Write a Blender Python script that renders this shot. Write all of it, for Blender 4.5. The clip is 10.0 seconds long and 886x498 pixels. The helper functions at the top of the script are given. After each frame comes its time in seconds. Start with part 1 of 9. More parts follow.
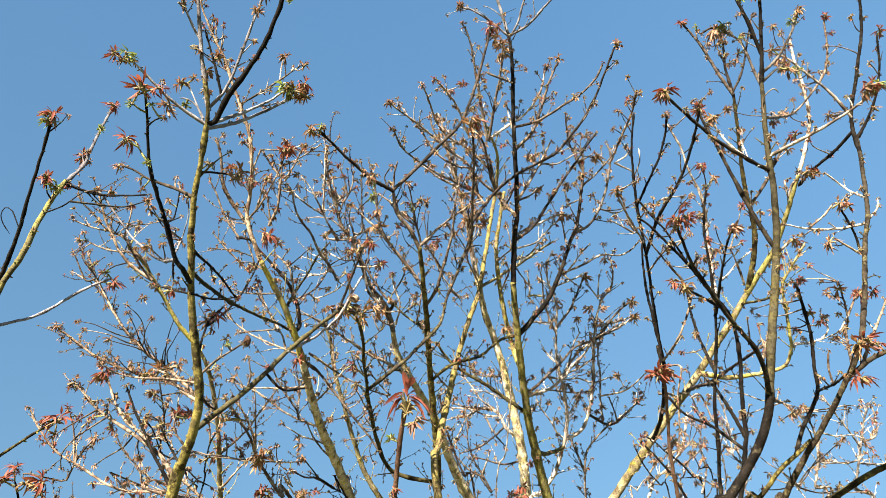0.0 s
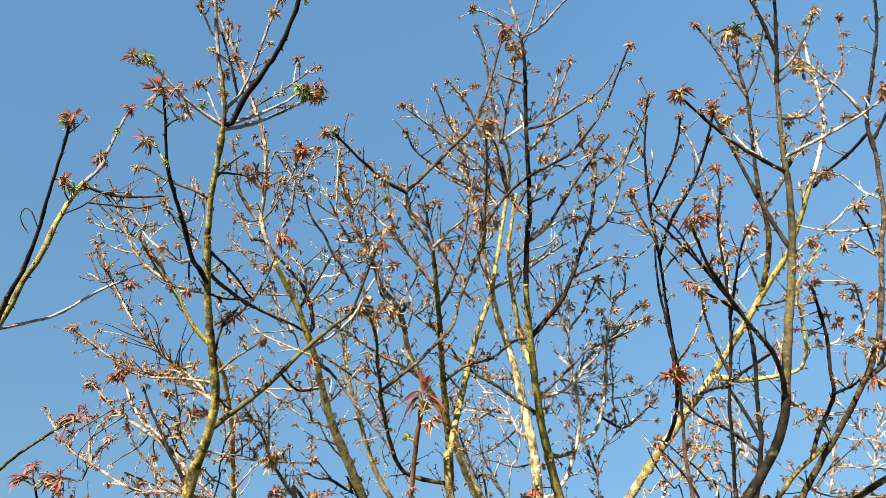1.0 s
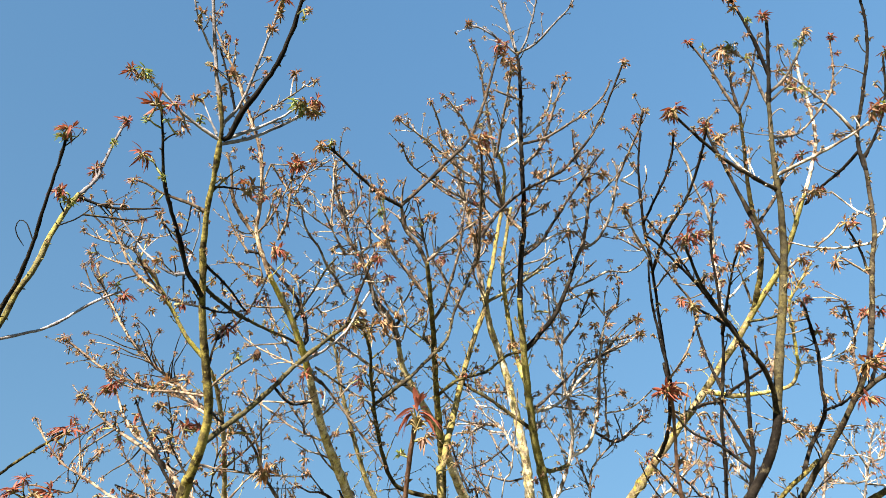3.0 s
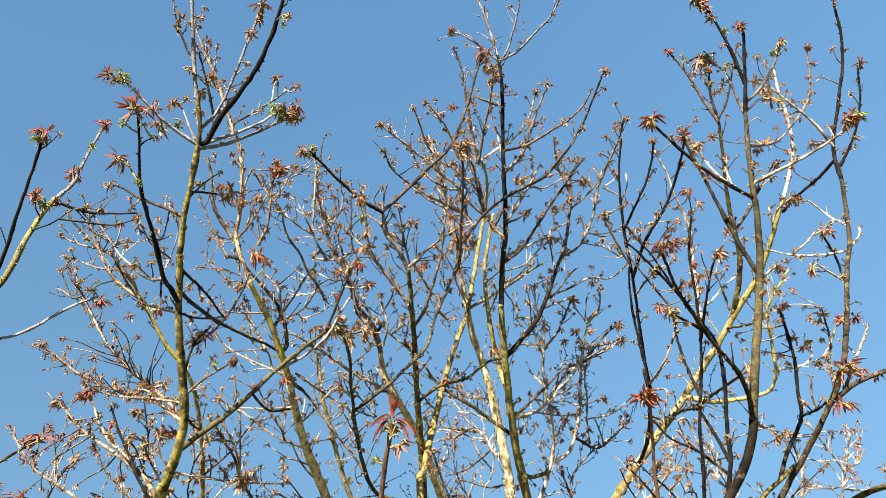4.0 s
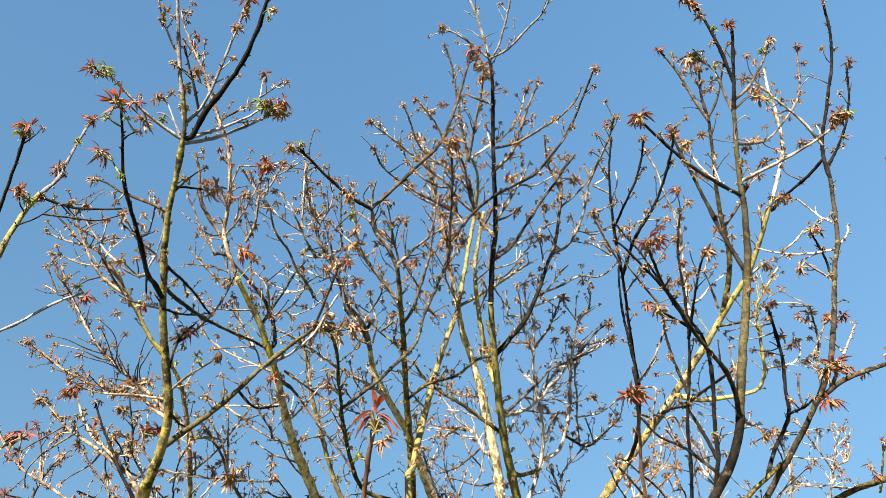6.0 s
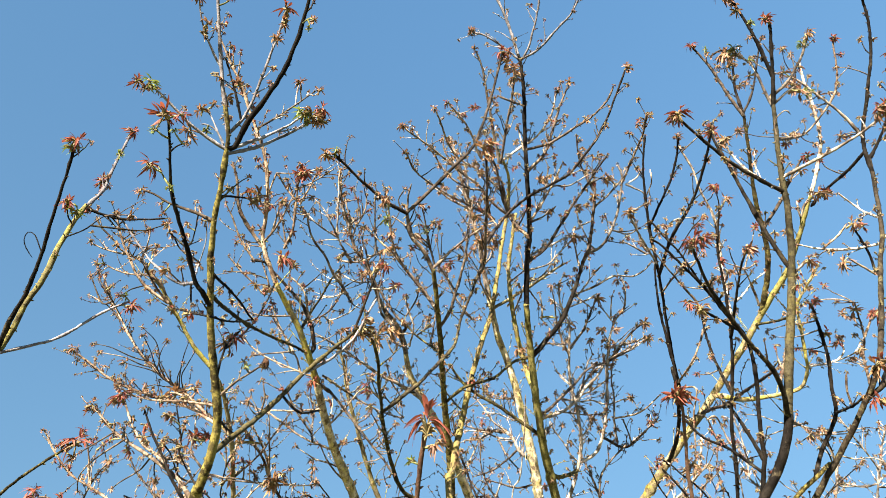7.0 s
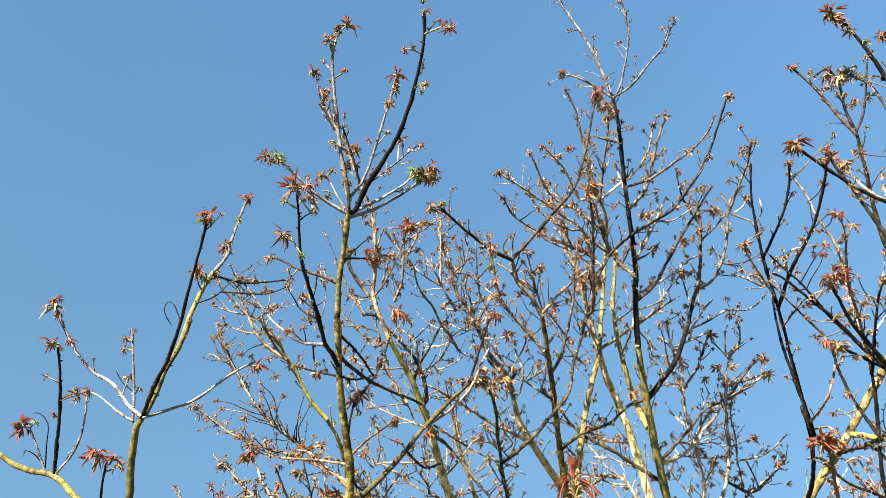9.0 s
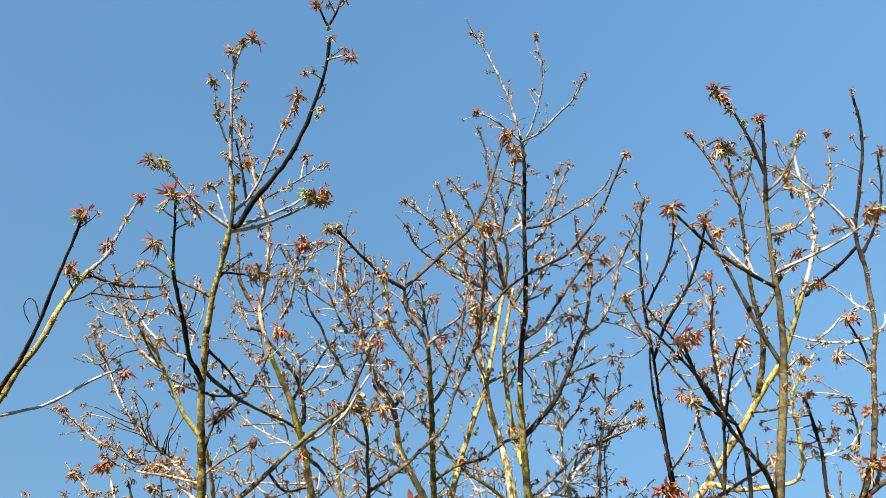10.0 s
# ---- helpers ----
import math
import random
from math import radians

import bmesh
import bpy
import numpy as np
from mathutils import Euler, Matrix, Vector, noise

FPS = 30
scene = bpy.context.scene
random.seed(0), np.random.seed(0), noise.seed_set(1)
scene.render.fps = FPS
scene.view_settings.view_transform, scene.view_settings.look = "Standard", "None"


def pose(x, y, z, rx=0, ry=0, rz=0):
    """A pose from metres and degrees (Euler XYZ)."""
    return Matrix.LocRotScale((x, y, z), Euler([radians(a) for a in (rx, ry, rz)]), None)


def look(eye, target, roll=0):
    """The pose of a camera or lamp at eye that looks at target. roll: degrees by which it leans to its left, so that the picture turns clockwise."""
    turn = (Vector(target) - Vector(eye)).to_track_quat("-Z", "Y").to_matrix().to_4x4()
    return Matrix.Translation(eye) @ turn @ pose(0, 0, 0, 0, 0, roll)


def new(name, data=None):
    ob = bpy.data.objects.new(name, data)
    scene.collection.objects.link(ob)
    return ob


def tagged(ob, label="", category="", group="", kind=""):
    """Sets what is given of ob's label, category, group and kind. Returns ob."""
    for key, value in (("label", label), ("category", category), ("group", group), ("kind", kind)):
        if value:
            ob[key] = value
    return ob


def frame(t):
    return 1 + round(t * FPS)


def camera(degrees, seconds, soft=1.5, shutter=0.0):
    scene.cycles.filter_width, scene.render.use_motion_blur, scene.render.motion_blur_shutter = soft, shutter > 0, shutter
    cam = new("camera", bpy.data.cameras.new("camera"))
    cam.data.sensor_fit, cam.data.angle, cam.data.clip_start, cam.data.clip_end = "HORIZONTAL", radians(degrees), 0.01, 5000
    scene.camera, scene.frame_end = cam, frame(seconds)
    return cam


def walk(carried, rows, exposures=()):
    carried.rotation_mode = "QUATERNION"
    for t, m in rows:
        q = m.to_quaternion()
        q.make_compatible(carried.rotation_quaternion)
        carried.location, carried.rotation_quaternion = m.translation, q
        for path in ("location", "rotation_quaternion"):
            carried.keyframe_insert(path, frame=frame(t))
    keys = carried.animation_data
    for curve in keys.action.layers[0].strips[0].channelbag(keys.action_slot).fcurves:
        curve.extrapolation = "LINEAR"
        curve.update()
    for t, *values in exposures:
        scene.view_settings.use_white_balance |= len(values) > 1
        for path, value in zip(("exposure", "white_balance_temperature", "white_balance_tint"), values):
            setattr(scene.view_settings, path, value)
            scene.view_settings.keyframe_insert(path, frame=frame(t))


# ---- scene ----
cam = camera(67.6, 10.0, soft=0.4)
ROWS = [
    (0.0, -0.0000, -0.0000, 1.6000, 132.000, -0.000, 0.000),
    (0.5, 0.0059, -0.0066, 1.5922, 132.462, -0.323, 0.091),
    (1.0, -0.0193, 0.0037, 1.5879, 132.300, -0.584, 0.596),
    (1.5, -0.0366, 0.0007, 1.5873, 133.033, -0.757, 0.916),
    (2.0, -0.0426, -0.0022, 1.5867, 133.141, -0.931, 0.742),
    (2.5, -0.0326, -0.0121, 1.5926, 133.193, -0.862, 0.435),
    (4.0, 0.0042, -0.0222, 1.5912, 133.752, 0.103, -1.167),
    (4.5, 0.0245, -0.0242, 1.5923, 134.271, 0.407, -1.373),
    (5.0, 0.0391, -0.0090, 1.5870, 133.869, 0.370, -2.013),
    (5.5, 0.0455, -0.0079, 1.5890, 133.640, 0.542, -2.046),
    (7.0, -0.0313, -0.0165, 1.5902, 133.837, -0.323, 0.679),
    (7.5, -0.0609, -0.0354, 1.5976, 133.897, -0.308, 2.771),
    (8.0, -0.1075, -0.0607, 1.5935, 133.925, -0.812, 5.669),
    (8.5, -0.1575, -0.0571, 1.6014, 134.372, -2.186, 7.619),
    (9.0, -0.1760, -0.0773, 1.6224, 136.841, -3.020, 7.862),
    (9.5, -0.1120, -0.0925, 1.6453, 138.323, -2.976, 4.541),
    (10.0, -0.0150, -0.1173, 1.6293, 139.070, -2.049, -1.127),
]
walk(cam, [(t, pose(x, y, z, rx, ry, rz)) for t, x, y, z, rx, ry, rz in ROWS],
     exposures=((0.0, 3.515), (5.5, 3.535), (7.0, 3.575), (9.0, 3.605), (10.0, 3.60)))

# ---- light: clear spring day, sun behind the camera and to its left ----
SUN = Vector((-0.34, -0.84, 0.42)).normalized()
world = bpy.data.worlds.new("sky")
scene.world = world
world.use_nodes = True
wn = world.node_tree
sky = wn.nodes.new("ShaderNodeTexSky")
sky.sky_type = "NISHITA"
sky.sun_disc = False
sky.sun_elevation = math.asin(SUN.z)
sky.sun_rotation = math.atan2(SUN.x, SUN.y)
sky.air_density, sky.dust_density, sky.ozone_density = 1.6, 0.2, 1.1
tint = wn.nodes.new("ShaderNodeMix")
tint.data_type, tint.blend_type = "RGBA", "MULTIPLY"
tint.inputs[0].default_value = 1.0
tint.inputs[7].default_value = (0.251, 0.315, 0.338, 1)
wn.links.new(sky.outputs[0], tint.inputs[6])
even = wn.nodes.new("ShaderNodeMix")
even.data_type = "RGBA"
even.inputs[0].default_value = 0.85
way = wn.nodes.new("ShaderNodeTexCoord")
axes = wn.nodes.new("ShaderNodeSeparateXYZ")
height = wn.nodes.new("ShaderNodeMapRange")
height.inputs["From Min"].default_value, height.inputs["From Max"].default_value = 0.25, 0.95
air = wn.nodes.new("ShaderNodeMix")
air.data_type = "RGBA"
air.inputs[6].default_value = (0.338, 0.724, 1.20, 1)
air.inputs[7].default_value = (0.220, 0.533, 1.016, 1)
wn.links.new(way.outputs["Generated"], axes.inputs[0])
wn.links.new(axes.outputs["Z"], height.inputs["Value"])
wn.links.new(height.outputs[0], air.inputs[0])
side = wn.nodes.new("ShaderNodeMapRange")
side.inputs["From Min"].default_value, side.inputs["From Max"].default_value = -1.0, 1.0
side.inputs["To Min"].default_value, side.inputs["To Max"].default_value = 0.76, 1.22
wn.links.new(axes.outputs["X"], side.inputs["Value"])
glow = wn.nodes.new("ShaderNodeMix")
glow.data_type, glow.blend_type = "RGBA", "MULTIPLY"
glow.inputs[0].default_value = 1.0
wn.links.new(air.outputs[2], glow.inputs[6])
wn.links.new(side.outputs[0], glow.inputs[7])
wn.links.new(glow.outputs[2], even.inputs[7])
wn.links.new(tint.outputs[2], even.inputs[6])
wn.links.new(even.outputs[2], wn.nodes["Background"].inputs[0])
wn.nodes["Background"].inputs[1].default_value = 0.055
sun = new("sun", bpy.data.lights.new("sun", "SUN"))
sun.data.energy, sun.data.angle, sun.data.color = 2.5, radians(0.53), (1.0, 0.915, 0.77)
sun.matrix_world = look(SUN * 50, (0, 0, 0))


# ---- materials ----
def node_material(name):
    m = bpy.data.materials.new(name)
    m.use_nodes = True
    return m, m.node_tree.nodes, m.node_tree.links


def noise_node(nodes, links, coord, size, detail=4.0, rough=0.6, stretch=(1, 1, 1)):
    mp = nodes.new("ShaderNodeMapping")
    mp.inputs["Scale"].default_value = stretch
    links.new(coord, mp.inputs["Vector"])
    n = nodes.new("ShaderNodeTexNoise")
    n.inputs["Scale"].default_value = size
    n.inputs["Detail"].default_value = detail
    n.inputs["Roughness"].default_value = rough
    links.new(mp.outputs[0], n.inputs["Vector"])
    return n.outputs["Fac"]


def step(nodes, links, value, low, high):
    r = nodes.new("ShaderNodeMapRange")
    r.interpolation_type = "SMOOTHSTEP"
    r.inputs["From Min"].default_value, r.inputs["From Max"].default_value = low, high
    links.new(value, r.inputs["Value"])
    return r.outputs[0]


def blend(nodes, links, fac, a, b, how="MIX"):
    n = nodes.new("ShaderNodeMix")
    n.data_type, n.blend_type = "RGBA", how
    for value, socket in ((fac, n.inputs[0]), (a, n.inputs[6]), (b, n.inputs[7])):
        if isinstance(value, (int, float)):
            socket.default_value = value
        elif isinstance(value, tuple):
            socket.default_value = (*value, 1)
        else:
            links.new(value, socket)
    return n.outputs[2]


def bark(name, ground, light, lichen, cover, rough=0.75, fleck=0.5, vary=0.25):
    """Walnut bark: a ground tone with lighter patches, lichen over part of it, fine cracks and pale lenticels."""
    m, nodes, links = node_material(name)
    b = nodes["Principled BSDF"]
    coord = nodes.new("ShaderNodeTexCoord").outputs["Object"]
    info = nodes.new("ShaderNodeObjectInfo")
    patch = noise_node(nodes, links, coord, 14, 3, 0.6)
    fine = noise_node(nodes, links, coord, 95, 4, 0.65)
    grain = noise_node(nodes, links, coord, 300, 3, 0.6, (1, 1, 0.25))
    col = blend(nodes, links, step(nodes, links, patch, 0.36, 0.64), ground, light)
    stretch_of = noise_node(nodes, links, coord, 3.2, 3, 0.55)
    shift = nodes.new("ShaderNodeMath")
    shift.operation = "MULTIPLY_ADD"
    links.new(info.outputs["Random"], shift.inputs[0])
    shift.inputs[1].default_value, shift.inputs[2].default_value = 0.10, cover - 0.20
    along = nodes.new("ShaderNodeMath")
    along.operation = "MULTIPLY_ADD"
    along.inputs[1].default_value = 0.32
    links.new(stretch_of, along.inputs[0])
    links.new(shift.outputs[0], along.inputs[2])
    cut = nodes.new("ShaderNodeMath")
    cut.operation = "SUBTRACT"
    links.new(noise_node(nodes, links, coord, 26, 6, 0.72), cut.inputs[0])
    inv = nodes.new("ShaderNodeMath")
    inv.operation = "SUBTRACT"
    inv.inputs[0].default_value = 1.0
    links.new(along.outputs[0], inv.inputs[1])
    links.new(inv.outputs[0], cut.inputs[1])
    col = blend(nodes, links, step(nodes, links, cut.outputs[0], -0.06, 0.07), col, lichen)
    blot = noise_node(nodes, links, coord, 30, 3, 0.6, (1, 1, 0.5))
    col = blend(nodes, links, step(nodes, links, blot, 0.52, 0.64), col, blend(nodes, links, fleck, col, blend(nodes, links, 1.0, col, (0.26, 0.22, 0.20), "MULTIPLY")))
    dots = nodes.new("ShaderNodeTexVoronoi")
    dots.inputs["Scale"].default_value = 110
    links.new(coord, dots.inputs["Vector"])
    spot = step(nodes, links, dots.outputs["Distance"], 0.24, 0.10)
    col = blend(nodes, links, spot, col, blend(nodes, links, 0.5, col, blend(nodes, links, 1.0, col, (1.9, 1.9, 1.85), "MULTIPLY")))
    col = blend(nodes, links, step(nodes, links, fine, 0.52, 0.62), col, blend(nodes, links, 0.55, col, blend(nodes, links, 1.0, col, (0.22, 0.19, 0.17), "MULTIPLY")))
    tone = nodes.new("ShaderNodeMapRange")
    tone.inputs["To Min"].default_value, tone.inputs["To Max"].default_value = 1 - vary, 1 + 0.55 * vary
    links.new(info.outputs["Random"], tone.inputs["Value"])
    col = blend(nodes, links, 1.0, col, tone.outputs[0], "MULTIPLY")
    links.new(col, b.inputs["Base Color"])
    b.inputs["Roughness"].default_value = rough
    b.inputs["Specular IOR Level"].default_value = 0.06
    mix = nodes.new("ShaderNodeMath")
    mix.operation = "ADD"
    links.new(fine, mix.inputs[0])
    links.new(grain, mix.inputs[1])
    bump = nodes.new("ShaderNodeBump")
    bump.inputs["Strength"].default_value, bump.inputs["Distance"].default_value = 0.6, 0.004
    links.new(mix.outputs[0], bump.inputs["Height"])
    links.new(bump.outputs[0], b.inputs["Normal"])
    return m


def leaf_material(name, young, old, glow):
    """Thin young leaf: gloss on top and light that comes through the blade."""
    m, nodes, links = node_material(name)
    b = nodes["Principled BSDF"]
    coord = nodes.new("ShaderNodeTexCoord").outputs["Object"]
    info = nodes.new("ShaderNodeObjectInfo")
    geo = nodes.new("ShaderNodeNewGeometry")
    mix = nodes.new("ShaderNodeMath")
    mix.operation = "ADD"
    links.new(info.outputs["Random"], mix.inputs[0])
    links.new(geo.outputs["Random Per Island"], mix.inputs[1])
    half = nodes.new("ShaderNodeMath")
    half.operation = "FRACT"
    links.new(mix.outputs[0], half.inputs[0])
    col = blend(nodes, links, half.outputs[0], young, old)
    col = blend(nodes, links, step(nodes, links, noise_node(nodes, links, coord, 60, 3), 0.4, 0.7), col, blend(nodes, links, 0.5, col, glow))
    col = blend(nodes, links, step(nodes, links, noise_node(nodes, links, coord, 6, 3), 0.45, 0.65), col, blend(nodes, links, 0.6, col, young))
    links.new(col, b.inputs["Base Color"])
    b.inputs["Roughness"].default_value = 0.6
    b.inputs["Specular IOR Level"].default_value = 0.3
    tr = nodes.new("ShaderNodeBsdfTranslucent")
    links.new(blend(nodes, links, 0.55, col, glow), tr.inputs["Color"])
    sh = nodes.new("ShaderNodeMixShader")
    sh.inputs[0].default_value = 0.24
    links.new(b.outputs[0], sh.inputs[1])
    links.new(tr.outputs[0], sh.inputs[2])
    links.new(sh.outputs[0], nodes["Material Output"].inputs[0])
    return m


BARKS = {
    "olive": bark("bark_olive", (0.0182, 0.0135, 0.00632), (0.0768, 0.0605, 0.0243), (0.196, 0.159, 0.0433), 0.44, 0.75, 0.7),
    "yellow": bark("bark_lichen", (0.118, 0.0883, 0.0448), (0.293, 0.243, 0.138), (0.237, 0.202, 0.0411), 0.47, 0.75, 0.6),
    "pale": bark("bark_pale", (0.11, 0.0794, 0.0591), (0.477, 0.392, 0.318), (0.364, 0.298, 0.172), 0.33, 0.7, 0.55, vary=0.75),
    "moss": bark("bark_moss", (0.0265, 0.0218, 0.0119), (0.071, 0.0597, 0.0347), (0.0796, 0.0649, 0.0258), 0.46),
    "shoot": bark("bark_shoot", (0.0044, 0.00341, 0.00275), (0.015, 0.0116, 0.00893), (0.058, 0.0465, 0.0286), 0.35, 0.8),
    "brown": bark("bark_brown", (0.0129, 0.00928, 0.00644), (0.0386, 0.0294, 0.0193), (0.0932, 0.0768, 0.0374), 0.38, 0.7, 0.7),
    "cream": bark("bark_cream", (0.266, 0.2, 0.125), (0.622, 0.534, 0.373), (0.498, 0.405, 0.159), 0.44, 0.75, 0.8),
    "twig": bark("bark_twig", (0.0898, 0.056, 0.0378), (0.324, 0.235, 0.164), (0.448, 0.341, 0.22), 0.36, 0.7, 0.6, vary=0.75),
    "lime": bark("bark_lime", (0.064, 0.0506, 0.0226), (0.155, 0.13, 0.0579), (0.19, 0.165, 0.0497), 0.52, 0.75, 0.6),
    "grey": bark("bark_grey", (0.0287, 0.0202, 0.0151), (0.136, 0.0993, 0.0753), (0.305, 0.233, 0.166), 0.36, 0.7, 0.55, vary=0.75),
    "tan": bark("bark_tan", (0.0736, 0.0495, 0.0341), (0.241, 0.179, 0.131), (0.229, 0.172, 0.095), 0.34, 0.7, 0.6, vary=0.75),
    "ash": bark("bark_ash", (0.0967, 0.0833, 0.0829), (0.262, 0.239, 0.242), (0.269, 0.242, 0.221), 0.36, 0.6, 0.35, vary=0.4),
    "green": bark("bark_green", (0.168, 0.168, 0.06), (0.264, 0.252, 0.102), (0.336, 0.3, 0.132), 0.36, 0.55),
    "straw": bark("bark_straw", (0.0612, 0.046, 0.0222), (0.163, 0.123, 0.0676), (0.168, 0.133, 0.0412), 0.46, 0.75, 0.6),
    "lemon": bark("bark_lemon", (0.16, 0.12, 0.055), (0.36, 0.30, 0.15), (0.33, 0.28, 0.055), 0.52, 0.75, 0.5),
    "husk": bark("bark_husk", (0.032, 0.016, 0.01), (0.084, 0.042, 0.024), (0.11, 0.064, 0.036), 0.36, 0.6),
    "red": bark("bark_red", (0.084, 0.0437, 0.0277), (0.143, 0.0823, 0.0521), (0.168, 0.126, 0.063), 0.36, 0.55),
}
LEAVES = {
    "red": leaf_material("leaf_red", (0.062, 0.0175, 0.0145), (0.285, 0.0800, 0.0480), (0.389, 0.0962, 0.0407)),
    "green": leaf_material("leaf_green", (0.102, 0.139, 0.0333), (0.231, 0.231, 0.0648), (0.315, 0.37, 0.0555)),
    "brown": leaf_material("leaf_brown", (0.064, 0.031, 0.020), (0.400, 0.222, 0.128), (0.370, 0.170, 0.085)),
    "tawny": leaf_material("leaf_tawny", (0.0777, 0.037, 0.0204), (0.398, 0.218, 0.098), (0.407, 0.185, 0.0648)),
}
HANG = {"red": 0.45, "green": 0.3, "brown": 0.6, "tawny": 0.55}
BUD = leaf_material("bud_scale", (0.25, 0.2, 0.0888), (0.111, 0.0592, 0.037), (0.278, 0.213, 0.0833))


def grass_material():
    m, nodes, links = node_material("meadow")
    b = nodes["Principled BSDF"]
    coord = nodes.new("ShaderNodeTexCoord").outputs["Object"]
    col = blend(nodes, links, noise_node(nodes, links, coord, 0.6, 6), (0.035, 0.062, 0.014), (0.08, 0.095, 0.03))
    col = blend(nodes, links, noise_node(nodes, links, coord, 40, 5), col, (0.08, 0.07, 0.035))
    links.new(col, b.inputs["Base Color"])
    b.inputs["Roughness"].default_value = 0.9
    return m


# ---- ground ----
def ground_sheet(radius=2500.0):
    bm = bmesh.new()
    rings, spokes = (0, 2, 5, 9, 15, 25, 45, 90, 200, 600, radius), 40
    last = [bm.verts.new((0, 0, 0))]
    for r in rings[1:]:
        ring = []
        for k in range(spokes):
            a = 2 * math.pi * k / spokes
            x, y = r * math.cos(a), r * math.sin(a)
            ring.append(bm.verts.new((x, y, 0.05 * noise.noise((x * 0.3, y * 0.3, 2)) if 1 < r < 100 else 0.0)))
        for k in range(spokes):
            n = (k + 1) % spokes
            if len(last) == 1:
                bm.faces.new((last[0], ring[k], ring[n]))
            else:
                bm.faces.new((last[k], ring[k], ring[n], last[n]))
        last = ring
    me = bpy.data.meshes.new("ground")
    bm.to_mesh(me)
    bm.free()
    me.materials.append(grass_material())
    for p in me.polygons:
        p.use_smooth = True
    return tagged(new("ground", me), "green meadow grass under the walnut trees", "ground", kind="structure")


ground_sheet()


# ---- trees ----
def tree(label, x, y):
    return tagged(new("walnut_tree"), label, "tree", "walnut trees"), Vector((x, y, -0.03))


def smooth_line(points, gap):
    """A soft line through the points, with a radius share from 0 at its foot to 1 at its tip."""
    pts = [Vector(p) for p in points]
    ext = [pts[0] * 2 - pts[1]] + pts + [pts[-1] * 2 - pts[-2]]
    total = sum((b - a).length for a, b in zip(pts, pts[1:]))
    out, run = [], 0.0
    for i in range(1, len(ext) - 2):
        p0, p1, p2, p3 = ext[i - 1:i + 3]
        seg = (p2 - p1).length
        n = max(2, int(seg / gap))
        for k in range(n):
            u = k / n
            p = 0.5 * (2 * p1 + (p2 - p0) * u + (2 * p0 - 5 * p1 + 4 * p2 - p3) * u * u + (3 * p1 - p0 - 3 * p2 + p3) * u ** 3)
            out.append((p, (run + seg * u) / total))
        run += seg
    out.append((pts[-1], 1.0))
    return out


def tube(verts, faces, line, radii, sides):
    """Adds a closed round skin along the line to the lists."""
    turn = Vector((1, 0, 0))
    start = len(verts)
    n = len(line)
    for i, (p, r) in enumerate(zip(line, radii)):
        d = (line[min(i + 1, n - 1)] - line[max(i - 1, 0)]).normalized()
        turn = (turn - d * turn.dot(d))
        if turn.length < 1e-4:
            turn = d.orthogonal()
        turn.normalize()
        side = d.cross(turn)
        for k in range(sides):
            a = 2 * math.pi * k / sides
            verts.append(p + (turn * math.cos(a) + side * math.sin(a)) * r)
    for i in range(n - 1):
        for k in range(sides):
            q = (k + 1) % sides
            a = start + i * sides
            faces.append((a + k, a + q, a + sides + q, a + sides + k))
    verts.append(line[-1] + (line[-1] - line[-2]).normalized() * radii[-1] * 0.7)
    top = start + (n - 1) * sides
    for k in range(sides):
        faces.append((top + k, top + (k + 1) % sides, len(verts) - 1))


def mesh_object(name, verts, faces, materials, parent, base, picks=None):
    me = bpy.data.meshes.new(name)
    me.from_pydata([v - base for v in verts], [], faces)
    for m in materials:
        me.materials.append(m)
    me.polygons.foreach_set("use_smooth", [True] * len(me.polygons))
    if picks:
        me.polygons.foreach_set("material_index", picks)
    me.update()
    ob = new(name, me)
    ob.parent = parent
    return ob


def blade(verts, faces, base, way, up, length, width, droop, fold=0.55):
    """One lance-shaped leaflet, folded along its midrib and curving down."""
    way = way.normalized()
    side = way.cross(up)
    if side.length < 1e-3:
        side = way.orthogonal()
    side.normalize()
    nor = side.cross(way).normalized()
    start = len(verts)
    shape = ((0.0, 0.12), (0.24, 0.70), (0.52, 1.0), (0.80, 0.78), (1.0, 0.08))
    for u, w in shape:
        c = base + way * (length * u) + nor * (-droop * length * u * u)
        half = width * 0.5 * w
        for s in (-1, 0, 1):
            verts.append(c + side * (s * half) + nor * (fold * half * abs(s)))
    for i in range(len(shape) - 1):
        for k in range(2):
            a = start + i * 3 + k
            faces.append((a, a + 1, a + 4, a + 3))


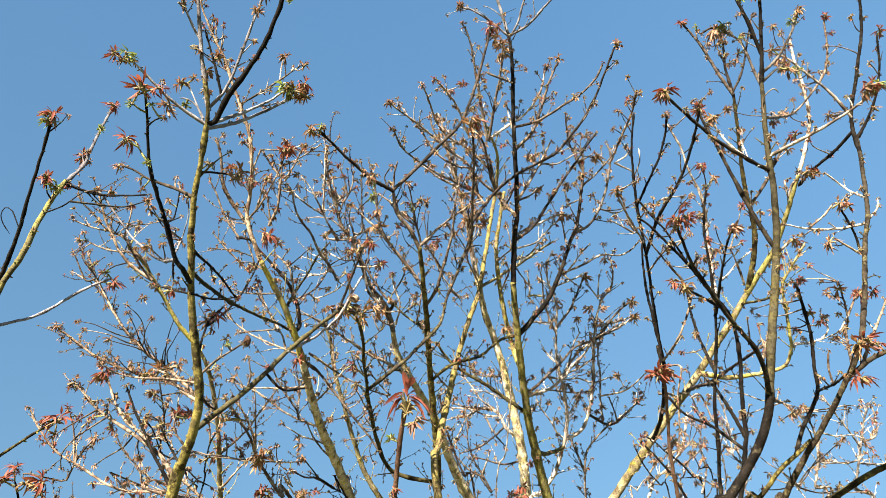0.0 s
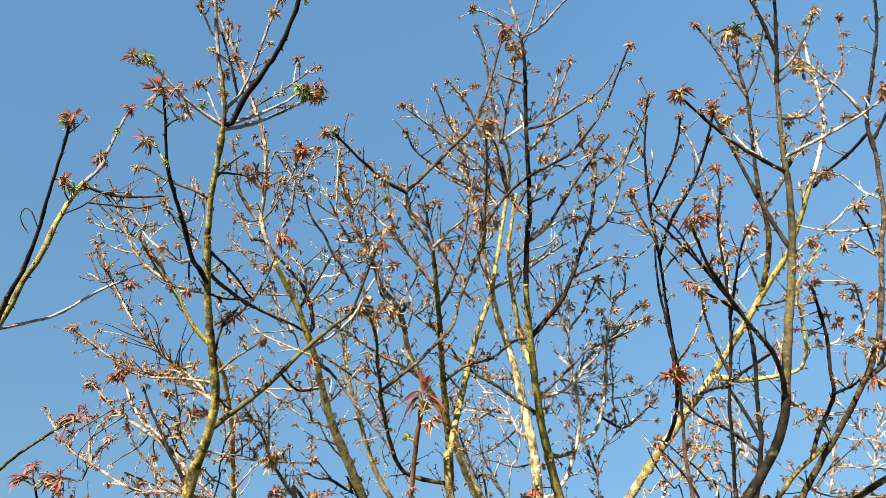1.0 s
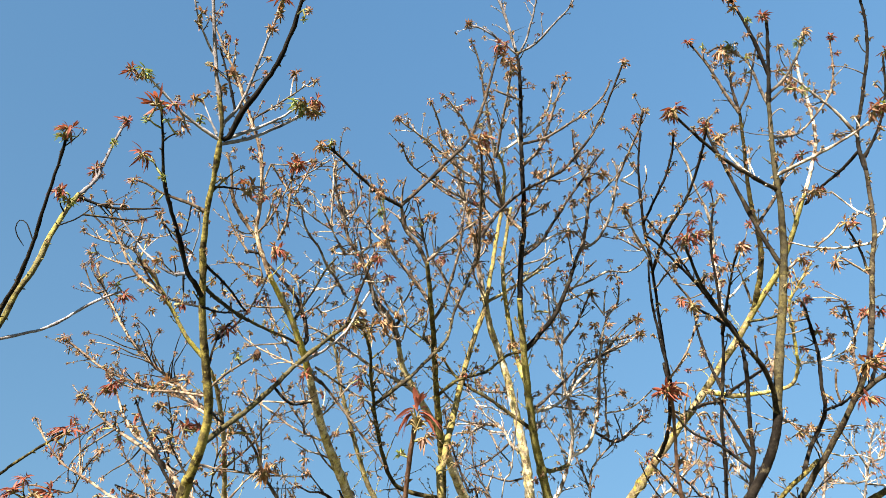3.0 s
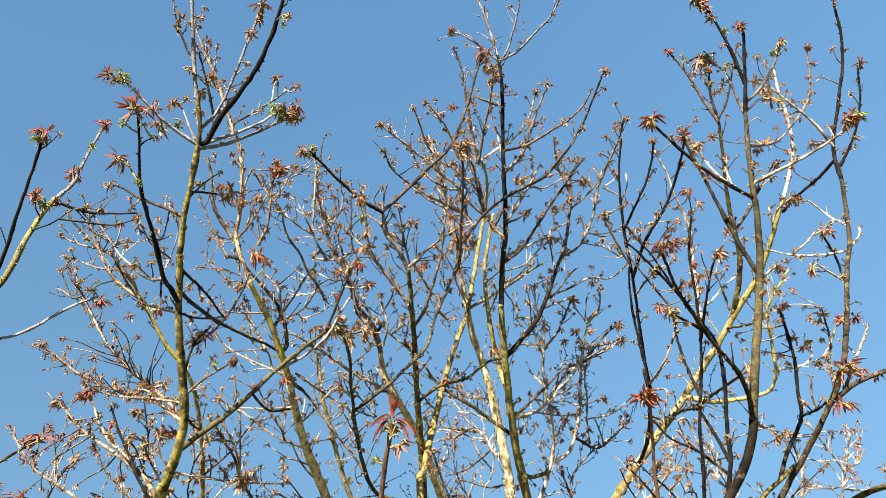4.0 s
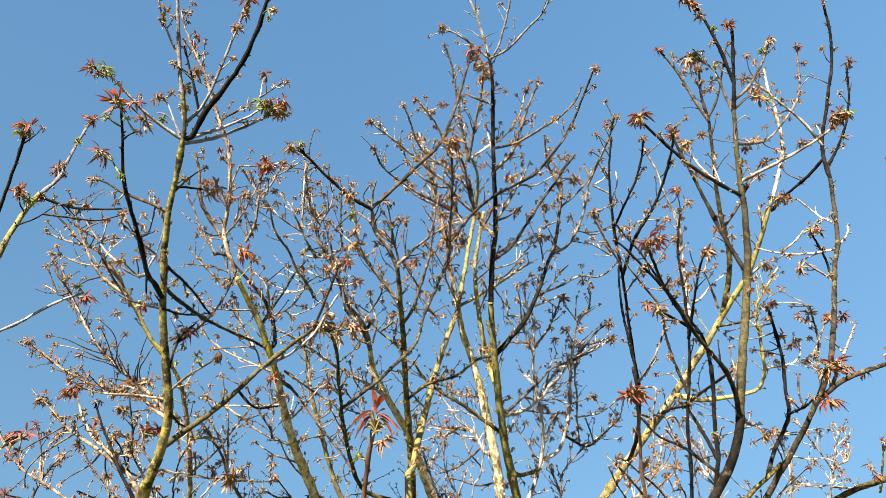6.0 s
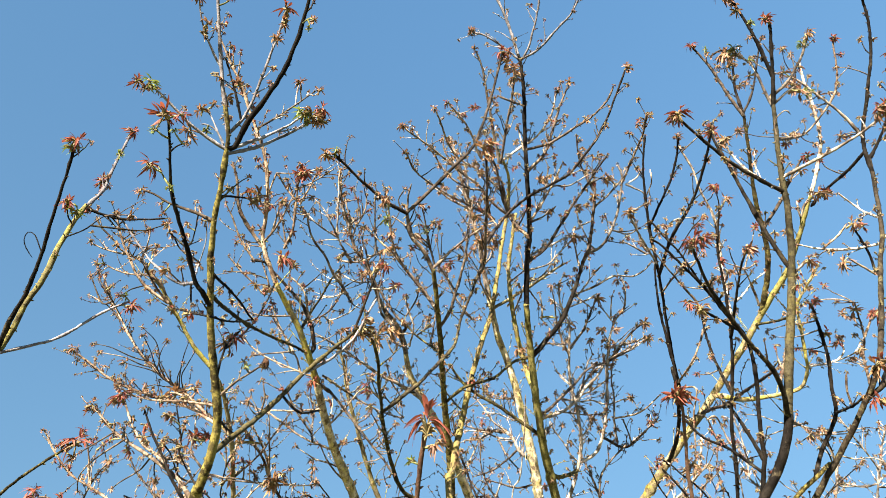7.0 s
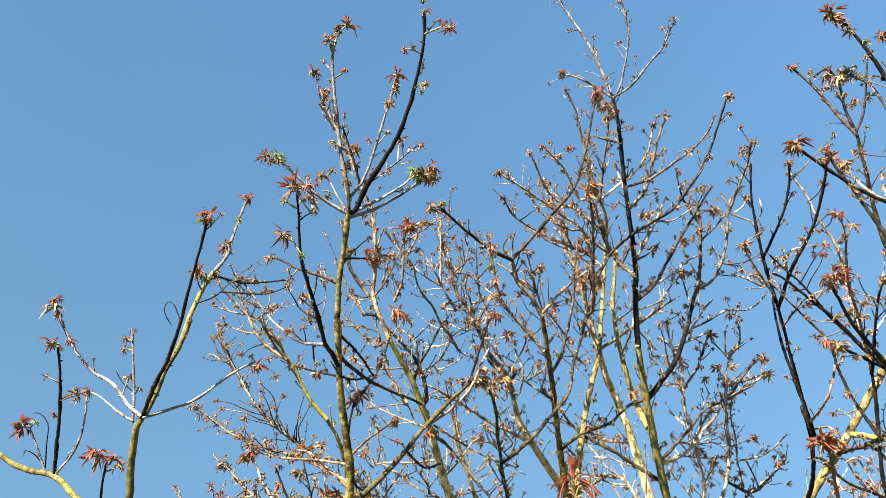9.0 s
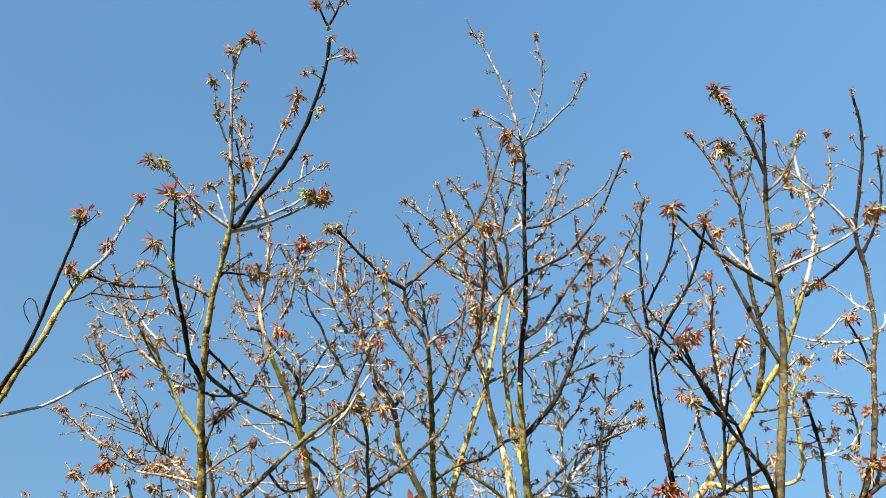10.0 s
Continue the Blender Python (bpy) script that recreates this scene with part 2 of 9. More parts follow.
def leaf_plan(rng, size, hang=0.3):
    """Stems, leaflets and catkins of one opening bud, pointing up; a leaflet is (foot, way, up, length, width, droop)."""
    leaves, stems, catkins = [], [], []
    count = rng.randint(5, 8)
    for k in range(count):
        a = 2 * math.pi * (k + rng.uniform(-0.45, 0.45)) / count
        lean = rng.uniform(0.1, 0.5) if rng.random() < 0.22 else rng.uniform(0.7, 1.35 + 0.6 * hang)
        out = Vector((math.cos(a) * math.sin(lean), math.sin(a) * math.sin(lean), math.cos(lean)))
        tip = out * (size * rng.uniform(0.06, 0.20))
        stems.append((Vector((0, 0, 0)), tip))
        for j in range(rng.randint(3, 5)):
            way = (out + Vector((rng.gauss(0, 0.30), rng.gauss(0, 0.30), rng.gauss(-0.25, 0.30)))).normalized()
            foot = tip * rng.uniform(0.5, 1.0)
            arch = rng.uniform(0.7, 1.7) if lean > 0.55 else rng.uniform(0.1, 0.6)
            leaves.append((foot, way, Vector((rng.gauss(0, 0.3), rng.gauss(0, 0.3), 1)), size * rng.uniform(0.14, 0.27), size * rng.uniform(0.045, 0.080), arch))
    for k in range(rng.randint(3, 5)):
        a = rng.uniform(0, 6.28)
        way = Vector((math.cos(a), math.sin(a), rng.uniform(-0.7, 0.7))).normalized()
        catkins.append([way * (size * u) - Vector((0, 0, 0.5 * size * u * u * 3)) for u in (0.02, 0.09, 0.17, 0.24)])
    return stems, leaves, catkins


def cluster_mesh(rng, tone, size=1.0, with_leaves=True):
    verts, faces, picks = [], [], []
    stems, leaves, catkins = leaf_plan(rng, size, HANG[tone])
    for a, b in stems:
        tube(verts, faces, [a, (a + b) * 0.5 + Vector((0, 0, 0.02 * size)), b], [0.022 * size, 0.016 * size, 0.010 * size], 4)
    fat = 1.0 if with_leaves else 0.62
    for line in catkins if with_leaves else catkins[:4]:
        tube(verts, faces, line, [0.016 * fat * size, 0.030 * fat * size, 0.028 * fat * size, 0.012 * fat * size], 5)
    for k in range(4):
        a = rng.uniform(0, 6.28)
        out = Vector((math.cos(a), math.sin(a), rng.uniform(-0.2, 0.9)))
        tube(verts, faces, [Vector((0, 0, 0)), out * 0.06 * size, out * 0.13 * size], [0.016 * size, 0.034 * size, 0.010 * size], 5)
    picks += [0] * len(faces)
    if with_leaves:
        for foot, way, up, length, width, droop in leaves:
            blade(verts, faces, foot, way, up, length, width, droop)
    picks += [1] * (len(faces) - len(picks))
    me = bpy.data.meshes.new("opening_bud")
    me.from_pydata(verts, [], faces)
    me.materials.append(BUD)
    me.materials.append(LEAVES[tone])
    me.polygons.foreach_set("material_index", picks)
    me.polygons.foreach_set("use_smooth", [True] * len(faces))
    me.update()
    return me, leaves


BLADES = {}


def blade_mesh(tone, kind):
    if (tone, kind) not in BLADES:
        verts, faces = [], []
        blade(verts, faces, Vector((0, 0, 0)), Vector((0, 0, 1)), Vector((0, 1, 0)), 1.0, (0.25, 0.30, 0.22, 0.28)[kind], (0.8, 1.2, 1.5, 0.4)[kind])
        me = bpy.data.meshes.new("leaf")
        me.from_pydata(verts, [], faces)
        me.materials.append(LEAVES[tone])
        me.polygons.foreach_set("use_smooth", [True] * len(faces))
        BLADES[tone, kind] = me
    return BLADES[tone, kind]


SMALL = {}
CLUSTER_RNG = random.Random(11)


def cluster(owner, tone, size, place):
    """An opening bud with its bunch of young leaves at a place on the tree; large ones have each leaf as a part."""
    root, base = owner
    rng = CLUSTER_RNG
    size *= 1.24
    turn = Euler((rng.gauss(0, 0.35), rng.gauss(0, 0.35), rng.uniform(0, 6.28))).to_matrix().to_4x4()
    near = Vector(place).length < 4.15 and size > 0.075
    size *= 1.2 if near else 1.05
    if near:
        me, leaves = cluster_mesh(rng, tone, size, False)
    else:
        if (tone, "s") not in SMALL:
            SMALL[tone, "s"] = [cluster_mesh(rng, tone)[0] for _ in range(7)]
        me, leaves = rng.choice(SMALL[tone, "s"]), ()
    ob = new("opening_bud", me)
    ob.parent = root
    grow = 1.0 if near else size
    ob.matrix_basis = Matrix.Translation(Vector(place) - base - Vector((0, 0, 0.22 * size))) @ turn @ Matrix.Diagonal((grow, grow, grow, 1))
    stem_from(owner, Vector(place) - Vector((0, 0, 0.22 * size)))
    for foot, way, up, length, width, droop in leaves:
        leaf = new("leaf", blade_mesh(tone, rng.randrange(4)))
        leaf.parent = ob
        roll = Matrix.Rotation(rng.gauss(0, 0.5), 4, "Z")
        leaf.matrix_basis = Matrix.Translation(foot) @ way.to_track_quat("Z", "Y").to_matrix().to_4x4() @ roll @ Matrix.Diagonal((length, length, length, 1))
    return ob


LIMB_RNG = random.Random(5)
STEM_RNG = random.Random(8)
FINE_RNG = random.Random(21)
LINES = {}


def stem_from(owner, place):
    """A thin bent twig from a lower point of the tree to an opening bud."""
    root, base = owner
    rng = STEM_RNG
    best = min(LINES[root.name], key=lambda p: (p - place).length + 0.9 * max(0.0, p.z - place.z + 0.3 * (p - place).length))
    gap = (best - place).length
    if 0.012 < gap < 0.40:
        bow = Vector((rng.gauss(0, 1), rng.gauss(0, 1), rng.gauss(-0.6, 0.5))) * (0.07 * gap)
        kink = Vector((rng.gauss(0, 1), rng.gauss(0, 1), rng.gauss(0, 1))) * (0.035 * gap)
        line = [p for p, _ in smooth_line([best, best.lerp(place, 0.35) + bow, best.lerp(place, 0.7) + bow * 0.8 + kink, place], 0.03)]
        foot = 0.0036 + 0.004 * gap
        verts, faces = [], []
        tube(verts, faces, line, [foot + (0.0023 - foot) * k / (len(line) - 1) for k in range(len(line))], 6)
        skin = "green" if gap < 0.06 else rng.choice(("twig", "brown", "twig", "tan"))
        mesh_object("stalk", verts, faces, [BARKS[skin]], root, base)


def tip_bunch(ob, base, place, s, tone, rng):
    """The small bunch of opening leaves at the end of a twig."""
    verts, faces = [], []
    stems, leaves, catkins = leaf_plan(rng, s, HANG[tone])
    for a, b in stems:
        tube(verts, faces, [place + a, place + (a + b) * 0.5, place + b], [0.022 * s, 0.016 * s, 0.01 * s], 4)
    for hang in catkins:
        tube(verts, faces, [place + q for q in hang], [0.014 * s, 0.026 * s, 0.024 * s, 0.010 * s], 4)
    picks = [0] * len(faces)
    for foot, way, up, length, width, droop in leaves[:12]:
        blade(verts, faces, place + foot, way, up, length, width * 1.2, droop)
    picks += [1] * (len(faces) - len(picks))
    tagged(mesh_object("leaf_growth", verts, faces, [BUD, LEAVES[tone]], ob, base, picks), kind="stuff")


def fine_twigs(verts, faces, lv, lf, lp, line, tone, count, rng):
    """Long thin twigs that bend upwards, knobbed with buds and ending in a few small leaves."""
    for _ in range(count):
        i = rng.randrange(max(1, len(line) // 5), len(line) - 1)
        if line[i].z > 4.7:
            continue
        along = (line[i + 1] - line[i]).normalized()
        out = Vector((rng.gauss(0, 1), rng.gauss(0, 1), rng.gauss(0, 1)))
        way = (along * 0.6 + (out - along * out.dot(along)).normalized() * 0.9 + Vector((0, 0, 0.2))).normalized()
        size, steps = rng.uniform(0.08, 0.24), 7
        curl = Vector((rng.gauss(0, 0.07), rng.gauss(0, 0.07), rng.uniform(0.02, 0.16)))
        p, pts = line[i].copy(), []
        for k in range(steps + 1):
            pts.append(p.copy())
            way = (way + curl + Vector((rng.gauss(0, 0.10), rng.gauss(0, 0.10), rng.gauss(0, 0.10)))).normalized()
            p = p + way * (size / steps)
        foot = rng.uniform(0.0024, 0.0034)
        tube(verts, faces, pts, [foot * (1 - 0.5 * k / steps) for k in range(steps + 1)], 5)
        for k in range(2, steps):
            if rng.random() < 0.6:
                o = Vector((rng.gauss(0, 1), rng.gauss(0, 1), rng.gauss(0.4, 1))).normalized()
                tube(verts, faces, [pts[k], pts[k] + o * 0.006, pts[k] + o * 0.014], [0.002, 0.0036, 0.001], 4)
        for place in (pts[-1], pts[rng.randrange(3, steps)]):
            s = rng.uniform(0.032, 0.062)
            stems, leaves, catkins = leaf_plan(rng, s, HANG[tone])
            for hang in catkins[:4]:
                tube(lv, lf, [place + q for q in hang], [0.014 * s, 0.026 * s, 0.024 * s, 0.010 * s], 4)
            lp += [0] * (len(lf) - len(lp))
            for foot_at, w, up, ln, wd, dr in leaves[:7]:
                blade(lv, lf, place + foot_at, (w + Vector((0, 0, -0.4))).normalized(), up, ln, wd * 1.4, dr)
            lp += [1] * (len(lf) - len(lp))


def side_growth(ob, root, base, line, shares, r0, r1, side, tone, rng):
    """Short side twigs, buds and small bunches of leaves along a limb."""
    verts, faces = [], []
    lv, lf, lp = [], [], []
    length = sum((b - a).length for a, b in zip(line, line[1:]))
    count = int(side * length / 0.065 + rng.random())
    for _ in range(count):
        i = rng.randrange(max(1, len(line) // 6), len(line) - 1)
        along = (line[i + 1] - line[i]).normalized()
        out = Vector((rng.gauss(0, 1), rng.gauss(0, 1), rng.gauss(0, 1)))
        out = (out - along * out.dot(along)).normalized()
        way = (along * 0.8 + out * 0.8 + Vector((0, 0, 0.45))).normalized()
        long_one = rng.random() < (0.35 if root is tree_middle[0] else 0.16)
        size = rng.uniform(0.08, 0.18) if long_one else rng.uniform(0.02, 0.09)
        steps = 6 if long_one else 3
        p, pts = line[i].copy(), []
        for k in range(steps + 1):
            pts.append(p.copy())
            way = (way + Vector((rng.gauss(0, 0.09), rng.gauss(0, 0.09), rng.gauss(0.03, 0.09)))).normalized()
            p = p + way * (size / steps)
        tr = min(0.0042, max(0.0026, (r0 + (r1 - r0) * shares[i]) * 0.6))
        tube(verts, faces, pts, [tr * (1.05 - 0.6 * k / steps) for k in range(steps + 1)], 5)
        for k in range(1, steps):
            if rng.random() < 0.5:
                o = Vector((rng.gauss(0, 1), rng.gauss(0, 1), rng.gauss(0.4, 1))).normalized()
                tube(verts, faces, [pts[k], pts[k] + o * 0.006, pts[k] + o * 0.013], [0.002, 0.0032, 0.001], 4)
        if long_one or rng.random() < 0.85:
            s = rng.choice((0.04, 0.055, 0.07, 0.085, 0.105)) * rng.uniform(0.85, 1.15)
            stems, leaves, catkins = leaf_plan(rng, s, HANG[tone])
            for a, b in stems:
                tube(lv, lf, [pts[-1] + a, pts[-1] + (a + b) * 0.5, pts[-1] + b], [0.02 * s, 0.016 * s, 0.01 * s], 4)
            for hang in catkins:
                tube(lv, lf, [pts[-1] + q for q in hang], [0.016 * s, 0.030 * s, 0.028 * s, 0.012 * s], 4)
            lp += [0] * (len(lf) - len(lp))
            for foot, w, up, ln, wd, dr in leaves[:9]:
                blade(lv, lf, pts[-1] + foot, (w + Vector((0, 0, -0.55))).normalized(), up, ln * 0.85, wd * 1.45, dr)
            lp += [1] * (len(lf) - len(lp))
    if root is tree_middle[0]:
        fine_twigs(verts, faces, lv, lf, lp, line, tone, int(length / 0.16), FINE_RNG)
    for _ in range(int(length / 0.07)):
        i = rng.randrange(len(line) - 1)
        r = r0 + (r1 - r0) * shares[i]
        o = Vector((rng.gauss(0, 1), rng.gauss(0, 1), rng.gauss(0.3, 1))).normalized()
        if r < 0.012:
            tube(verts, faces, [line[i], line[i] + o * (r + 0.004), line[i] + o * (r + 0.011)], [0.003, 0.0036, 0.001], 4)
        else:
            tube(verts, faces, [line[i], line[i] + o * (r + 0.001), line[i] + o * (r + 0.004)], [r * 0.45, r * 0.36, r * 0.12], 6)
    if verts:
        tagged(mesh_object("twig_growth", verts, faces, [BARKS["brown"] if ob.data.materials[0] is BARKS["shoot"] else ob.data.materials[0]], ob, base), kind="stuff")
    if lv:
        tagged(mesh_object("leaf_growth", lv, lf, [BUD, LEAVES[tone]], ob, base, lp), kind="stuff")


def limb(owner, name, skin, r0, r1, side, *points):
    """A tapered, slightly crooked limb through the points, with knots, side twigs and buds."""
    root, base = owner
    rng = LIMB_RNG
    soft = smooth_line(points, 0.022)
    if r0 < 0.012:
        r0, r1 = r0 * 1.17, r1 * 1.17
    line, shares, radii = [], [], []
    seed = rng.uniform(0, 50)
    knots = [rng.uniform(0.03, 0.97) for _ in range(int(len(soft) / 5))]
    for p, s in soft:
        r = r0 + (r1 - r0) * s
        wob = noise.noise_vector(p * 9 + Vector((seed, 0, 0))) * min(0.004, r * 0.35)
        thin = 0.22 if r < 0.010 else 0.09
        swell = 1 + 0.06 * noise.noise(p * 24) + sum(thin * max(0.0, 1 - abs(s - k) * len(soft) / 1.6) for k in knots)
        kink = noise.noise_vector(p * 34 + Vector((0, seed, 0))) * min(0.0026, r * 0.38)
        line.append(p + wob + kink)
        shares.append(s)
        radii.append(r * swell)
    sides = 14 if r0 > 0.02 else 10 if r0 > 0.010 else 7
    LINES.setdefault(root.name, []).extend(line)
    verts, faces = [], []
    if r1 < 0.009:
        radii[-1] *= 0.45
        radii[-2] *= 1.25
    tube(verts, faces, line, radii, sides)
    ob = mesh_object(name, verts, faces, [BARKS[skin]], root, base)
    if side and r1 < 0.0075:
        tip_bunch(ob, base, line[-1], rng.uniform(0.045, 0.075), rng.choice(("brown", "tawny", "red")), rng)
    if side:
        tone = rng.choice(("brown", "brown", "tawny", "brown", "red"))
        side_growth(ob, root, base, line, shares, r0, r1, side, tone, rng)
    return ob


tree_near = tree("slender walnut tree with olive bark and red opening leaves", -1.18, 3.05)
tree_edge = tree("young walnut tree with yellow lichen on its stems", -1.90, 3.00)
tree_middle = tree("large bare walnut tree with pale lichened limbs", 0.42, 5.75)
tree_right = tree("walnut tree with dark curved stem and budding twigs", 1.02, 3.50)
for root, base in (tree_near, tree_edge, tree_middle, tree_right):
    root.location = base

limb(tree_near, "trunk", "olive", 0.060, 0.034, 0, (-1.18, 3.05, -0.03), (-1.19, 3.03, 0.9), (-1.13, 2.88, 1.87))
limb(tree_edge, "trunk", "olive", 0.050, 0.030, 0, (-1.90, 3.00, -0.03), (-1.91, 2.98, 0.9), (-1.86, 2.85, 1.97))
limb(tree_middle, "trunk", "pale", 0.170, 0.120, 0, (0.42, 5.75, -0.03), (0.40, 5.72, 0.8), (0.40, 5.60, 1.75))
limb(tree_right, "trunk", "olive", 0.085, 0.052, 0, (1.02, 3.50, -0.03), (1.00, 3.45, 0.9), (1.06, 3.30, 1.78))

# ---- near tree: limbs ----
limb(tree_near, "trunk", "olive", 0.0267, 0.0065, 0.36, (-1.130, 2.880, 1.850), (-1.035, 2.508, 2.581), (-0.992, 2.413, 2.678), (-0.963, 2.359, 2.732), (-0.933, 2.283, 2.809), (-0.921, 2.230, 2.863), (-0.926, 2.154, 2.940), (-0.935, 2.079, 3.017), (-0.945, 1.989, 3.108), (-0.945, 1.900, 3.199), (-0.943, 1.811, 3.290), (-0.933, 1.737, 3.365), (-0.921, 1.677, 3.425), (-0.900, 1.604, 3.500), (-0.884, 1.545, 3.559), (-0.870, 1.479, 3.626), (-0.875, 1.440, 3.666), (-0.885, 1.399, 3.707))
limb(tree_near, "limb", "ash", 0.0075, 0.0044, 0.2, (-0.870, 1.479, 3.626), (-0.886, 1.438, 3.700), (-0.899, 1.378, 3.772), (-0.912, 1.289, 3.881), (-0.923, 1.197, 3.992), (-0.928, 1.105, 4.104), (-0.905, 1.052, 4.167))
limb(tree_near, "limb", "shoot", 0.0090, 0.0042, 0.12, (-0.877, 1.512, 3.593), (-0.851, 1.519, 3.604), (-0.798, 1.448, 3.666), (-0.731, 1.386, 3.718), (-0.658, 1.307, 3.785), (-0.605, 1.222, 3.859), (-0.563, 1.129, 3.942), (-0.533, 1.043, 4.017), (-0.523, 0.957, 4.094))
limb(tree_near, "twig", "shoot", 0.0042, 0.0024, 0, (-0.512, 0.897, 4.041), (-0.541, 0.860, 4.082), (-0.566, 0.823, 4.123), (-0.579, 0.801, 4.148))
limb(tree_near, "twig", "shoot", 0.0042, 0.0024, 0, (-0.516, 0.897, 4.041), (-0.489, 0.859, 4.083), (-0.471, 0.821, 4.126), (-0.457, 0.793, 4.156))
limb(tree_near, "twig", "green", 0.0035, 0.0024, 0, (-0.530, 1.022, 4.036), (-0.479, 0.979, 3.967), (-0.442, 0.967, 3.963))
limb(tree_near, "twig", "green", 0.0028, 0.0019, 0, (-0.546, 1.079, 3.986), (-0.563, 1.044, 3.953), (-0.591, 1.038, 3.959))
limb(tree_near, "twig", "green", 0.0029, 0.0019, 0, (-0.584, 1.176, 3.901), (-0.552, 1.138, 3.863), (-0.531, 1.135, 3.867))
limb(tree_near, "twig", "ash", 0.0052, 0.0034, 0.54, (-0.875, 1.485, 3.643), (-0.824, 1.453, 3.693), (-0.789, 1.410, 3.762), (-0.759, 1.359, 3.841), (-0.737, 1.319, 3.901), (-0.706, 1.267, 3.982), (-0.681, 1.213, 4.064))
limb(tree_near, "twig", "ash", 0.0038, 0.0023, 0.36, (-0.907, 1.326, 3.836), (-0.947, 1.267, 3.895), (-0.978, 1.187, 3.961), (-0.983, 1.126, 4.011))
limb(tree_near, "twig", "shoot", 0.0045, 0.0026, 0.72, (-0.830, 1.458, 3.685), (-0.846, 1.394, 3.748), (-0.870, 1.354, 3.811), (-0.898, 1.306, 3.886))
limb(tree_near, "twig", "ash", 0.0060, 0.0031, 0.18, (-0.878, 1.518, 3.587), (-0.943, 1.470, 3.603), (-1.004, 1.414, 3.622), (-1.058, 1.348, 3.648), (-1.098, 1.302, 3.666))
limb(tree_near, "twig", "ash", 0.0037, 0.0020, 0, (-0.891, 1.504, 3.605), (-0.920, 1.480, 3.651), (-0.960, 1.472, 3.683), (-0.995, 1.476, 3.696))
limb(tree_near, "twig", "ash", 0.0030, 0.0021, 0, (-0.889, 1.512, 3.590), (-0.929, 1.503, 3.677), (-0.971, 1.500, 3.763), (-1.003, 1.497, 3.823))
limb(tree_near, "twig", "ash", 0.0060, 0.0036, 0.18, (-0.851, 1.519, 3.604), (-0.814, 1.534, 3.654), (-0.774, 1.549, 3.704), (-0.698, 1.571, 3.807), (-0.650, 1.576, 3.885))
limb(tree_near, "twig", "ash", 0.0060, 0.0036, 0.18, (-0.881, 1.529, 3.576), (-0.815, 1.555, 3.637), (-0.776, 1.573, 3.688), (-0.692, 1.601, 3.804), (-0.615, 1.618, 3.913))
limb(tree_near, "limb", "shoot", 0.0081, 0.0032, 0.22, (-0.945, 1.930, 3.169), (-0.948, 1.833, 3.154), (-0.967, 1.802, 3.170), (-0.978, 1.710, 3.224), (-0.998, 1.602, 3.285), (-1.011, 1.506, 3.338), (-1.002, 1.412, 3.390), (-0.994, 1.345, 3.427), (-0.992, 1.288, 3.457))
limb(tree_near, "twig", "green", 0.0033, 0.0017, 0, (-1.010, 1.490, 3.347), (-0.980, 1.388, 3.272), (-0.999, 1.363, 3.299))
limb(tree_near, "twig", "shoot", 0.0026, 0.0017, 0, (-0.999, 1.384, 3.406), (-0.952, 1.341, 3.383), (-0.924, 1.340, 3.400))
limb(tree_near, "twig", "tan", 0.0060, 0.0026, 0.36, (-0.927, 1.707, 3.395), (-0.977, 1.688, 3.412), (-1.022, 1.681, 3.429), (-1.100, 1.671, 3.455), (-1.169, 1.652, 3.491), (-1.221, 1.645, 3.509))
limb(tree_near, "limb", "moss", 0.0122, 0.0082, 0.11, (-0.950, 2.327, 2.764), (-0.931, 2.385, 2.839), (-0.891, 2.451, 2.937), (-0.794, 2.572, 3.170), (-0.728, 2.632, 3.329), (-0.628, 2.701, 3.508), (-0.537, 2.752, 3.650), (-0.484, 2.775, 3.749))
limb(tree_near, "twig", "brown", 0.0062, 0.0036, 0.36, (-0.544, 2.748, 3.638), (-0.495, 2.685, 3.745), (-0.443, 2.582, 3.830), (-0.415, 2.525, 3.877))
limb(tree_near, "twig", "ash", 0.0068, 0.0046, 0, (-0.734, 2.627, 3.316), (-0.643, 2.737, 3.472), (-0.556, 2.740, 3.570), (-0.511, 2.733, 3.643), (-0.477, 2.717, 3.733), (-0.430, 2.699, 3.833))
limb(tree_near, "limb", "red", 0.0140, 0.0062, 0.5, (-1.130, 2.880, 1.850), (-0.147, 1.944, 2.235), (-0.136, 1.848, 2.323), (-0.124, 1.749, 2.414), (-0.113, 1.688, 2.468), (-0.103, 1.646, 2.506))
limb(tree_near, "limb", "tan", 0.0079, 0.0048, 0.72, (-1.013, 2.460, 2.629), (-1.145, 2.597, 2.772), (-1.227, 2.644, 2.843), (-1.371, 2.720, 2.950), (-1.563, 2.813, 3.081), (-1.704, 2.871, 3.190), (-1.801, 2.904, 3.292))
limb(tree_near, "limb", "shoot", 0.0062, 0.0034, 0.36, (-1.028, 2.492, 2.597), (-1.107, 2.531, 2.695), (-1.177, 2.543, 2.783), (-1.241, 2.550, 2.873), (-1.325, 2.555, 2.993), (-1.387, 2.554, 3.097))
limb(tree_near, "limb", "tan", 0.0052, 0.0038, 0.54, (-1.214, 2.547, 2.836), (-1.361, 2.711, 2.967), (-1.438, 2.747, 3.027), (-1.529, 2.783, 3.132), (-1.600, 2.808, 3.236), (-1.643, 2.822, 3.307))
limb(tree_near, "twig", "tan", 0.0045, 0.0034, 0.54, (-0.923, 2.198, 2.895), (-1.032, 2.283, 2.958), (-1.159, 2.402, 3.039), (-1.386, 2.604, 3.166), (-1.609, 2.775, 3.301))
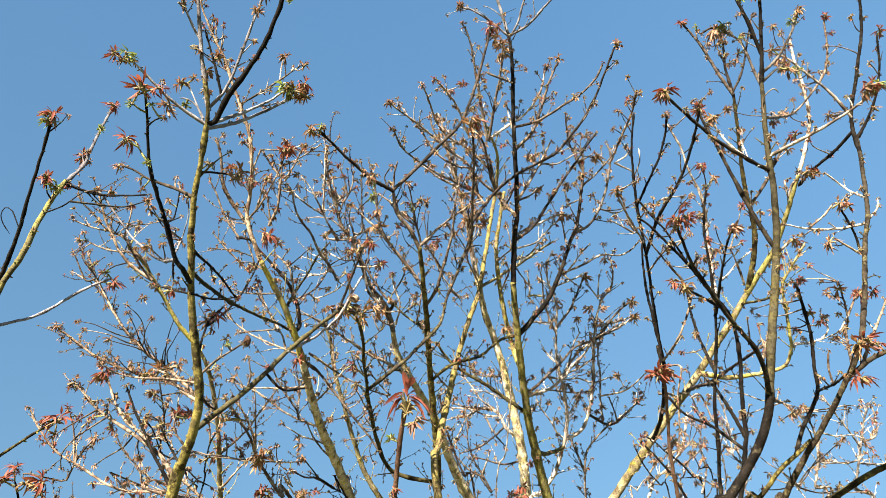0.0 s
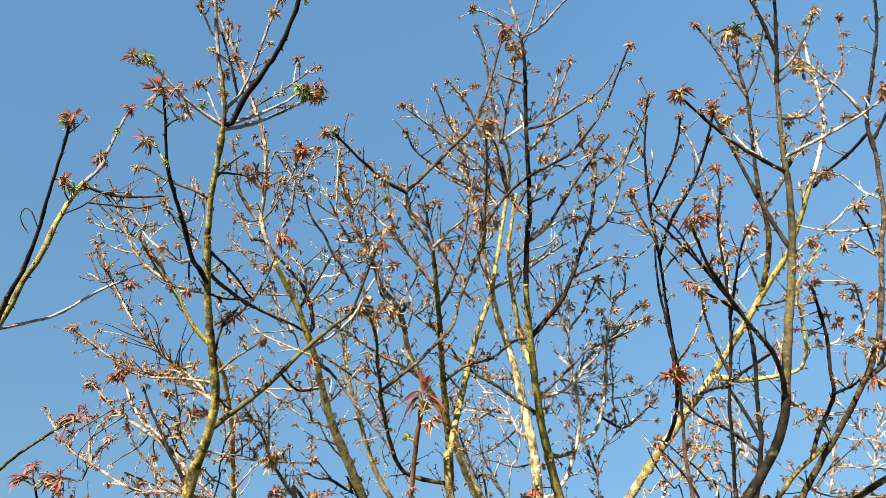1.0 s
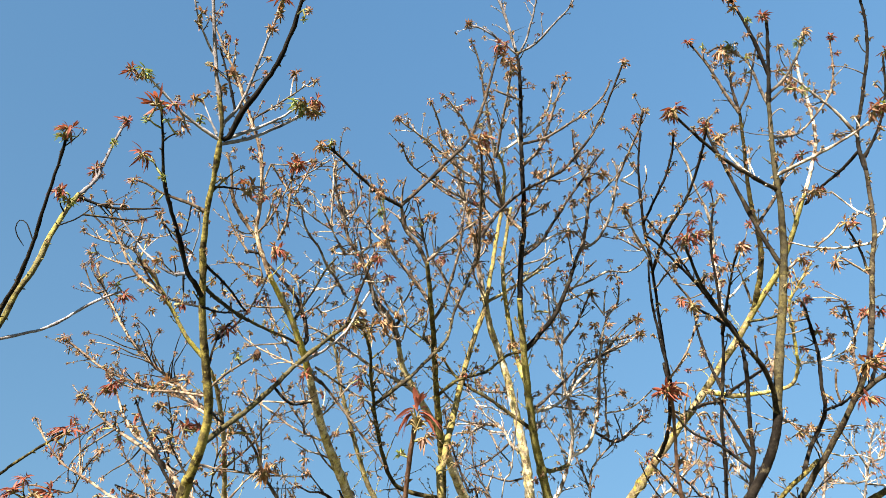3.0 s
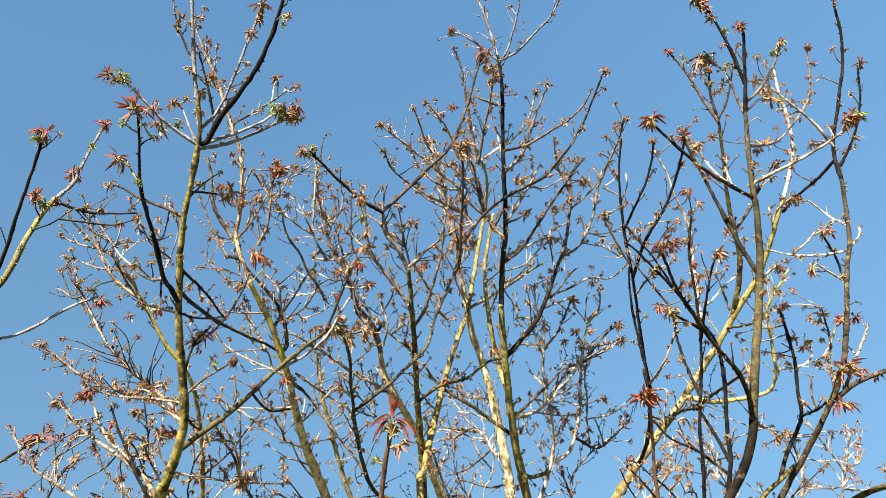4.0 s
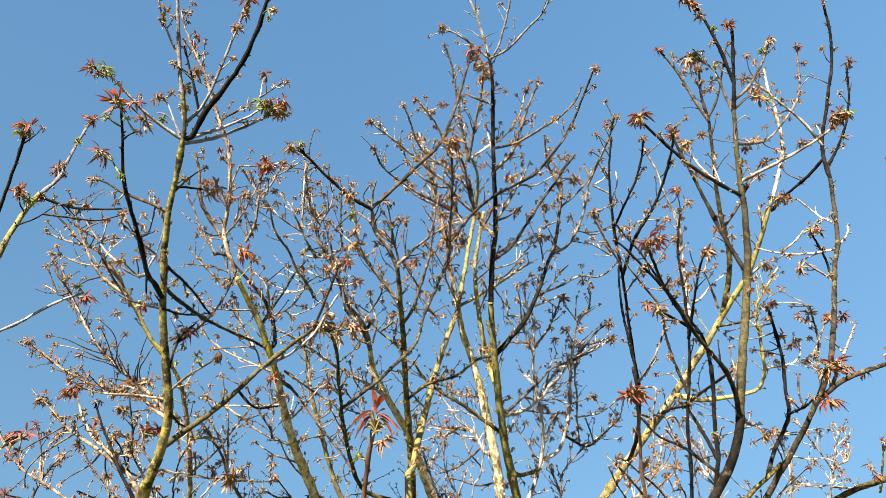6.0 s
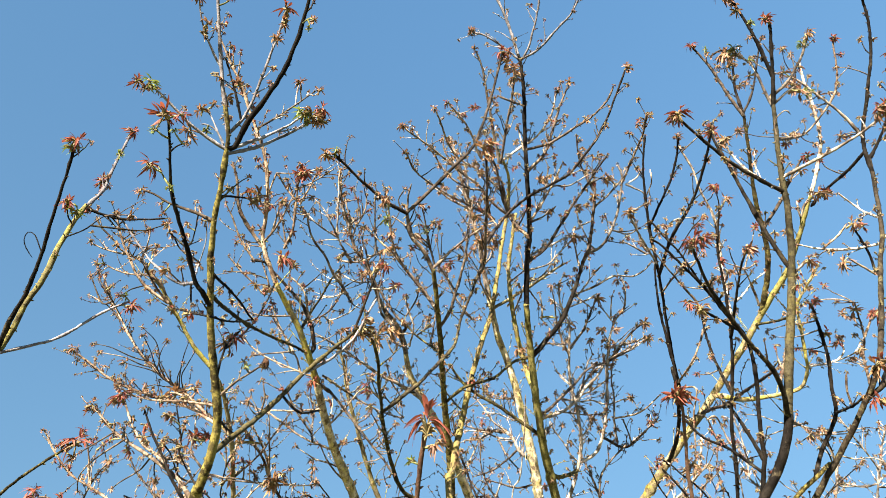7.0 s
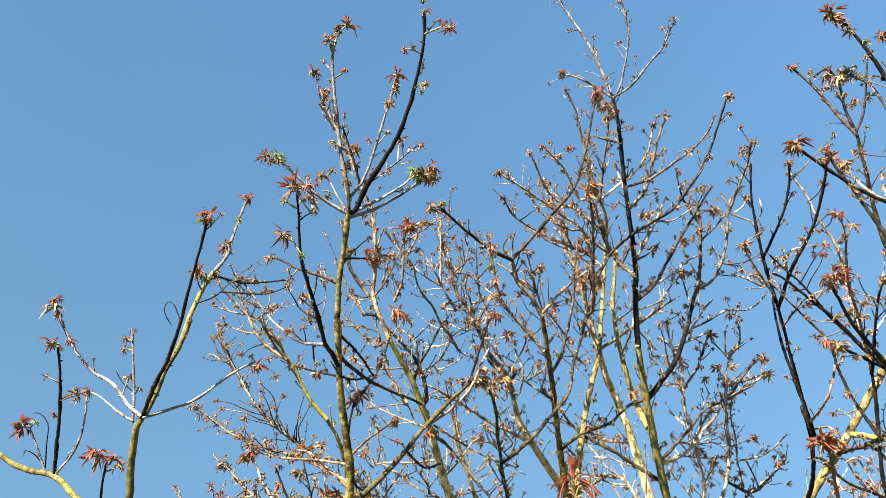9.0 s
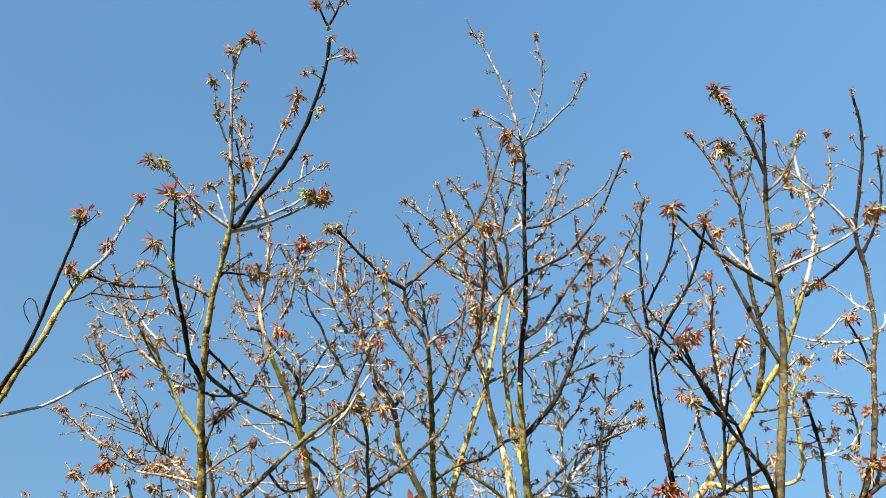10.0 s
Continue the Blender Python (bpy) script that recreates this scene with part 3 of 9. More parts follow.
limb(tree_near, "twig", "tan", 0.0053, 0.0032, 0.72, (-0.925, 2.248, 2.845), (-1.059, 2.367, 2.966), (-1.220, 2.512, 3.134), (-1.317, 2.596, 3.200))
limb(tree_near, "twig", "shoot", 0.0034, 0.0025, 0.36, (-1.199, 2.644, 2.848), (-1.234, 2.675, 3.003), (-1.288, 2.699, 3.129), (-1.329, 2.713, 3.220))
limb(tree_near, "twig", "tan", 0.0039, 0.0022, 0.72, (-0.970, 2.372, 2.718), (-1.062, 2.455, 2.814), (-1.101, 2.491, 2.881), (-1.121, 2.535, 2.969))
limb(tree_near, "twig", "tan", 0.0041, 0.0025, 0.72, (-1.124, 2.533, 2.822), (-1.255, 2.691, 2.925), (-1.401, 2.851, 3.024), (-1.500, 2.952, 3.104))
limb(tree_near, "twig", "shoot", 0.0045, 0.0023, 0.72, (-0.921, 2.230, 2.863), (-0.958, 2.457, 2.939), (-0.976, 2.634, 3.009))
limb(tree_near, "limb", "olive", 0.0067, 0.0049, 0.36, (-0.945, 1.900, 3.199), (-0.934, 2.036, 3.241), (-0.914, 2.213, 3.308), (-0.874, 2.399, 3.381), (-0.802, 2.614, 3.472), (-0.766, 2.724, 3.507))
limb(tree_near, "twig", "shoot", 0.0052, 0.0032, 0.54, (-0.944, 1.840, 3.260), (-0.937, 1.981, 3.312), (-0.935, 2.143, 3.373), (-0.937, 2.324, 3.425), (-0.932, 2.379, 3.442))
limb(tree_near, "twig", "shoot", 0.0037, 0.0025, 0.54, (-0.945, 1.959, 3.139), (-1.107, 2.148, 3.302), (-1.347, 2.417, 3.548))
limb(tree_near, "twig", "shoot", 0.0037, 0.0024, 0.36, (-0.933, 1.931, 3.117), (-0.940, 2.084, 3.214), (-0.943, 2.253, 3.339), (-0.938, 2.375, 3.446))
limb(tree_near, "twig", "shoot", 0.0042, 0.0031, 0.54, (-0.925, 2.134, 3.117), (-0.965, 2.373, 3.362), (-0.948, 2.431, 3.482), (-0.938, 2.480, 3.617), (-0.933, 2.522, 3.760), (-0.935, 2.544, 3.856))
limb(tree_near, "twig", "shoot", 0.0045, 0.0029, 0.54, (-0.927, 2.142, 2.953), (-0.925, 2.121, 3.045), (-0.925, 2.141, 3.153), (-0.897, 2.167, 3.228))
limb(tree_near, "twig", "tan", 0.0045, 0.0026, 0.54, (-0.924, 2.180, 2.914), (-0.862, 2.142, 2.957), (-0.798, 2.114, 2.989), (-0.751, 2.094, 3.011))
limb(tree_near, "twig", "shoot", 0.0047, 0.0035, 0.36, (-0.794, 2.572, 3.170), (-0.718, 2.621, 3.113), (-0.688, 2.916, 3.293))
limb(tree_near, "twig", "shoot", 0.0045, 0.0028, 0, (-0.911, 1.641, 3.462), (-0.885, 1.666, 3.491), (-0.830, 1.736, 3.558))
limb(tree_near, "twig", "ash", 0.0064, 0.0035, 0.14, (-0.967, 1.802, 3.170), (-1.281, 2.293, 3.591), (-1.352, 2.311, 3.638), (-1.418, 2.319, 3.698), (-1.489, 2.326, 3.763), (-1.554, 2.326, 3.839), (-1.646, 2.322, 3.953), (-1.706, 2.319, 4.026), (-1.783, 2.317, 4.108))
limb(tree_near, "twig", "shoot", 0.0039, 0.0024, 0.07, (-1.186, 2.200, 3.640), (-1.350, 2.307, 3.820), (-1.385, 2.267, 3.865), (-1.424, 2.224, 3.912))
limb(tree_near, "twig", "ash", 0.0036, 0.0022, 0.11, (-0.969, 1.787, 3.179), (-1.189, 2.205, 3.634), (-1.171, 2.171, 3.672), (-1.155, 2.125, 3.724), (-1.155, 2.073, 3.781))
limb(tree_near, "twig", "shoot", 0.0036, 0.0022, 0.11, (-0.983, 1.683, 3.239), (-1.222, 2.137, 3.710), (-1.207, 2.103, 3.748), (-1.189, 2.039, 3.819))
limb(tree_near, "twig", "shoot", 0.0045, 0.0022, 0.07, (-1.224, 2.266, 3.571), (-1.224, 2.296, 3.533), (-1.222, 2.331, 3.495))
limb(tree_near, "twig", "shoot", 0.0041, 0.0020, 0.29, (-1.019, 2.510, 2.698), (-1.104, 2.560, 2.792), (-1.139, 2.514, 2.843), (-1.162, 2.475, 2.886), (-1.203, 2.457, 2.906))
limb(tree_near, "twig", "shoot", 0.0034, 0.0021, 0.29, (-1.064, 2.545, 2.674), (-1.193, 2.655, 2.836), (-1.229, 2.591, 2.907), (-1.265, 2.567, 2.933))
limb(tree_near, "twig", "tan", 0.0034, 0.0021, 0.29, (-1.095, 2.572, 2.779), (-1.157, 2.623, 2.871), (-1.205, 2.615, 2.880), (-1.248, 2.623, 2.871))
limb(tree_near, "twig", "tan", 0.0033, 0.0020, 0.22, (-0.982, 2.395, 2.696), (-1.012, 2.560, 2.792), (-0.966, 2.568, 2.783), (-0.885, 2.573, 2.778), (-0.805, 2.588, 2.761))
limb(tree_near, "twig", "shoot", 0.0035, 0.0019, 0.18, (-1.065, 2.607, 2.740), (-0.997, 2.517, 2.690), (-0.964, 2.540, 2.665), (-0.908, 2.558, 2.645))
limb(tree_near, "twig", "shoot", 0.0061, 0.0022, 0.18, (-1.130, 2.880, 1.850), (-1.107, 2.989, 2.764), (-1.081, 2.896, 2.867), (-1.061, 2.828, 2.943), (-1.022, 2.776, 3.000))
limb(tree_near, "twig", "tan", 0.0032, 0.0022, 0.14, (-1.057, 2.823, 2.948), (-1.055, 2.776, 3.000), (-1.066, 2.742, 3.038))
# ---- near tree: opening leaf clusters ----
cluster(tree_near, "red", 0.067, (-0.560, 0.835, 4.110))
cluster(tree_near, "red", 0.059, (-0.511, 0.831, 4.115))
cluster(tree_near, "red", 0.059, (-0.454, 0.817, 4.130))
cluster(tree_near, "red", 0.067, (-0.420, 0.966, 3.964))
cluster(tree_near, "green", 0.031, (-0.512, 0.894, 4.044))
cluster(tree_near, "red", 0.048, (-0.602, 1.036, 3.962))
cluster(tree_near, "red", 0.044, (-0.568, 1.032, 3.966))
cluster(tree_near, "brown", 0.052, (-0.526, 1.135, 3.867))
cluster(tree_near, "green", 0.032, (-0.546, 1.157, 3.842))
cluster(tree_near, "red", 0.105, (-0.670, 1.194, 4.085))
cluster(tree_near, "tawny", 0.074, (-0.677, 1.229, 4.046))
cluster(tree_near, "brown", 0.057, (-0.709, 1.274, 3.996))
cluster(tree_near, "brown", 0.063, (-0.991, 1.112, 4.026))
cluster(tree_near, "tawny", 0.054, (-0.949, 1.187, 3.943))
cluster(tree_near, "brown", 0.064, (-0.841, 1.367, 3.818))
cluster(tree_near, "red", 0.117, (-0.857, 1.013, 4.212))
cluster(tree_near, "brown", 0.085, (-0.934, 1.055, 4.164))
cluster(tree_near, "green", 0.056, (-0.896, 1.029, 4.193))
cluster(tree_near, "red", 0.043, (-0.875, 1.145, 4.064))
cluster(tree_near, "red", 0.068, (-1.162, 1.272, 3.699))
cluster(tree_near, "green", 0.068, (-1.116, 1.278, 3.693))
cluster(tree_near, "brown", 0.048, (-1.136, 1.295, 3.674))
cluster(tree_near, "brown", 0.085, (-1.033, 1.482, 3.690))
cluster(tree_near, "green", 0.047, (-0.969, 1.488, 3.684))
cluster(tree_near, "brown", 0.084, (-1.019, 1.488, 3.833))
cluster(tree_near, "brown", 0.044, (-0.975, 1.478, 3.845))
cluster(tree_near, "green", 0.111, (-0.636, 1.558, 3.905))
cluster(tree_near, "tawny", 0.092, (-0.604, 1.565, 3.897))
cluster(tree_near, "red", 0.094, (-0.573, 1.579, 3.957))
cluster(tree_near, "brown", 0.103, (-0.566, 1.610, 3.922))
cluster(tree_near, "brown", 0.056, (-0.596, 1.621, 3.910))
cluster(tree_near, "red", 0.116, (-0.994, 1.264, 3.484))
cluster(tree_near, "red", 0.064, (-0.937, 1.269, 3.478))
cluster(tree_near, "green", 0.041, (-1.033, 1.304, 3.439))
cluster(tree_near, "green", 0.038, (-0.966, 1.309, 3.434))
cluster(tree_near, "red", 0.088, (-1.024, 1.348, 3.316))
cluster(tree_near, "green", 0.037, (-0.958, 1.405, 3.253))
cluster(tree_near, "brown", 0.041, (-0.924, 1.337, 3.403))
cluster(tree_near, "brown", 0.056, (-1.221, 1.645, 3.509))
cluster(tree_near, "brown", 0.051, (-1.140, 1.676, 3.474))
cluster(tree_near, "red", 0.043, (-1.131, 1.702, 3.446))
cluster(tree_near, "tawny", 0.179, (-0.496, 2.779, 3.744))
cluster(tree_near, "tawny", 0.149, (-0.430, 2.809, 3.711))
cluster(tree_near, "brown", 0.137, (-0.550, 2.809, 3.711))
cluster(tree_near, "tawny", 0.120, (-0.356, 2.799, 3.722))
cluster(tree_near, "brown", 0.090, (-0.595, 2.799, 3.722))
cluster(tree_near, "brown", 0.110, (-0.418, 2.505, 3.899))
cluster(tree_near, "red", 0.105, (-0.375, 2.496, 3.910))
cluster(tree_near, "red", 0.087, (-0.325, 2.567, 3.830))
cluster(tree_near, "brown", 0.069, (-0.077, 1.667, 2.483))
cluster(tree_near, "green", 0.047, (-0.145, 1.723, 2.452))
cluster(tree_near, "red", 0.041, (-0.133, 1.818, 2.346))
cluster(tree_near, "brown", 0.101, (-1.820, 2.875, 3.323))
cluster(tree_near, "red", 0.067, (-1.832, 2.894, 3.302))
cluster(tree_near, "red", 0.122, (-1.657, 2.798, 3.334))
cluster(tree_near, "brown", 0.066, (-1.677, 2.822, 3.307))
cluster(tree_near, "tawny", 0.102, (-1.278, 2.588, 3.210))
cluster(tree_near, "brown", 0.102, (-1.201, 2.571, 3.229))
cluster(tree_near, "tawny", 0.092, (-1.342, 2.596, 3.200))
cluster(tree_near, "brown", 0.077, (-1.304, 2.656, 3.133))
cluster(tree_near, "red", 0.105, (-1.114, 2.530, 2.974))
cluster(tree_near, "red", 0.091, (-1.073, 2.540, 2.964))
cluster(tree_near, "red", 0.065, (-0.881, 2.514, 2.843))
cluster(tree_near, "red", 0.092, (-0.927, 2.167, 3.228))
cluster(tree_near, "tawny", 0.083, (-0.954, 2.190, 3.203))
cluster(tree_near, "tawny", 0.054, (-0.730, 2.046, 2.989))
cluster(tree_near, "green", 0.038, (-0.793, 2.050, 2.984))
cluster(tree_near, "tawny", 0.098, (-0.797, 1.715, 3.581))
cluster(tree_near, "brown", 0.075, (-0.808, 1.735, 3.559))
cluster(tree_near, "red", 0.053, (-0.826, 1.711, 3.586))
cluster(tree_near, "tawny", 0.077, (-1.329, 2.211, 3.628))
cluster(tree_near, "tawny", 0.056, (-1.265, 2.207, 3.632))
cluster(tree_near, "green", 0.036, (-1.265, 2.185, 3.657))
cluster(tree_near, "brown", 0.067, (-1.240, 2.159, 3.685))
cluster(tree_near, "brown", 0.067, (-1.183, 2.202, 3.638))
cluster(tree_near, "brown", 0.046, (-1.240, 2.077, 3.777))
cluster(tree_near, "brown", 0.041, (-1.173, 2.065, 3.790))
cluster(tree_near, "brown", 0.053, (-1.572, 2.803, 3.120))
cluster(tree_near, "red", 0.053, (-1.639, 2.824, 3.096))
cluster(tree_near, "red", 0.064, (-1.546, 2.851, 3.066))
cluster(tree_near, "red", 0.048, (-1.506, 2.807, 3.116))
cluster(tree_near, "brown", 0.058, (-1.374, 2.824, 3.096))
cluster(tree_near, "brown", 0.058, (-1.308, 2.878, 3.037))
cluster(tree_near, "red", 0.064, (-1.374, 2.895, 3.017))
cluster(tree_near, "red", 0.053, (-1.864, 2.904, 3.007))
cluster(tree_near, "brown", 0.048, (-1.625, 2.975, 2.929))
cluster(tree_near, "brown", 0.064, (-1.480, 3.028, 2.870))
cluster(tree_near, "brown", 0.058, (-1.414, 2.948, 2.958))
cluster(tree_near, "brown", 0.053, (-1.387, 3.028, 2.870))
cluster(tree_near, "brown", 0.048, (-1.784, 2.984, 2.919))
cluster(tree_near, "red", 0.058, (-1.414, 3.064, 2.830))
cluster(tree_near, "brown", 0.053, (-1.334, 3.028, 2.870))
cluster(tree_near, "brown", 0.048, (-1.427, 2.807, 3.116))
cluster(tree_near, "red", 0.048, (-1.202, 2.745, 3.184))
cluster(tree_near, "brown", 0.053, (-1.361, 2.745, 3.184))
cluster(tree_near, "brown", 0.053, (-1.599, 2.656, 3.283))
cluster(tree_near, "brown", 0.054, (-1.293, 2.639, 3.003))
cluster(tree_near, "tawny", 0.050, (-1.310, 2.659, 2.981))
cluster(tree_near, "brown", 0.050, (-1.293, 2.717, 2.917))
cluster(tree_near, "red", 0.050, (-1.199, 2.692, 2.944))
cluster(tree_near, "brown", 0.045, (-1.174, 2.675, 2.963))
cluster(tree_near, "brown", 0.050, (-1.223, 2.783, 2.843))
cluster(tree_near, "brown", 0.045, (-1.087, 2.750, 2.880))
cluster(tree_near, "brown", 0.050, (-0.988, 2.687, 2.950))
cluster(tree_near, "tawny", 0.054, (-0.963, 2.651, 2.990))
cluster(tree_near, "brown", 0.045, (-1.030, 2.659, 2.981))
cluster(tree_near, "brown", 0.054, (-1.149, 2.568, 3.082))
cluster(tree_near, "brown", 0.045, (-1.199, 2.584, 3.064))
cluster(tree_near, "brown", 0.050, (-1.236, 2.642, 2.999))


def husk(owner, place, length, width, skin="husk", label="dark brown dry oval husk on a twig"):
    """A dry, pointed oval husk that hangs from a twig."""
    root, base = owner
    top = Vector(place) + Vector((0.004, 0, length * 0.55))
    lean = Vector((0.16, 0.05, -1)).normalized()
    line = [top + lean * (length * k / 8) for k in range(9)]
    verts, faces = [], []
    tube(verts, faces, line, [max(0.0016, width * 0.5 * math.sin(math.pi * min(1.0, (k + 0.35) / 8.6)) ** 0.8) for k in range(9)], 10)
    ob = mesh_object("husk", verts, faces, [BARKS[skin]], root, base)
    return tagged(ob, label)


husk(tree_near, (-0.732, 2.046, 2.983), 0.050, 0.027)
husk(tree_near, (-0.466, 2.735, 3.712), 0.050, 0.046, "twig", "pale tan bud scale among the opening leaves")


def spring_shoot(owner, place, lengths, rng):
    """The fat end of a spring shoot: a cup of green catkins under red leaflets that stand up in the middle and arch over to both sides."""
    root, base = owner
    foot, up = Vector(place), Vector((0, -0.30, 0.95))
    verts, faces = [], []
    for k in range(30):
        a = 2 * math.pi * k / 15 + rng.uniform(-0.2, 0.2)
        out = Vector((math.cos(a), math.sin(a), 0)) * rng.uniform(0.35, 0.9) + up * rng.uniform(-0.2, 0.9)
        size = rng.uniform(0.028, 0.050)
        start = foot - up * rng.uniform(0.004, 0.040)
        tube(verts, faces, [start, start + out * size * 0.4, start + out * size * 0.8 - up * 0.003, start + out * size - up * 0.009], [0.0016, 0.0026, 0.0024, 0.0009], 6)
    bud = mesh_object("opening_bud", verts, faces, [BUD], root, base)
    for k, size in enumerate(lengths):
        side = (1, -1, 0.15, 0.9, -0.9, -0.1, 0.28, -1, 0.6, -0.25)[k % 10]
        way = Vector((side * rng.uniform(0.7, 1.0), rng.uniform(-0.5, 0.4), rng.uniform(-0.2, 0.6) if abs(side) > 0.3 else 0.9)).normalized()
        leaf = new("leaf", blade_mesh("red", 3 if abs(side) < 0.3 else rng.choice((0, 1, 2))))
        leaf.parent = bud
        wide = size * rng.uniform(1.0, 1.5)
        leaf.matrix_basis = Matrix.Translation(foot - base + up * rng.uniform(0.004, 0.02) + way * 0.008) @ way.to_track_quat("Z", "Y").to_matrix().to_4x4() @ Matrix.Rotation(rng.gauss(0, 0.45), 4, "Z") @ Matrix.Diagonal((wide, size, size, 1))


spring_shoot(tree_near, (-0.100, 1.640, 2.512), (0.052, 0.056, 0.050, 0.044, 0.050, 0.054, 0.040, 0.044, 0.042, 0.038, 0.050, 0.048, 0.044, 0.036, 0.042, 0.040, 0.046, 0.038), random.Random(3))


def tendril(owner, foot, turns, size, rise, lean):
    """A dry thread-like tendril, curled at its end."""
    root, base = owner
    start = Vector(foot)
    line = [start + Vector((lean * k / 14 + size * math.sin(turns * 6.28 * k / 14) * k / 14, -rise * 0.6 * k / 14, rise * 0.7 * k / 14 + size * (1 - math.cos(turns * 6.28 * k / 14)) * k / 14)) for k in range(15)]
    verts, faces = [], []
    tube(verts, faces, line, [0.0021 - 0.0011 * k / 14 for k in range(15)], 5)
    tagged(mesh_object("tendril", verts, faces, [BARKS["shoot"]], root, base), "thin dark curled dry tendril")


# ---- edge tree: limbs ----
limb(tree_edge, "trunk", "lime", 0.0168, 0.0132, 0, (-1.984, 2.543, 2.752), (-1.935, 2.402, 2.878), (-1.926, 2.329, 2.959), (-1.912, 2.258, 3.038), (-1.890, 2.195, 3.108))
limb(tree_edge, "limb", "shoot", 0.0080, 0.0041, 0.09, (-1.890, 2.206, 3.131), (-1.813, 2.090, 3.205), (-1.728, 1.986, 3.300), (-1.664, 1.881, 3.396), (-1.607, 1.760, 3.508), (-1.557, 1.657, 3.603), (-1.513, 1.568, 3.685))
limb(tree_edge, "limb", "lime", 0.0121, 0.0109, 0.15, (-1.892, 2.200, 3.102), (-1.855, 2.178, 3.227), (-1.831, 2.139, 3.342), (-1.786, 2.105, 3.450), (-1.760, 2.060, 3.572))
limb(tree_edge, "limb", "lime", 0.0104, 0.0082, 0.15, (-1.783, 2.101, 3.460), (-1.806, 2.112, 3.700), (-1.766, 2.089, 3.912))
limb(tree_edge, "limb", "ash", 0.0075, 0.0054, 0.3, (-1.769, 2.091, 3.895), (-1.772, 2.145, 4.081), (-1.806, 2.180, 4.286), (-1.838, 2.210, 4.509), (-1.848, 2.227, 4.656))
limb(tree_edge, "twig", "shoot", 0.0056, 0.0034, 0.6, (-1.769, 2.091, 3.895), (-1.704, 2.133, 3.897), (-1.622, 2.165, 3.896), (-1.539, 2.184, 3.909), (-1.418, 2.203, 3.936))
limb(tree_edge, "twig", "shoot", 0.0033, 0.0016, 0, (-1.802, 2.110, 3.717), (-1.627, 1.978, 3.627), (-1.606, 2.010, 3.732), (-1.597, 2.022, 3.763))
limb(tree_edge, "limb", "ash", 0.0056, 0.0047, 0, (-1.872, 2.179, 3.124), (-1.814, 2.257, 3.216), (-1.746, 2.328, 3.321), (-1.659, 2.393, 3.502), (-1.583, 2.442, 3.610))
limb(tree_edge, "limb", "ash", 0.0072, 0.0040, 0.18, (-1.875, 2.176, 3.129), (-1.945, 2.145, 3.176), (-2.018, 2.096, 3.247), (-2.134, 2.062, 3.303), (-2.241, 1.988, 3.409), (-2.306, 1.923, 3.500))
limb(tree_edge, "twig", "ash", 0.0048, 0.0029, 0.15, (-1.911, 2.186, 3.117), (-1.993, 2.178, 3.157), (-2.089, 2.156, 3.218), (-2.160, 2.147, 3.251))
limb(tree_edge, "twig", "ash", 0.0056, 0.0036, 0.12, (-1.916, 2.193, 3.112), (-1.927, 2.140, 3.215), (-1.955, 2.074, 3.350), (-1.984, 2.010, 3.477))
limb(tree_edge, "twig", "shoot", 0.0020, 0.0014, 0, (-1.930, 2.134, 3.226), (-2.005, 2.121, 3.280), (-2.031, 2.087, 3.317))
limb(tree_edge, "limb", "lime", 0.0153, 0.0119, 0, (-1.952, 2.523, 2.743), (-2.098, 2.492, 2.828), (-2.214, 2.443, 2.902), (-2.282, 2.411, 2.950), (-2.333, 2.389, 2.982))
limb(tree_edge, "limb", "lime", 0.0123, 0.0113, 0, (-2.329, 2.391, 2.979), (-2.379, 2.387, 2.993), (-2.454, 2.386, 3.005), (-2.547, 2.374, 3.033), (-2.657, 2.346, 3.082), (-2.816, 2.331, 3.121))
limb(tree_edge, "limb", "shoot", 0.0074, 0.0039, 0.15, (-2.329, 2.383, 2.989), (-2.312, 2.296, 3.071), (-2.287, 2.186, 3.173), (-2.272, 2.057, 3.291), (-2.275, 1.974, 3.368))
limb(tree_edge, "twig", "ash", 0.0049, 0.0029, 0.12, (-2.319, 2.383, 2.989), (-2.248, 2.334, 3.064), (-2.211, 2.275, 3.155), (-2.207, 2.199, 3.267))
limb(tree_edge, "twig", "ash", 0.0041, 0.0029, 0, (-2.374, 2.387, 2.992), (-2.416, 2.302, 3.078), (-2.450, 2.249, 3.138))
limb(tree_edge, "twig", "shoot", 0.0025, 0.0014, 0, (-2.390, 2.383, 3.018), (-2.385, 2.321, 3.088), (-2.377, 2.254, 3.162), (-2.419, 2.223, 3.196), (-2.453, 2.222, 3.197))
limb(tree_edge, "twig", "shoot", 0.0025, 0.0014, 0, (-2.373, 2.366, 3.007), (-2.441, 2.345, 3.061), (-2.489, 2.332, 3.075), (-2.497, 2.349, 3.056))
limb(tree_edge, "twig", "shoot", 0.0046, 0.0033, 0, (-2.098, 2.492, 2.828), (-1.988, 2.299, 2.827), (-1.956, 2.210, 2.896), (-1.936, 2.167, 2.929))
limb(tree_edge, "twig", "shoot", 0.0020, 0.0014, 0, (-1.664, 1.881, 3.396), (-1.705, 1.847, 3.464), (-1.734, 1.838, 3.474), (-1.750, 1.858, 3.452), (-1.740, 1.881, 3.426), (-1.715, 1.906, 3.398))
limb(tree_edge, "limb", "olive", 0.0057, 0.0039, 0.12, (-1.952, 2.523, 2.743), (-1.931, 2.618, 2.698), (-1.836, 2.570, 2.743), (-1.765, 2.533, 2.779), (-1.694, 2.499, 2.811), (-1.600, 2.456, 2.851), (-1.558, 2.434, 2.872))
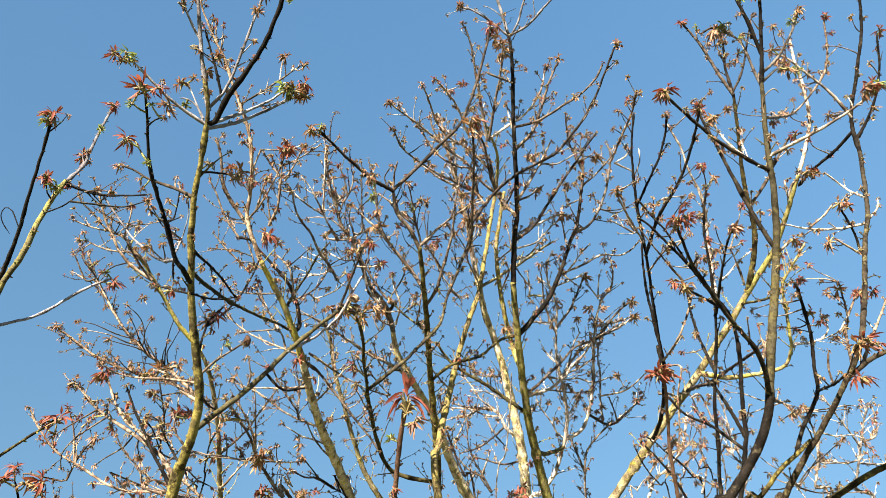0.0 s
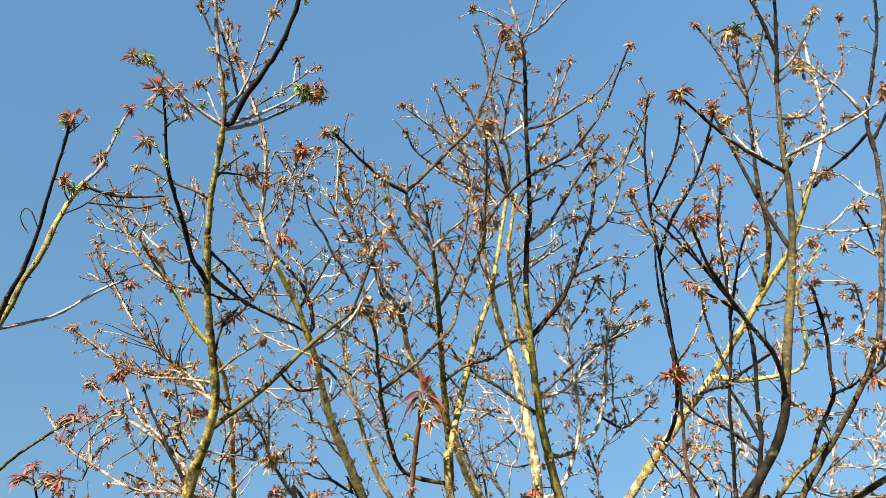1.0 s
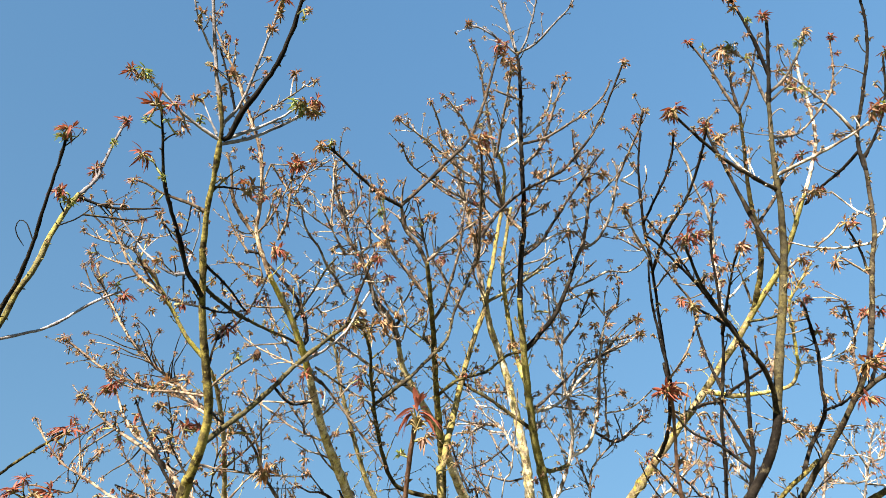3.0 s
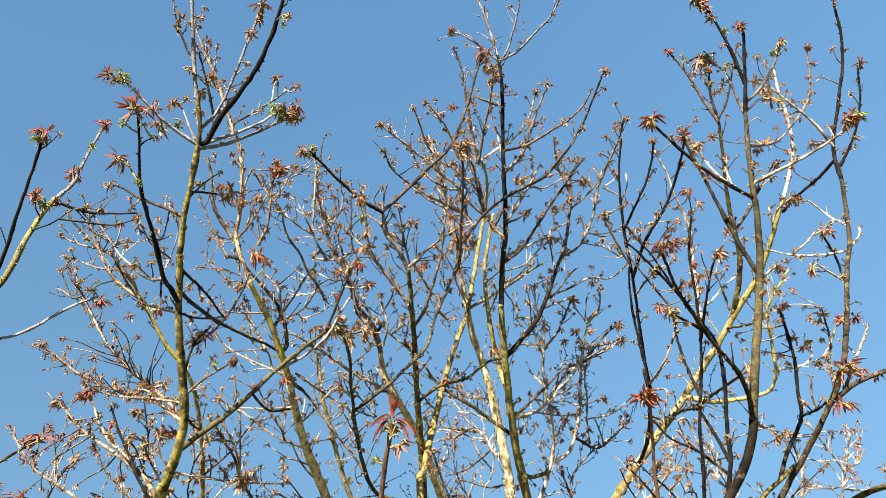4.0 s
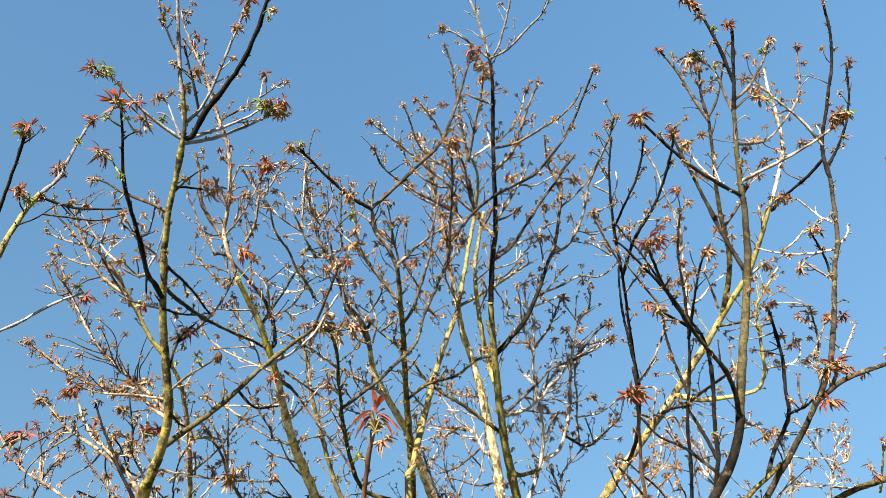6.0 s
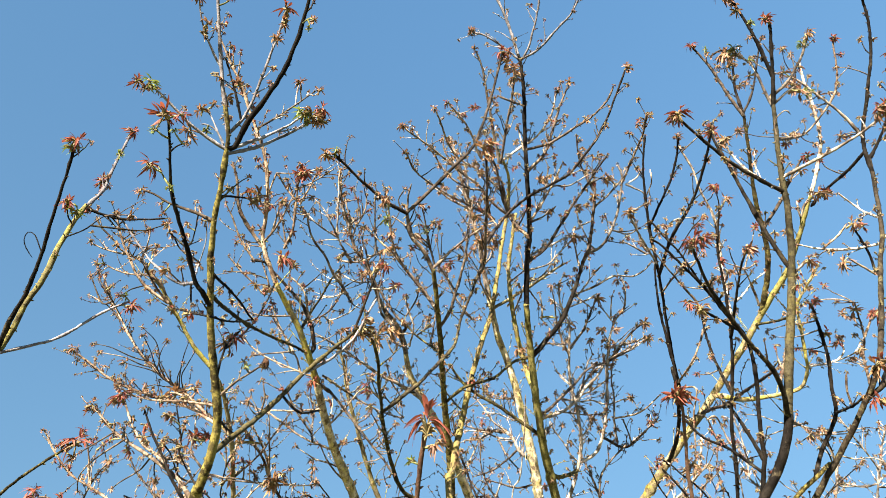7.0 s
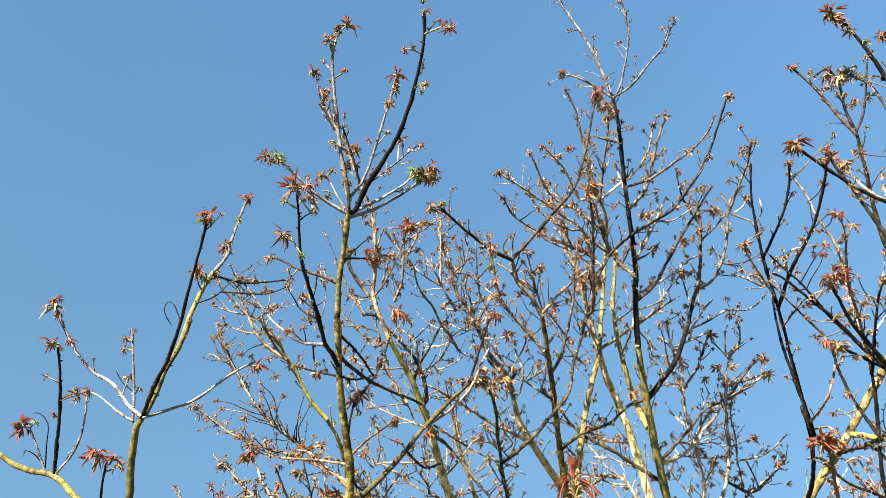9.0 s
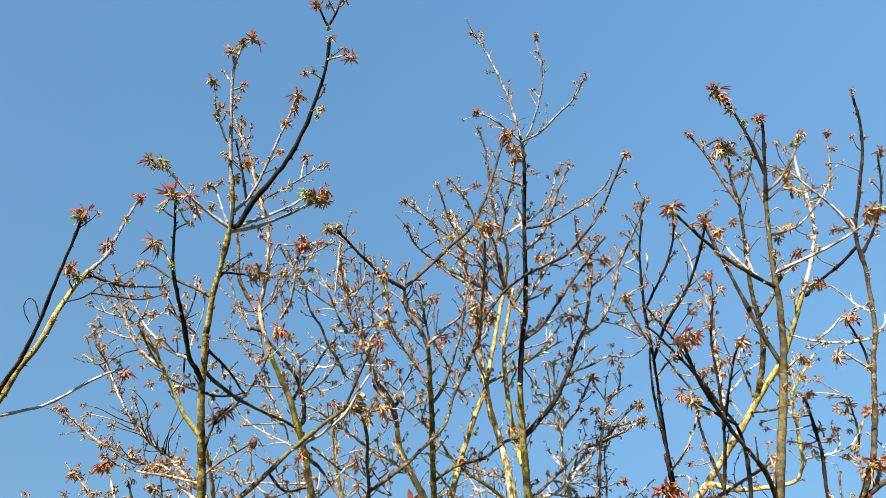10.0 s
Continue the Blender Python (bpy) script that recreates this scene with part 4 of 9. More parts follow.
limb(tree_edge, "twig", "shoot", 0.0071, 0.0034, 0, (-1.860, 2.850, 1.950), (-1.652, 2.688, 2.500), (-1.670, 2.587, 2.612), (-1.683, 2.540, 2.665))
limb(tree_edge, "twig", "shoot", 0.0071, 0.0034, 0, (-1.860, 2.850, 1.950), (-1.618, 2.688, 2.500), (-1.603, 2.587, 2.612), (-1.567, 2.552, 2.652))
# ---- edge tree: opening leaf clusters ----
cluster(tree_edge, "red", 0.114, (-1.502, 1.543, 3.713))
cluster(tree_edge, "green", 0.074, (-1.520, 1.563, 3.690))
cluster(tree_edge, "red", 0.107, (-1.836, 2.204, 4.682))
cluster(tree_edge, "red", 0.118, (-1.783, 2.001, 3.861))
cluster(tree_edge, "green", 0.077, (-1.752, 2.031, 3.828))
cluster(tree_edge, "red", 0.105, (-1.846, 2.198, 4.240))
cluster(tree_edge, "brown", 0.064, (-1.812, 2.218, 4.218))
cluster(tree_edge, "green", 0.060, (-1.805, 2.169, 4.422))
cluster(tree_edge, "brown", 0.067, (-1.329, 2.073, 3.781))
cluster(tree_edge, "brown", 0.056, (-1.496, 2.048, 3.809))
cluster(tree_edge, "red", 0.124, (-1.559, 2.443, 3.610))
cluster(tree_edge, "green", 0.054, (-1.600, 2.419, 3.636))
cluster(tree_edge, "brown", 0.115, (-2.315, 1.876, 3.551))
cluster(tree_edge, "red", 0.069, (-2.306, 1.859, 3.570))
cluster(tree_edge, "brown", 0.097, (-2.209, 2.141, 3.257))
cluster(tree_edge, "brown", 0.078, (-2.160, 2.134, 3.265))
cluster(tree_edge, "brown", 0.061, (-2.006, 2.027, 3.459))
cluster(tree_edge, "brown", 0.061, (-2.012, 2.055, 3.427))
cluster(tree_edge, "red", 0.109, (-2.286, 1.949, 3.396))
cluster(tree_edge, "red", 0.063, (-2.204, 1.948, 3.397))
cluster(tree_edge, "brown", 0.050, (-2.324, 2.051, 3.283))
cluster(tree_edge, "brown", 0.045, (-2.286, 2.163, 3.158))
cluster(tree_edge, "red", 0.106, (-2.470, 2.225, 3.164))
cluster(tree_edge, "green", 0.051, (-2.417, 2.223, 3.166))
cluster(tree_edge, "red", 0.124, (-1.966, 2.137, 2.963))
cluster(tree_edge, "red", 0.094, (-1.899, 2.150, 2.949))
cluster(tree_edge, "brown", 0.074, (-1.905, 2.221, 2.944))
cluster(tree_edge, "red", 0.118, (-1.535, 2.419, 2.889))
cluster(tree_edge, "red", 0.073, (-1.588, 2.424, 2.884))
cluster(tree_edge, "brown", 0.059, (-1.558, 2.465, 2.838))
cluster(tree_edge, "red", 0.107, (-1.707, 2.522, 2.685))
cluster(tree_edge, "red", 0.067, (-1.674, 2.495, 2.714))
cluster(tree_edge, "red", 0.115, (-1.567, 2.525, 2.681))
cluster(tree_edge, "tawny", 0.089, (-1.630, 2.532, 2.673))
cluster(tree_edge, "red", 0.075, (-1.574, 2.562, 2.640))

# ---- middle tree: limbs ----
limb(tree_middle, "limb", "cream", 0.0550, 0.0207, 0.88, (0.400, 5.600, 1.700), (-0.479, 4.888, 3.046), (-0.612, 4.349, 3.301), (-0.671, 4.121, 3.403), (-0.750, 3.854, 3.513), (-0.797, 3.597, 3.618), (-0.829, 3.342, 3.717))
limb(tree_middle, "limb", "lemon", 0.0213, 0.0131, 1.1, (-0.827, 3.363, 3.709), (-0.845, 3.250, 3.767), (-0.879, 3.136, 3.835), (-0.917, 3.014, 3.906), (-0.971, 2.907, 3.964), (-1.017, 2.794, 4.026))
limb(tree_middle, "limb", "twig", 0.0135, 0.0044, 2.2, (-1.013, 2.803, 4.021), (-1.062, 2.716, 4.113), (-1.096, 2.621, 4.219), (-1.071, 2.515, 4.336), (-1.068, 2.409, 4.454), (-1.087, 2.304, 4.571), (-1.134, 2.208, 4.677), (-1.175, 2.134, 4.759), (-1.220, 2.039, 4.865), (-1.283, 1.955, 4.959), (-1.340, 1.860, 5.064), (-1.365, 1.796, 5.135))
limb(tree_middle, "twig", "pale", 0.0056, 0.0030, 1.1, (-1.134, 2.208, 4.677), (-1.029, 2.177, 4.740), (-0.924, 2.142, 4.814), (-0.802, 2.099, 4.903))
limb(tree_middle, "twig", "pale", 0.0034, 0.0030, 0, (-0.924, 2.142, 4.814), (-0.919, 2.106, 4.883), (-0.908, 2.078, 4.926))
limb(tree_middle, "limb", "yellow", 0.0341, 0.0099, 1.1, (0.400, 5.600, 1.700), (-0.273, 5.198, 3.299), (-0.474, 4.927, 3.528), (-0.584, 4.767, 3.663), (-0.668, 4.566, 3.835), (-0.730, 4.369, 4.005), (-0.787, 4.191, 4.159), (-0.815, 4.014, 4.311), (-0.857, 3.918, 4.392))
limb(tree_middle, "limb", "cream", 0.0675, 0.0173, 0.55, (0.400, 5.600, 1.700), (0.434, 5.510, 3.401), (0.205, 5.189, 3.630), (0.048, 4.903, 3.836), (-0.052, 4.654, 4.017), (-0.167, 4.480, 4.138), (-0.264, 4.335, 4.237), (-0.346, 4.186, 4.340), (-0.377, 4.017, 4.462))
limb(tree_middle, "limb", "pale", 0.0185, 0.0066, 2.2, (-0.369, 4.059, 4.432), (-0.399, 3.753, 4.421), (-0.501, 3.646, 4.504), (-0.569, 3.515, 4.611), (-0.625, 3.391, 4.712), (-0.700, 3.298, 4.785), (-0.754, 3.146, 4.909), (-0.789, 3.026, 5.007), (-0.792, 2.879, 5.128))
limb(tree_middle, "limb", "pale", 0.0144, 0.0063, 1.65, (-0.248, 4.359, 4.220), (-0.375, 4.013, 4.119), (-0.523, 3.880, 4.127), (-0.665, 3.725, 4.147), (-0.782, 3.594, 4.161), (-0.896, 3.476, 4.166))
limb(tree_middle, "limb", "olive", 0.0400, 0.0126, 0.77, (0.400, 5.600, 1.700), (-0.024, 4.783, 3.163), (-0.035, 4.474, 3.350), (-0.037, 4.159, 3.536), (-0.059, 3.935, 3.664), (-0.085, 3.574, 3.864), (-0.101, 3.296, 4.012), (-0.122, 3.061, 4.133), (-0.137, 2.892, 4.217))
limb(tree_middle, "limb", "grey", 0.0130, 0.0090, 1.1, (-0.135, 2.906, 4.210), (-0.195, 2.801, 4.282), (-0.267, 2.726, 4.333), (-0.288, 2.621, 4.413))
limb(tree_middle, "limb", "grey", 0.0093, 0.0053, 1.32, (-0.285, 2.621, 4.413), (-0.399, 2.535, 4.415), (-0.516, 2.412, 4.433), (-0.614, 2.290, 4.454), (-0.668, 2.227, 4.462))
limb(tree_middle, "limb", "grey", 0.0093, 0.0063, 1.32, (-0.288, 2.616, 4.418), (-0.180, 2.592, 4.543), (-0.048, 2.554, 4.704), (0.090, 2.513, 4.869), (0.154, 2.465, 5.004), (0.206, 2.405, 5.160), (0.257, 2.334, 5.337), (0.301, 2.259, 5.517))
limb(tree_middle, "twig", "twig", 0.0058, 0.0030, 0, (-0.288, 2.616, 4.418), (-0.280, 2.538, 4.481), (-0.260, 2.485, 4.519))
limb(tree_middle, "twig", "twig", 0.0035, 0.0030, 0, (-0.316, 2.596, 4.417), (-0.339, 2.562, 4.459), (-0.299, 2.507, 4.495))
limb(tree_middle, "twig", "grey", 0.0085, 0.0042, 1.1, (-0.141, 2.888, 4.218), (-0.031, 2.890, 4.368), (0.055, 2.845, 4.419), (0.157, 2.799, 4.469))
limb(tree_middle, "twig", "twig", 0.0061, 0.0031, 1.1, (-0.131, 2.953, 4.298), (-0.166, 2.829, 4.379), (-0.188, 2.712, 4.452), (-0.206, 2.640, 4.497))
limb(tree_middle, "twig", "twig", 0.0049, 0.0031, 1.1, (-0.160, 2.859, 4.361), (-0.233, 2.814, 4.389), (-0.265, 2.765, 4.401), (-0.273, 2.707, 4.422))
limb(tree_middle, "limb", "grey", 0.0112, 0.0049, 1.32, (-0.115, 3.140, 4.093), (-0.172, 3.171, 4.224), (-0.254, 3.114, 4.314), (-0.333, 3.060, 4.398), (-0.387, 3.007, 4.480), (-0.414, 2.936, 4.584), (-0.434, 2.843, 4.720))
limb(tree_middle, "limb", "grey", 0.0084, 0.0053, 1.65, (0.140, 3.091, 4.365), (0.165, 2.911, 4.271), (0.168, 2.703, 4.348), (0.172, 2.470, 4.428), (0.163, 2.231, 4.502))
limb(tree_middle, "limb", "olive", 0.0130, 0.0066, 1.1, (-0.022, 3.834, 3.191), (-0.263, 3.787, 3.222), (-0.339, 3.651, 3.247), (-0.376, 3.447, 3.304), (-0.401, 3.188, 3.372), (-0.401, 3.105, 3.392), (-0.405, 2.941, 3.429), (-0.399, 2.744, 3.470), (-0.419, 2.588, 3.494))
limb(tree_middle, "limb", "brown", 0.0080, 0.0062, 0.55, (-0.401, 3.105, 3.392), (-0.276, 2.981, 3.420), (-0.179, 3.030, 3.555), (-0.091, 3.066, 3.689), (-0.013, 3.090, 3.822), (0.020, 3.094, 3.987), (0.061, 3.096, 4.117), (0.115, 3.095, 4.283), (0.165, 3.088, 4.448))
limb(tree_middle, "limb", "olive", 0.0112, 0.0069, 1.32, (0.589, 4.165, 3.813), (0.418, 4.125, 3.928), (0.262, 4.075, 4.020), (0.084, 4.025, 4.113), (-0.056, 3.933, 4.256))
limb(tree_middle, "limb", "olive", 0.0084, 0.0066, 0.88, (-0.077, 3.694, 3.798), (0.056, 3.528, 3.815), (0.240, 3.631, 3.943), (0.380, 3.678, 4.097), (0.503, 3.738, 4.174))
limb(tree_middle, "limb", "straw", 0.0254, 0.0151, 0.77, (0.400, 5.600, 1.700), (-0.019, 3.799, 3.060), (-0.028, 3.903, 3.454), (0.022, 3.958, 3.758), (0.087, 3.993, 4.084), (0.171, 4.012, 4.433), (0.270, 4.016, 4.753), (0.331, 3.998, 5.084), (0.398, 3.958, 5.489), (0.448, 3.923, 5.761))
limb(tree_middle, "limb", "yellow", 0.0156, 0.0064, 1.65, (0.444, 3.926, 5.739), (0.464, 3.680, 5.886), (0.430, 3.528, 5.961), (0.356, 3.397, 6.019), (0.304, 3.208, 6.108))
limb(tree_middle, "limb", "cream", 0.0595, 0.0199, 0.55, (0.400, 5.600, 1.700), (0.670, 5.436, 3.334), (0.657, 5.175, 3.624), (0.631, 4.990, 3.829), (0.586, 4.812, 4.027), (0.537, 4.664, 4.192), (0.471, 4.485, 4.390), (0.404, 4.337, 4.555), (0.337, 4.218, 4.687), (0.293, 4.099, 4.819), (0.258, 3.980, 4.951))
limb(tree_middle, "limb", "pale", 0.0205, 0.0078, 2.2, (0.260, 3.990, 4.940), (0.231, 3.900, 5.058), (0.196, 3.764, 5.235), (0.139, 3.626, 5.414), (0.072, 3.488, 5.594), (0.027, 3.349, 5.775), (-0.041, 3.209, 5.957))
limb(tree_middle, "limb", "yellow", 0.0212, 0.0125, 1.1, (0.540, 3.928, 3.998), (0.522, 4.228, 4.455), (0.463, 4.090, 4.701), (0.428, 3.968, 4.912), (0.418, 3.867, 5.087), (0.449, 3.751, 5.285), (0.489, 3.633, 5.486))
limb(tree_middle, "limb", "lime", 0.0510, 0.0182, 0.44, (0.400, 5.600, 1.700), (0.876, 4.966, 3.184), (0.744, 4.661, 3.424), (0.648, 4.385, 3.641), (0.577, 4.122, 3.847), (0.528, 3.864, 4.048), (0.490, 3.612, 4.243), (0.467, 3.426, 4.386))
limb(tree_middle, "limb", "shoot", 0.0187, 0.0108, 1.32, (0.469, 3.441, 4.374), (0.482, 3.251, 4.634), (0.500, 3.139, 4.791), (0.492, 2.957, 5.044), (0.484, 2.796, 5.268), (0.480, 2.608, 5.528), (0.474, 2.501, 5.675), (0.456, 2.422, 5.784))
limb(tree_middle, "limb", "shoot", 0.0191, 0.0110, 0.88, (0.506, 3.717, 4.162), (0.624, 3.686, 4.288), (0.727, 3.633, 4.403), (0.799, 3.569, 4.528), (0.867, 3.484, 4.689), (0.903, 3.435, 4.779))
limb(tree_middle, "limb", "grey", 0.0113, 0.0057, 1.32, (0.897, 3.443, 4.764), (0.948, 3.385, 4.869), (0.987, 3.275, 5.045), (1.011, 3.164, 5.222), (1.008, 3.084, 5.348))
limb(tree_middle, "limb", "pale", 0.0085, 0.0058, 1.32, (0.926, 3.411, 4.826), (1.057, 3.403, 4.910), (1.168, 3.328, 5.100), (1.227, 3.237, 5.306), (1.245, 3.184, 5.424), (1.226, 3.153, 5.496))
limb(tree_middle, "limb", "grey", 0.0075, 0.0054, 1.32, (1.233, 3.220, 5.346), (1.311, 2.979, 5.442), (1.341, 2.847, 5.466), (1.343, 2.680, 5.498))
limb(tree_middle, "limb", "yellow", 0.0133, 0.0074, 1.1, (0.284, 4.069, 4.852), (0.463, 4.135, 5.033), (0.588, 3.991, 5.018), (0.724, 3.813, 5.004), (0.828, 3.679, 4.987))
limb(tree_middle, "limb", "ash", 0.0098, 0.0054, 0.77, (0.457, 2.429, 5.775), (0.376, 2.256, 5.969), (0.287, 2.115, 6.126), (0.212, 2.024, 6.227), (0.133, 1.929, 6.332), (0.064, 1.887, 6.379))
limb(tree_middle, "twig", "ash", 0.0070, 0.0049, 0.77, (0.476, 2.424, 5.783), (0.531, 2.338, 5.878), (0.591, 2.165, 6.070), (0.582, 2.021, 6.230), (0.541, 1.905, 6.359))
limb(tree_middle, "twig", "ash", 0.0070, 0.0049, 0.77, (0.468, 2.424, 5.782), (0.585, 2.379, 5.833), (0.726, 2.276, 5.947), (0.827, 2.202, 6.029), (0.899, 2.100, 6.142))
limb(tree_middle, "twig", "ash", 0.0063, 0.0049, 0.77, (0.457, 2.429, 5.775), (0.339, 2.365, 5.848), (0.213, 2.309, 5.911), (0.130, 2.296, 5.924))
limb(tree_middle, "limb", "grey", 0.0081, 0.0045, 0.77, (0.484, 2.809, 5.249), (0.629, 2.727, 5.208), (0.816, 2.642, 5.281), (0.928, 2.586, 5.329), (1.020, 2.513, 5.397), (1.067, 2.438, 5.468))
limb(tree_middle, "limb", "grey", 0.0097, 0.0049, 0.88, (0.167, 2.790, 4.316), (0.338, 3.100, 4.888), (0.480, 2.986, 4.949), (0.627, 2.904, 4.982), (0.753, 2.831, 5.011), (0.840, 2.735, 5.068), (0.908, 2.656, 5.114), (0.981, 2.534, 5.191), (1.036, 2.400, 5.277), (1.090, 2.260, 5.367))
limb(tree_middle, "limb", "grey", 0.0094, 0.0055, 1.65, (0.489, 2.903, 5.119), (0.599, 2.811, 5.195), (0.662, 2.747, 5.329), (0.730, 2.650, 5.523), (0.800, 2.576, 5.673))
limb(tree_middle, "limb", "pale", 0.0073, 0.0048, 1.1, (0.313, 2.980, 5.315), (0.473, 2.950, 5.457), (0.592, 2.882, 5.500), (0.690, 2.767, 5.590), (0.730, 2.636, 5.696))
limb(tree_middle, "limb", "grey", 0.0085, 0.0053, 1.1, (0.325, 2.980, 5.315), (0.359, 2.759, 5.444), (0.397, 2.576, 5.548), (0.407, 2.421, 5.636))
limb(tree_middle, "limb", "pale", 0.0085, 0.0054, 1.1, (0.313, 2.980, 5.315), (0.271, 2.801, 5.469), (0.230, 2.624, 5.621), (0.189, 2.464, 5.759), (0.149, 2.386, 5.825))
limb(tree_middle, "limb", "grey", 0.0104, 0.0055, 1.65, (0.495, 3.167, 4.752), (0.397, 3.334, 5.136), (0.331, 3.168, 5.228), (0.299, 3.032, 5.303), (0.257, 2.953, 5.344))
limb(tree_middle, "limb", "pale", 0.0091, 0.0046, 1.65, (0.273, 3.470, 5.219), (0.213, 3.239, 5.308), (0.065, 3.093, 5.327), (-0.056, 2.974, 5.339), (-0.182, 2.848, 5.349), (-0.306, 2.736, 5.348), (-0.361, 2.678, 5.351))
limb(tree_middle, "limb", "pale", 0.0076, 0.0047, 1.65, (0.303, 3.456, 5.234), (0.067, 3.290, 5.241), (-0.058, 3.204, 5.237), (-0.178, 3.102, 5.243), (-0.287, 2.993, 5.256), (-0.342, 2.864, 5.294))
limb(tree_middle, "limb", "pale", 0.0076, 0.0047, 1.65, (0.331, 3.238, 5.326), (0.193, 3.149, 5.427), (0.025, 3.018, 5.427), (-0.057, 2.890, 5.457), (-0.096, 2.770, 5.493), (-0.141, 2.659, 5.522))
limb(tree_middle, "limb", "pale", 0.0073, 0.0046, 1.65, (0.260, 2.960, 5.341), (0.189, 3.016, 5.424), (0.103, 2.795, 5.460), (0.023, 2.668, 5.467), (-0.046, 2.575, 5.465))
limb(tree_middle, "twig", "twig", 0.0064, 0.0044, 1.1, (0.480, 2.624, 5.506), (0.344, 2.392, 5.221), (0.273, 2.370, 5.245))
limb(tree_middle, "twig", "twig", 0.0068, 0.0042, 1.65, (0.498, 3.109, 4.833), (0.580, 3.046, 4.942), (0.657, 2.956, 5.042), (0.734, 2.853, 5.156))
limb(tree_middle, "limb", "grey", 0.0082, 0.0054, 1.43, (0.481, 3.267, 4.613), (0.621, 3.252, 4.741), (0.721, 3.162, 4.869), (0.801, 3.094, 4.967), (0.881, 3.026, 5.065), (0.963, 2.958, 5.163), (1.064, 2.877, 5.279))
limb(tree_middle, "twig", "pale", 0.0068, 0.0044, 1.1, (0.484, 3.242, 4.648), (0.634, 3.319, 4.806), (0.771, 3.362, 4.931), (0.865, 3.394, 5.004))
limb(tree_middle, "limb", "yellow", 0.0293, 0.0103, 0.88, (0.400, 5.600, 1.700), (-1.428, 4.520, 3.007), (-1.412, 4.177, 3.234), (-1.387, 3.833, 3.457), (-1.389, 3.571, 3.623), (-1.413, 3.394, 3.731), (-1.472, 3.264, 3.804))
limb(tree_middle, "limb", "yellow", 0.0118, 0.0056, 1.1, (-1.467, 3.275, 3.798), (-1.532, 3.195, 3.856), (-1.597, 3.101, 3.930), (-1.660, 2.996, 4.015), (-1.740, 2.878, 4.108), (-1.814, 2.811, 4.157))
limb(tree_middle, "limb", "twig", 0.0127, 0.0057, 1.98, (-1.388, 3.658, 3.568), (-1.625, 3.799, 3.785), (-1.808, 3.785, 3.933), (-1.984, 3.781, 4.053), (-2.151, 3.758, 4.197), (-2.288, 3.722, 4.348), (-2.417, 3.667, 4.530), (-2.506, 3.629, 4.655), (-2.578, 3.578, 4.800))
limb(tree_middle, "limb", "twig", 0.0091, 0.0057, 1.76, (-1.583, 3.802, 3.750), (-1.818, 3.864, 3.881), (-2.050, 3.909, 3.978), (-2.266, 3.948, 4.065), (-2.467, 3.967, 4.169), (-2.625, 3.964, 4.277), (-2.771, 3.962, 4.373))
limb(tree_middle, "limb", "twig", 0.0160, 0.0048, 1.54, (0.400, 5.600, 1.700), (-1.412, 3.888, 3.111), (-1.626, 3.893, 3.157), (-1.880, 3.927, 3.177), (-2.028, 3.923, 3.217), (-2.217, 3.880, 3.315), (-2.370, 3.848, 3.391), (-2.491, 3.781, 3.507), (-2.569, 3.714, 3.617))
limb(tree_middle, "limb", "twig", 0.0093, 0.0042, 1.1, (0.400, 5.600, 1.700), (-2.412, 4.110, 3.162), (-2.332, 4.005, 3.279), (-2.255, 3.907, 3.389), (-2.157, 3.829, 3.474))
limb(tree_middle, "twig", "twig", 0.0050, 0.0033, 0.88, (-2.287, 3.948, 3.343), (-2.283, 3.829, 3.474), (-2.311, 3.724, 3.592))
limb(tree_middle, "twig", "twig", 0.0076, 0.0035, 1.54, (0.400, 5.600, 1.700), (-1.951, 4.187, 3.227), (-1.934, 4.167, 3.310), (-1.974, 4.140, 3.411), (-2.094, 4.123, 3.519), (-2.175, 4.097, 3.626))
limb(tree_middle, "limb", "twig", 0.0062, 0.0039, 1.54, (-1.816, 3.919, 3.172), (-1.825, 4.102, 3.320), (-1.743, 4.373, 3.318))
limb(tree_middle, "limb", "pale", 0.0240, 0.0060, 1.1, (0.400, 5.600, 1.700), (-0.954, 4.436, 3.249), (-1.056, 4.327, 3.300), (-1.135, 4.189, 3.375), (-1.195, 4.056, 3.450), (-1.234, 3.911, 3.534), (-1.306, 3.763, 3.613), (-1.362, 3.654, 3.670))
limb(tree_middle, "limb", "pale", 0.0250, 0.0062, 1.43, (0.400, 5.600, 1.700), (0.623, 5.113, 3.394), (0.758, 4.982, 3.601), (0.870, 4.895, 3.741), (0.957, 4.722, 4.005), (0.943, 4.567, 4.237), (0.895, 4.447, 4.417), (0.893, 4.300, 4.637), (0.901, 4.200, 4.784), (0.838, 4.100, 4.934), (0.824, 4.011, 5.066))
limb(tree_middle, "limb", "olive", 0.0167, 0.0120, 0.55, (0.648, 4.385, 3.641), (0.767, 4.586, 3.721), (0.932, 4.813, 3.877))
limb(tree_middle, "limb", "pale", 0.0110, 0.0056, 1.76, (0.928, 4.780, 3.917), (1.096, 4.831, 4.036), (1.164, 4.733, 4.181), (1.198, 4.608, 4.362), (1.205, 4.456, 4.582), (1.239, 4.328, 4.767), (1.289, 4.251, 4.880), (1.366, 4.196, 4.964), (1.380, 4.109, 5.089), (1.356, 4.056, 5.165))
limb(tree_middle, "limb", "grey", 0.0096, 0.0058, 1.65, (1.142, 4.766, 4.132), (1.366, 4.977, 4.150), (1.502, 4.992, 4.244), (1.702, 4.990, 4.427))
